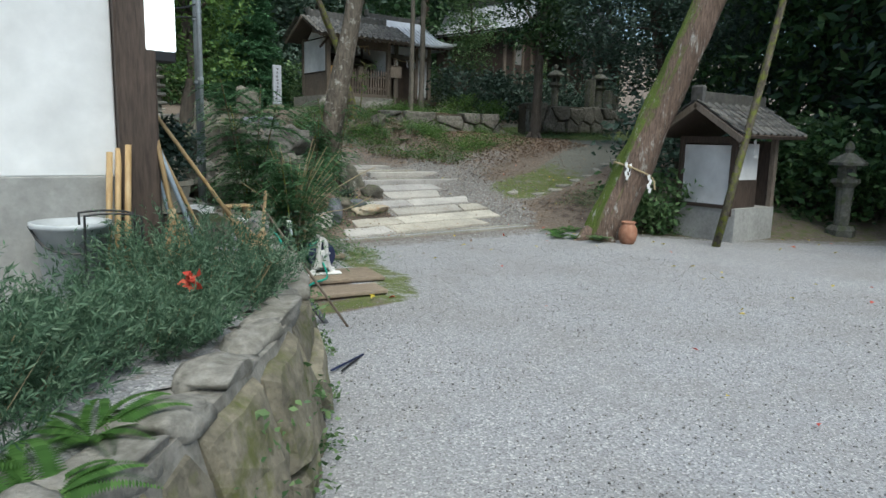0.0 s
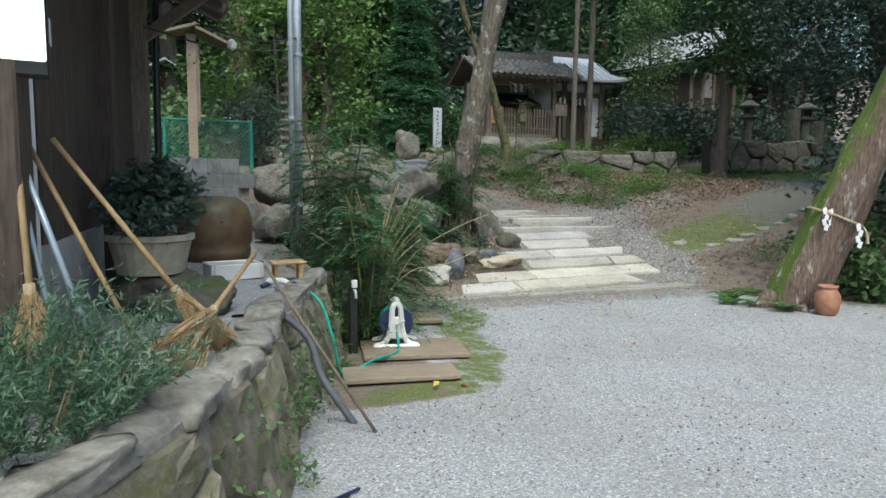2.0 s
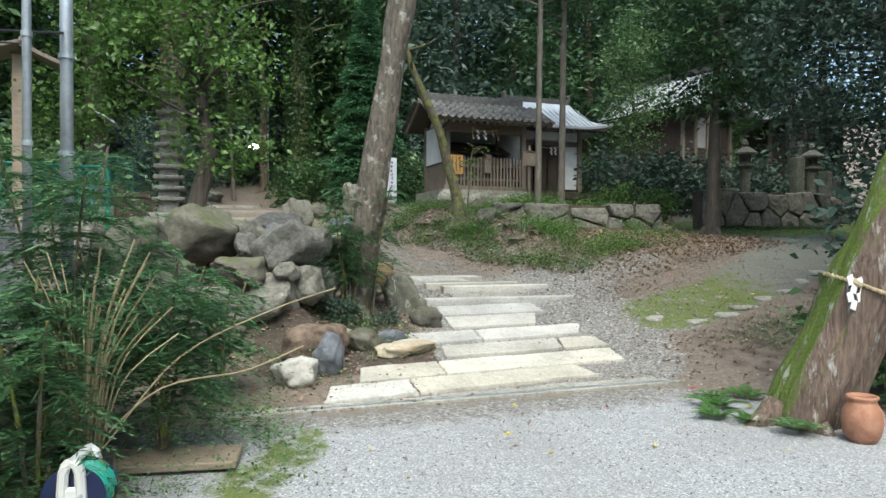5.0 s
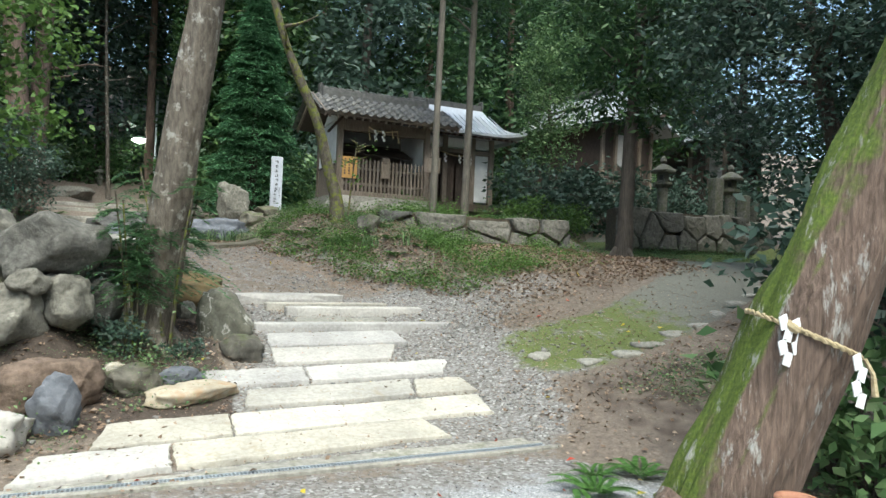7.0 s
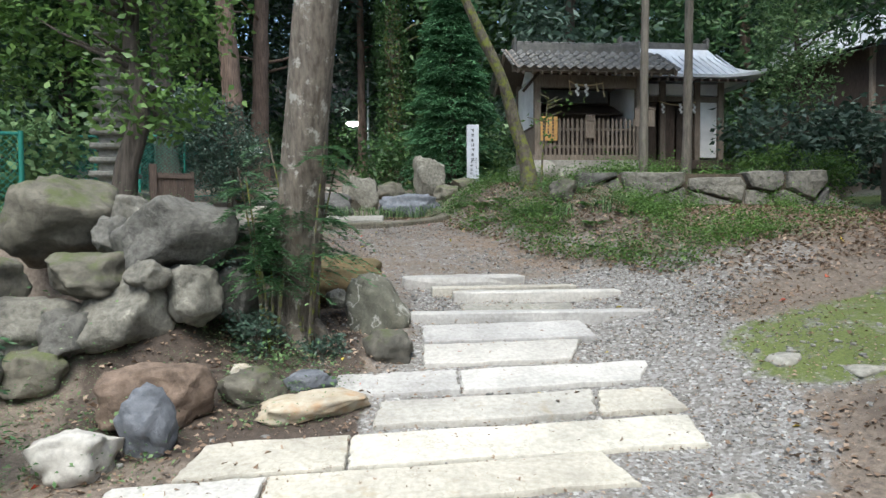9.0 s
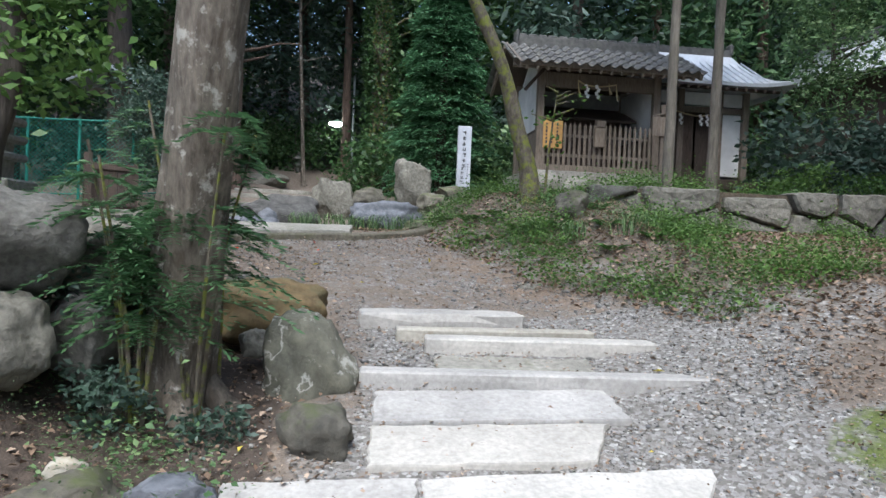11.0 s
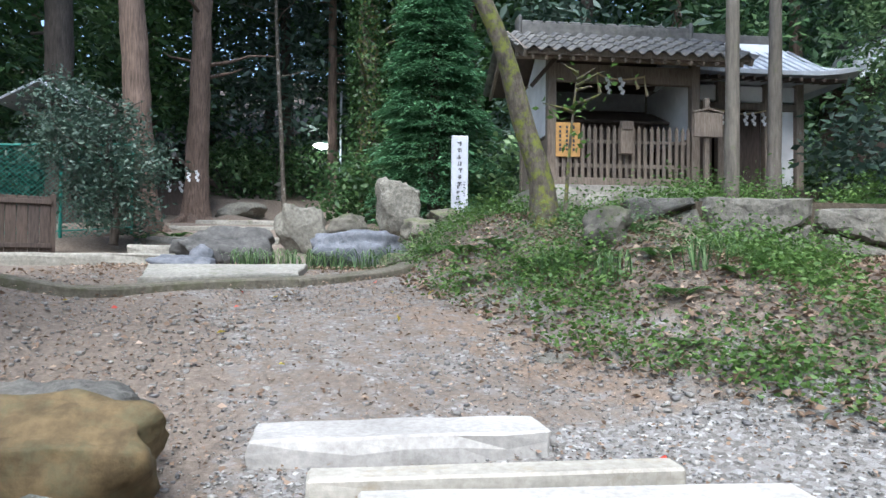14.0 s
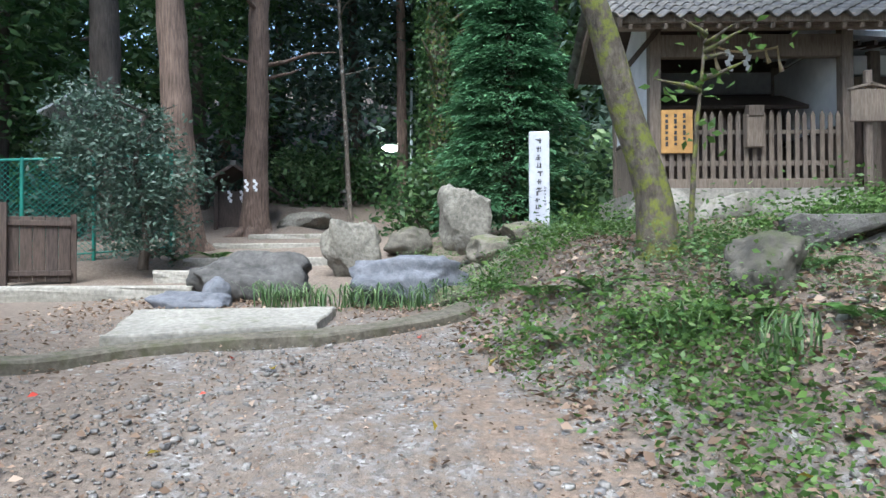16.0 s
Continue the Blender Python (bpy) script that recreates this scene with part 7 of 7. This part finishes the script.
bush(14.3, 18.5, 0.8, L_BRIGHT, 5, "low light green bush beside the hall", 1500, 0.08)
bush(15.3, 18.0, 0.8, L_BRIGHT, 6, "low light green bush beside the hall", 1500, 0.08)


# ---- low plants ----
def fern(x, y, z, fronds, ln, seed, label="bright green fern with arching fronds", leafm=L_FERN):
    g = np.random.default_rng(seed)
    t = thing("fern", label, "fern", (x, y, z))
    for k in range(fronds):
        base, way, side, lens = [], [], [], []
        a = 6.283 * k / fronds + g.uniform(-0.3, 0.3)
        out = np.array([math.cos(a), math.sin(a), 0])
        sv = np.array([-math.sin(a), math.cos(a), 0])
        l1 = ln * g.uniform(0.7, 1.1)
        for i in range(34):
            u = (i + 1) / 34
            p = out * l1 * u * 0.9 + np.array([0, 0, l1 * (0.75 * u - 0.62 * u * u)])
            w = l1 * 0.26 * (1 - u) ** 0.7 * min(1, u * 5) + 0.008
            for sg in (-1, 1):
                base.append(p)
                way.append(sv * sg + out * 0.35 + np.array([0, 0, -0.15]))
                side.append(out + np.array([0, 0, 0.3]))
                lens.append(w)
        lens = np.array(lens)
        part("frond", leaf_mesh("frond", base, unit(np.array(way)), unit(np.array(side)), lens, np.maximum(lens * 0.2, 0.007), leafm, 0.1), leafm, t)


for k, (x, y, n, ln) in enumerate(((0.2, 1.72, 9, 0.32), (0.36, 2.05, 9, 0.28), (-0.05, 1.95, 9, 0.34), (0.02, 1.5, 9, 0.32))):
    fern(x, y, TZ, n, ln, k)
for k, (x, y, n, ln) in enumerate(((8.42, 8.02, 9, 0.36), (8.12, 7.72, 9, 0.32), (8.62, 8.3, 7, 0.3), (8.3, 7.5, 8, 0.24), (8.95, 8.2, 8, 0.34), (8.3, 16.6, 8, 0.4), (8.6, 16.2, 8, 0.36), (8.05, 17.3, 7, 0.3), (9.6, 15.0, 8, 0.34), (9.9, 14.4, 7, 0.3), (10.8, 15.2, 8, 0.34), (2.75, 6.35, 7, 0.26), (2.85, 7.2, 8, 0.34), (3.6, 21.9, 8, 0.45), (4.1, 22.0, 8, 0.5), (9.3, 13.95, 6, 0.22), (8.75, 15.6, 8, 0.42), (9.15, 15.3, 8, 0.38), (8.35, 15.9, 8, 0.36), (9.75, 15.75, 8, 0.36), (10.2, 15.3, 7, 0.32), (10.5, 14.5, 7, 0.3), (9.45, 14.4, 7, 0.3), (11.4, 15.4, 8, 0.32), (12.4, 16.3, 8, 0.4), (13.2, 16.2, 8, 0.4))):
    fern(x, y, gz(x, y), n, ln, 10 + k)
fern(8.4, 7.12, 0.03, 12, 0.3, 44, "upright dark green shoots at the foot of the tree", L_WEED)


def needle_bush(x, y, z, stems, rad, height, seed, label, leafm=L_ROSEMARY, per=44, ln=0.032, wide=0.007, name="needle_bush"):
    g = np.random.default_rng(seed)
    base, way = [], []
    for k in range(stems):
        a, r = g.uniform(0, 6.283), math.sqrt(g.uniform(0, 1))
        foot = np.array([r * rad[0] * 0.8 * math.cos(a), r * rad[1] * 0.8 * math.sin(a), 0])
        lean_v = np.array([math.cos(a) * r * 0.8 + g.normal() * 0.35, math.sin(a) * r * 0.8 + g.normal() * 0.35, 1.0])
        h = height * (1.05 - 0.45 * r * r) * g.uniform(0.5, 1.25)
        u = g.uniform(0.15, 1, per)
        p = foot + lean_v * (u * h)[:, None] + np.array([0, 0, -0.12]) * (u ** 2 * r * h)[:, None]
        base.append(p)
        way.append(unit(g.normal(size=(per, 3)) * 0.8 + lean_v * 0.7))
    base, way = np.concatenate(base), np.concatenate(way)
    side = unit(np.cross(way, g.normal(size=way.shape)))
    t = thing(name, label, "bush", (x, y, z))
    part("foliage", leaf_mesh("foliage", base, way, side, ln * g.uniform(0.7, 1.4, len(base)), wide, leafm), leafm, t)
    k = max(30, stems // 8)
    a, d = g.uniform(0, 6.283, k), np.sqrt(g.uniform(0, 1, k))
    foot = np.stack([d * rad[0] * 0.7 * np.cos(a), d * rad[1] * 0.7 * np.sin(a), np.full(k, -0.02)], 1)
    up = unit(np.stack([np.cos(a) * d * 0.7, np.sin(a) * d * 0.7, np.ones(k)], 1))
    tagged(part("twigs", leaf_mesh("twigs", foot, up, unit(np.cross(up, g.normal(size=(k, 3)))), height * 0.8, 0.012, L_STRAW), L_STRAW, t), kind="stuff")


RB = "feathery grey-green bush spilling over the terrace gravel"
needle_bush(1.08, 3.5, TZ, 480, (0.4, 0.42), 0.44, 1, RB)
needle_bush(0.6, 2.88, TZ, 460, (0.42, 0.38), 0.28, 2, RB)
needle_bush(0.04, 2.55, TZ, 480, (0.42, 0.4), 0.33, 3, RB)
needle_bush(-0.25, 2.3, TZ, 380, (0.6, 0.6), 0.46, 4, RB)
gf = np.random.default_rng(5)
w_, s_ = spread(gf, 24, 0.8)
solo("red_flower", leaf_mesh("red_flower", gf.normal(size=(24, 3)) * 0.008, w_, s_, 0.045, 0.035, L_REDLEAF), "single red blossom on the grey-green bush", "flower", (0.85, 2.75, TZ + 0.27))


def feathery(x, y, z, height, rad, sprays, seed, label, stems=5, leafm=L_FEATHER, lo=0.15, ln=0.07, name="feathery_shrub"):
    """Thin stems with drooping feathery sprays."""
    g = np.random.default_rng(seed)
    t = thing(name, label, "shrub", (x, y, z))
    tops = []
    for k in range(stems):
        a = g.uniform(0, 6.283)
        q = [(0.03 * math.cos(a), 0.03 * math.sin(a), 0), (rad * 0.2 * math.cos(a), rad * 0.2 * math.sin(a), height * 0.5), (rad * 0.5 * math.cos(a), rad * 0.5 * math.sin(a), height * g.uniform(0.8, 1.05))]
        part("stem", tube(B(), bend(q, 8), [0.012] * 4 + [0.008] * 4, 6), M_BARK_MOSS, t)
        tops.append(np.array(bend(q, 20)))
    base, way, side = [], [], []
    for k in range(sprays):
        st = tops[g.integers(len(tops))]
        p0 = st[int(g.uniform(lo, 1) * 19)]
        a = g.uniform(0, 6.283)
        d = np.array([math.cos(a), math.sin(a), 0.25])
        sv = np.array([-math.sin(a), math.cos(a), 0])
        l1 = rad * g.uniform(0.45, 1.0) * (1.15 - 0.6 * p0[2] / height)
        for i in range(16):
            u = (i + 1) / 16
            p = p0 + d * l1 * u + np.array([0, 0, -0.55 * l1 * u * u])
            for sg in (-1, 1):
                base.append(p)
                way.append(sv * sg * 0.8 + d * 0.7 + np.array([0, 0, -0.45 * u]) + g.normal(size=3) * 0.15)
                side.append(d + g.normal(size=3) * 0.2)
    way = unit(np.array(way))
    side = unit(np.cross(way, np.cross(unit(np.array(side)), way)))
    part("sprays", leaf_mesh("sprays", base, way, side, ln * g.uniform(0.6, 1.2, len(base)), ln * 0.22, leafm), leafm, t)
    return t


feathery(3.1, 8.0, 0.1, 2.0, 0.75, 330, 1, "tall feathery young conifer by the steel poles", 4, lo=0.25)
feathery(3.15, 6.95, 0.1, 1.25, 0.5, 160, 2, "drooping feathery green shrub beside the potted plant", 5)
feathery(3.7, 8.0, 0.1, 1.35, 0.65, 220, 3, "drooping feathery green shrub by the boulders", 6)
feathery(3.3, 8.9, 0.3, 1.3, 0.6, 150, 4, "feathery green shrub among the boulders", 6)
feathery(4.1, 9.4, 0.3, 0.8, 0.5, 110, 5, "low feathery green shrub among the boulders", 6)
for k, (x, y, h, r) in enumerate(((5.72, 11.35, 1.3, 0.5), (6.05, 11.8, 1.6, 0.5), (5.98, 11.45, 1.7, 0.62), (5.65, 11.5, 1.5, 0.6))):
    feathery(x, y, 0.45, h, r, 85, 20 + k, "cedar shoots with drooping sprays at the trunk's foot", 4, lo=0.45, ln=0.07, name="cedar_shoots")
for k, (x, y, s) in enumerate(((5.35, 11.6, 0.42), (5.15, 11.85, 0.5), (5.6, 11.35, 0.34), (6.1, 11.35, 0.28))):
    bush(x, y, s, L_CAMELLIA, 60 + k, "small dark glossy shrub at the trunk's foot", 700, 0.05, 0.75 - 0.15 * k if k > 1 else 0.9)


def potted_grass():
    s = thing("potted_grass", "tall dry-stemmed grass plant in a black pot", "potted plant", (3.32, 7.3, 0.03))
    part("pot", lathe(B(), [(0.12, 0), (0.16, 0.28), (0.175, 0.28), (0.175, 0.31), (0.15, 0.31), (0.14, 0.27)], 24), M_BLACK, s)
    g = np.random.default_rng(8)
    bm = B()
    base, way, side = [], [], []
    for k in range(46):
        a = g.uniform(0, 6.283)
        r = g.uniform(0.1, 0.6)
        h = g.uniform(0.5, 1.25)
        q = bend([(0.08 * math.cos(a), 0.08 * math.sin(a), 0.25), (r * 0.4 * math.cos(a), r * 0.4 * math.sin(a), 0.3 + h * 0.55), (r * math.cos(a), r * math.sin(a), 0.25 + h)], 8)
        tube(bm, q, [0.005] * 8, 4, False)
        if k % 2 == 0:
            for i in range(40):
                p = np.array(q[g.integers(4, 8)]) + g.normal(size=3) * 0.05
                base.append(p)
                way.append(np.array([math.cos(a + g.normal()), math.sin(a + g.normal()), g.uniform(-0.8, 0.5)]))
    tagged(part("dry_grass", bm, L_STRAW, s, "dry straw-coloured stems"), kind="stuff")
    way = unit(np.array(way))
    side = unit(np.cross(way, g.normal(size=way.shape)))
    part("leaves", leaf_mesh("leaves", base, way, side, g.uniform(0.06, 0.15, len(base)), 0.009, L_FEATHER), L_FEATHER, s)
    # two long arching canes
    bm = B()
    tube(bm, bend([(0.1, 0.0, 0.3), (0.5, 0.3, 0.75), (1.1, 0.6, 1.0), (1.6, 0.9, 1.12)], 16), [0.006] * 16, 5)
    tube(bm, bend([(0.05, 0.05, 0.3), (0.4, 0.1, 0.6), (0.9, 0.4, 0.62), (1.3, 0.5, 0.75)], 16), [0.006] * 16, 5)
    part("canes", bm, L_STRAW, s)


potted_grass()


def grass_tuft(x, y, blades, ln, seed, leafm=L_WEED):
    g = np.random.default_rng(seed)
    v, q = [], []
    for k in range(blades):
        a = g.uniform(0, 6.283)
        r, l1 = g.uniform(0.15, 0.7) * ln, ln * g.uniform(0.6, 1.1)
        o = np.array([math.cos(a), math.sin(a), 0])
        sv = np.array([-math.sin(a), math.cos(a), 0]) * 0.006
        f = np.array([g.normal() * 0.08, g.normal() * 0.05, 0])
        pts = [f, f + o * r * 0.35 + np.array([0, 0, l1 * 0.6]), f + o * r * 0.8 + np.array([0, 0, l1 * 0.75]), f + o * r * 1.3 + np.array([0, 0, l1 * 0.55])]
        i0 = len(v)
        for i, p in enumerate(pts):
            w = (1, 0.9, 0.7, 0.1)[i]
            v += [p - sv * w, p + sv * w]
        q += [(i0 + 2 * i, i0 + 2 * i + 1, i0 + 2 * i + 3, i0 + 2 * i + 2) for i in range(3)]
    solo("grass_tuft", quick_mesh("grass_tuft", v, q, leafm), "tuft of long arching grass at the rocks", "grass tuft", (x, y, gz(x, y)), group="grass tufts by the rocks")


for k, (x, y) in enumerate(((6.05, 17.9), (6.35, 17.75), (6.6, 17.6), (7.0, 17.75), (7.35, 17.7), (7.6, 17.85), (5.9, 18.3), (6.75, 18.0), (8.0, 17.5), (9.2, 14.9), (9.7, 14.6), (10.2, 15.0), (8.9, 15.3))):
    grass_tuft(x, y, 34, 0.3, 100 + k)


# ---- loose cover ----
def weeds():
    g = np.random.default_rng(21)
    pts = []
    def keep(x, y):
        b = y - bank_foot(x)
        patch = noise.noise(Vector((x * 0.8, y * 0.8, 7))) + 0.5 * noise.noise(Vector((x * 2.2, y * 2.2, 3)))
        if y > 17.9 and x > 9.5:
            return False
        if 7.7 < x < 14.5 and b > -0.1:
            dens = smooth(-0.1, 0.5, b) * (1.0 - 0.5 * smooth(10.0, 11.2, x))
            return patch + g.normal() * 0.2 > 0.52 - 0.5 * dens + 0.75 * smooth(9.9, 11.0, x) * (1 - smooth(2.6, 3.4, b))
        if x < 4.5 and 11.8 < y < 14.8:
            return patch > -0.2
        if 7.0 < x < 10 and 17.2 < y < 23:
            return patch > -0.15
        if x > 9.0 and y < 9.5 and y - yard_edge(x) > -0.35:
            return patch > 0.1
        if 2.7 < x < 4.6 and 7.2 < y < 10.6:
            return patch > -0.1
        if x > 14.5 and 15 < y < 19:
            return patch > -0.1
        if 2.7 < x < 5.3 and 9.6 < y < 11.2:
            return patch > -0.3
        if 4.7 < x < 6.3 and 10.2 < y < 12.5:
            return patch > 0.2
        return False
    while len(pts) < 4700:
        x, y = g.uniform(-1, 19), g.uniform(6.2, 23)
        if 7.4 < x < 13 and 12.3 < y < 19:
            pass
        elif g.uniform() < 0.35:
            continue
        if keep(x, y):
            pts.append((x, y, gz(x, y)))
    c = np.array(pts)
    per = 30
    h = g.uniform(0.03, 0.22, len(c)) * np.where(c[:, 1] > 16.2, 0.5, 1.0)
    kind = g.choice([0.5, 0.8, 1.2, 1.7], len(c), p=[0.35, 0.35, 0.22, 0.08])
    base = np.repeat(c, per, 0) + g.normal(size=(len(c) * per, 3)) * np.array([0.1, 0.1, 0.0])
    base[:, 2] += np.abs(g.normal(size=len(base))) * np.repeat(h, per) * 0.7 + 0.01
    way, side = spread(g, len(base), 0.3, -0.1)
    side = unit(np.cross(way, np.array([0, 0, 1.0]) + g.normal(size=way.shape) * 0.45))
    ln = g.uniform(0.015, 0.034, len(base)) * np.repeat(kind, per)
    return leaf_mesh("ground_weeds", base, way, side, ln, ln * np.repeat(g.uniform(0.3, 0.75, len(c)), per), L_WEED)


solo("ground_weeds", weeds(), "low green weeds and creepers covering the bank", "weeds", kind="stuff")


def bright_patches():
    """Taller light green herbs in loose patches on the bank."""
    g = np.random.default_rng(33)
    pts = []
    while len(pts) < 1100:
        x, y = g.uniform(7.8, 13), g.uniform(12.8, 17.6)
        b = y - bank_foot(x)
        if b > -0.15 and noise.noise(Vector((x * 1.3, y * 1.3, 21))) + g.normal() * 0.2 > 0.15 + 0.25 * smooth(10.4, 12.0, x):
            pts.append((x, y, gz(x, y)))
    c = np.array(pts)
    per = 22
    base = np.repeat(c, per, 0) + g.normal(size=(len(c) * per, 3)) * np.array([0.09, 0.09, 0.0])
    base[:, 2] += np.abs(g.normal(size=len(base))) * 0.13 + 0.03
    way, side = spread(g, len(base), 0.4, 0.1)
    ln = g.uniform(0.02, 0.055, len(base))
    return leaf_mesh("bank_herbs", base, way, side, ln, ln * 0.5, L_BRIGHT)


def wall_plants():
    """Small ferns and creepers rooted in the joints of the terrace wall."""
    g = np.random.default_rng(41)
    total = sum(math.hypot(b[0] - a[0], b[1] - a[1]) for a, b in zip(TERRACE, TERRACE[1:]))
    base = []
    for _ in range(64):
        d = total * (0.35 + 0.64 * g.uniform() ** 0.7)
        x, y, a = along(TERRACE, d)
        z = g.uniform(0.02, 0.55)
        o = 0.07 + 0.17 * (0.7 - z)
        c = np.array([x + math.sin(radians(a)) * o, y - math.cos(radians(a)) * o, z])
        base.append(c + g.normal(size=(g.integers(10, 42), 3)) * np.array([0.05, 0.05, 0.045]))
    base = np.concatenate(base)
    way, side = spread(g, len(base), 0.5, 0.2)
    ln = g.uniform(0.02, 0.055, len(base))
    return leaf_mesh("wall_plants", base, way, side, ln, ln * 0.5, L_WEED)


solo("wall_plants", wall_plants(), "small green creepers rooted in the terrace wall", "creepers", kind="stuff")
solo("bank_herbs", bright_patches(), "light green herbs growing in patches on the bank", "herbs", kind="stuff")


def litter(n, seed, leafm, name, label, lo, hi, test, small=0.035, large=0.085):
    g = np.random.default_rng(seed)
    out = []
    while len(out) < n:
        x, y = g.uniform(lo[0], hi[0]), g.uniform(lo[1], hi[1])
        if test(x, y, g):
            out.append((x, y, gz(x, y) + g.uniform(0.012, 0.035)))
    base = np.array(out)
    way, side = spread(g, n, 0.25)
    side = unit(np.cross(way, np.array([0, 0, 1.0]) + g.normal(size=(n, 3)) * 0.4))
    ln = g.uniform(small, large, n)
    solo(name, leaf_mesh(name, base, way, side, ln, ln * 0.6, leafm, 0.3), label, "fallen leaves", kind="stuff")


def on_soil(x, y, g):
    s = y - yard_edge(x)
    if s < -0.15:
        return g.uniform() < 0.01
    if seg_dist(x, y, SIDE_PATH) < 0.75:
        return g.uniform() < 0.06
    mid = abs(x - lerp_table(y, (9, 12, 14, 17), (7.4, 8.4, 8.2, 6.6))) < 1.3
    if x < 7.2 and 12.8 < y < 16.4 and g.uniform() < 0.6:
        return False
    if mid and y < 17:
        return g.uniform() < 0.04
    return noise.noise(Vector((x * 0.9, y * 0.9, 11))) > g.uniform(-0.6, 0.5)


litter(13000, 1, L_DEAD, "leaf_litter", "brown fallen leaves scattered over the soil", (4.2, 7.2), (15.5, 19.0), on_soil, 0.022, 0.06)
litter(9500, 5, L_DEAD, "bank_litter", "brown fallen leaves covering the bank below the stone wall", (7.7, 12.0), (14.2, 16.9), lambda x, y, g: y > bank_foot(x) - 0.25 + g.normal() * 0.15, 0.03, 0.08)
litter(16000, 9, L_DEAD, "leaf_crumbs", "crumbled leaves, bark chips and twigs on the path", (4.6, 9.2), (12.5, 17.2), lambda x, y, g: y - yard_edge(x) > 0.1, 0.012, 0.035)
litter(70, 2, L_REDLEAF, "red_leaves", "red fallen leaves on gravel and soil", (0.5, 1.5), (12, 17), lambda x, y, g: x > 2.8 or y > 10)
litter(90, 3, L_YELLOW, "yellow_leaves", "yellow fallen leaves on gravel and soil", (2.5, 2), (12, 17), lambda x, y, g: x > 3.0)


def pebbles(n, seed, material, name, label, test, lo, hi, size):
    g = np.random.default_rng(seed)
    pts = []
    while len(pts) < n:
        x, y = g.uniform(lo[0], hi[0]), g.uniform(lo[1], hi[1])
        if test(x, y, g):
            pts.append((x, y, gz(x, y) + 0.004))
    c = np.array(pts)
    cube = np.array([(-1, -1, -1), (1, -1, -1), (1, 1, -1), (-1, 1, -1), (-1, -1, 1), (1, -1, 1), (1, 1, 1), (-1, 1, 1)], float) * 0.5
    s = g.uniform(size[0], size[1], (n, 1, 1)) * g.uniform(0.6, 1.2, (n, 1, 3)) * np.array([1, 1, 0.6])
    jit = cube[None] * (1 + g.uniform(-0.45, 0.1, (n, 8, 3)))
    a = g.uniform(0, 6.283, n)
    v = jit * s
    x = v[..., 0] * np.cos(a)[:, None] - v[..., 1] * np.sin(a)[:, None]
    y = v[..., 0] * np.sin(a)[:, None] + v[..., 1] * np.cos(a)[:, None]
    v = np.stack([x, y, v[..., 2]], -1) + c[:, None]
    f = np.array([(0, 3, 2, 1), (4, 5, 6, 7), (0, 1, 5, 4), (1, 2, 6, 5), (2, 3, 7, 6), (3, 0, 4, 7)])
    q = (np.arange(n) * 8)[:, None, None] + f[None]
    solo(name, quick_mesh(name, v.reshape(-1, 3), q.reshape(-1, 4), material), label, "pebbles", kind="stuff")


M_PEBBLE = surf("pebble", (0.16, 0.155, 0.15), (0.36, 0.352, 0.34), 30, 0.85, 3.0, 0.3, 0.003, island=True, per_object=0.4)


def on_path(x, y, g):
    s = y - yard_edge(x)
    if s < 0.05 or y > 17:
        return False
    return abs(x - lerp_table(y, (9, 12, 14, 17), (7.9, 8.6, 8.0, 6.4))) < (1.9 if y < 12.8 else 2.6) + g.normal() * 0.4


pebbles(20000, 4, M_PEBBLE, "path_gravel", "loose mixed gravel scattered over the path", on_path, (4.6, 9), (11.5, 17), (0.005, 0.017))
pebbles(1500, 11, M_PEBBLE, "path_stones", "loose pale and grey stones lying on the trodden path", lambda x, y, g: on_path(x, y, g) and noise.noise(Vector((x * 1.1, y * 1.1, 31))) > g.uniform(-0.5, 0.4), (4.6, 9.6), (11.5, 16.6), (0.016, 0.05))
pebbles(9000, 6, M_PEBBLE, "yard_gravel", "loose grey gravel of the yard", lambda x, y, g: y - yard_edge(x) < 0 and x > float(np.interp(y, [p[1] for p in TERRACE], [p[0] for p in TERRACE])) + 0.3, (0, 0), (8, 9), (0.006, 0.014))
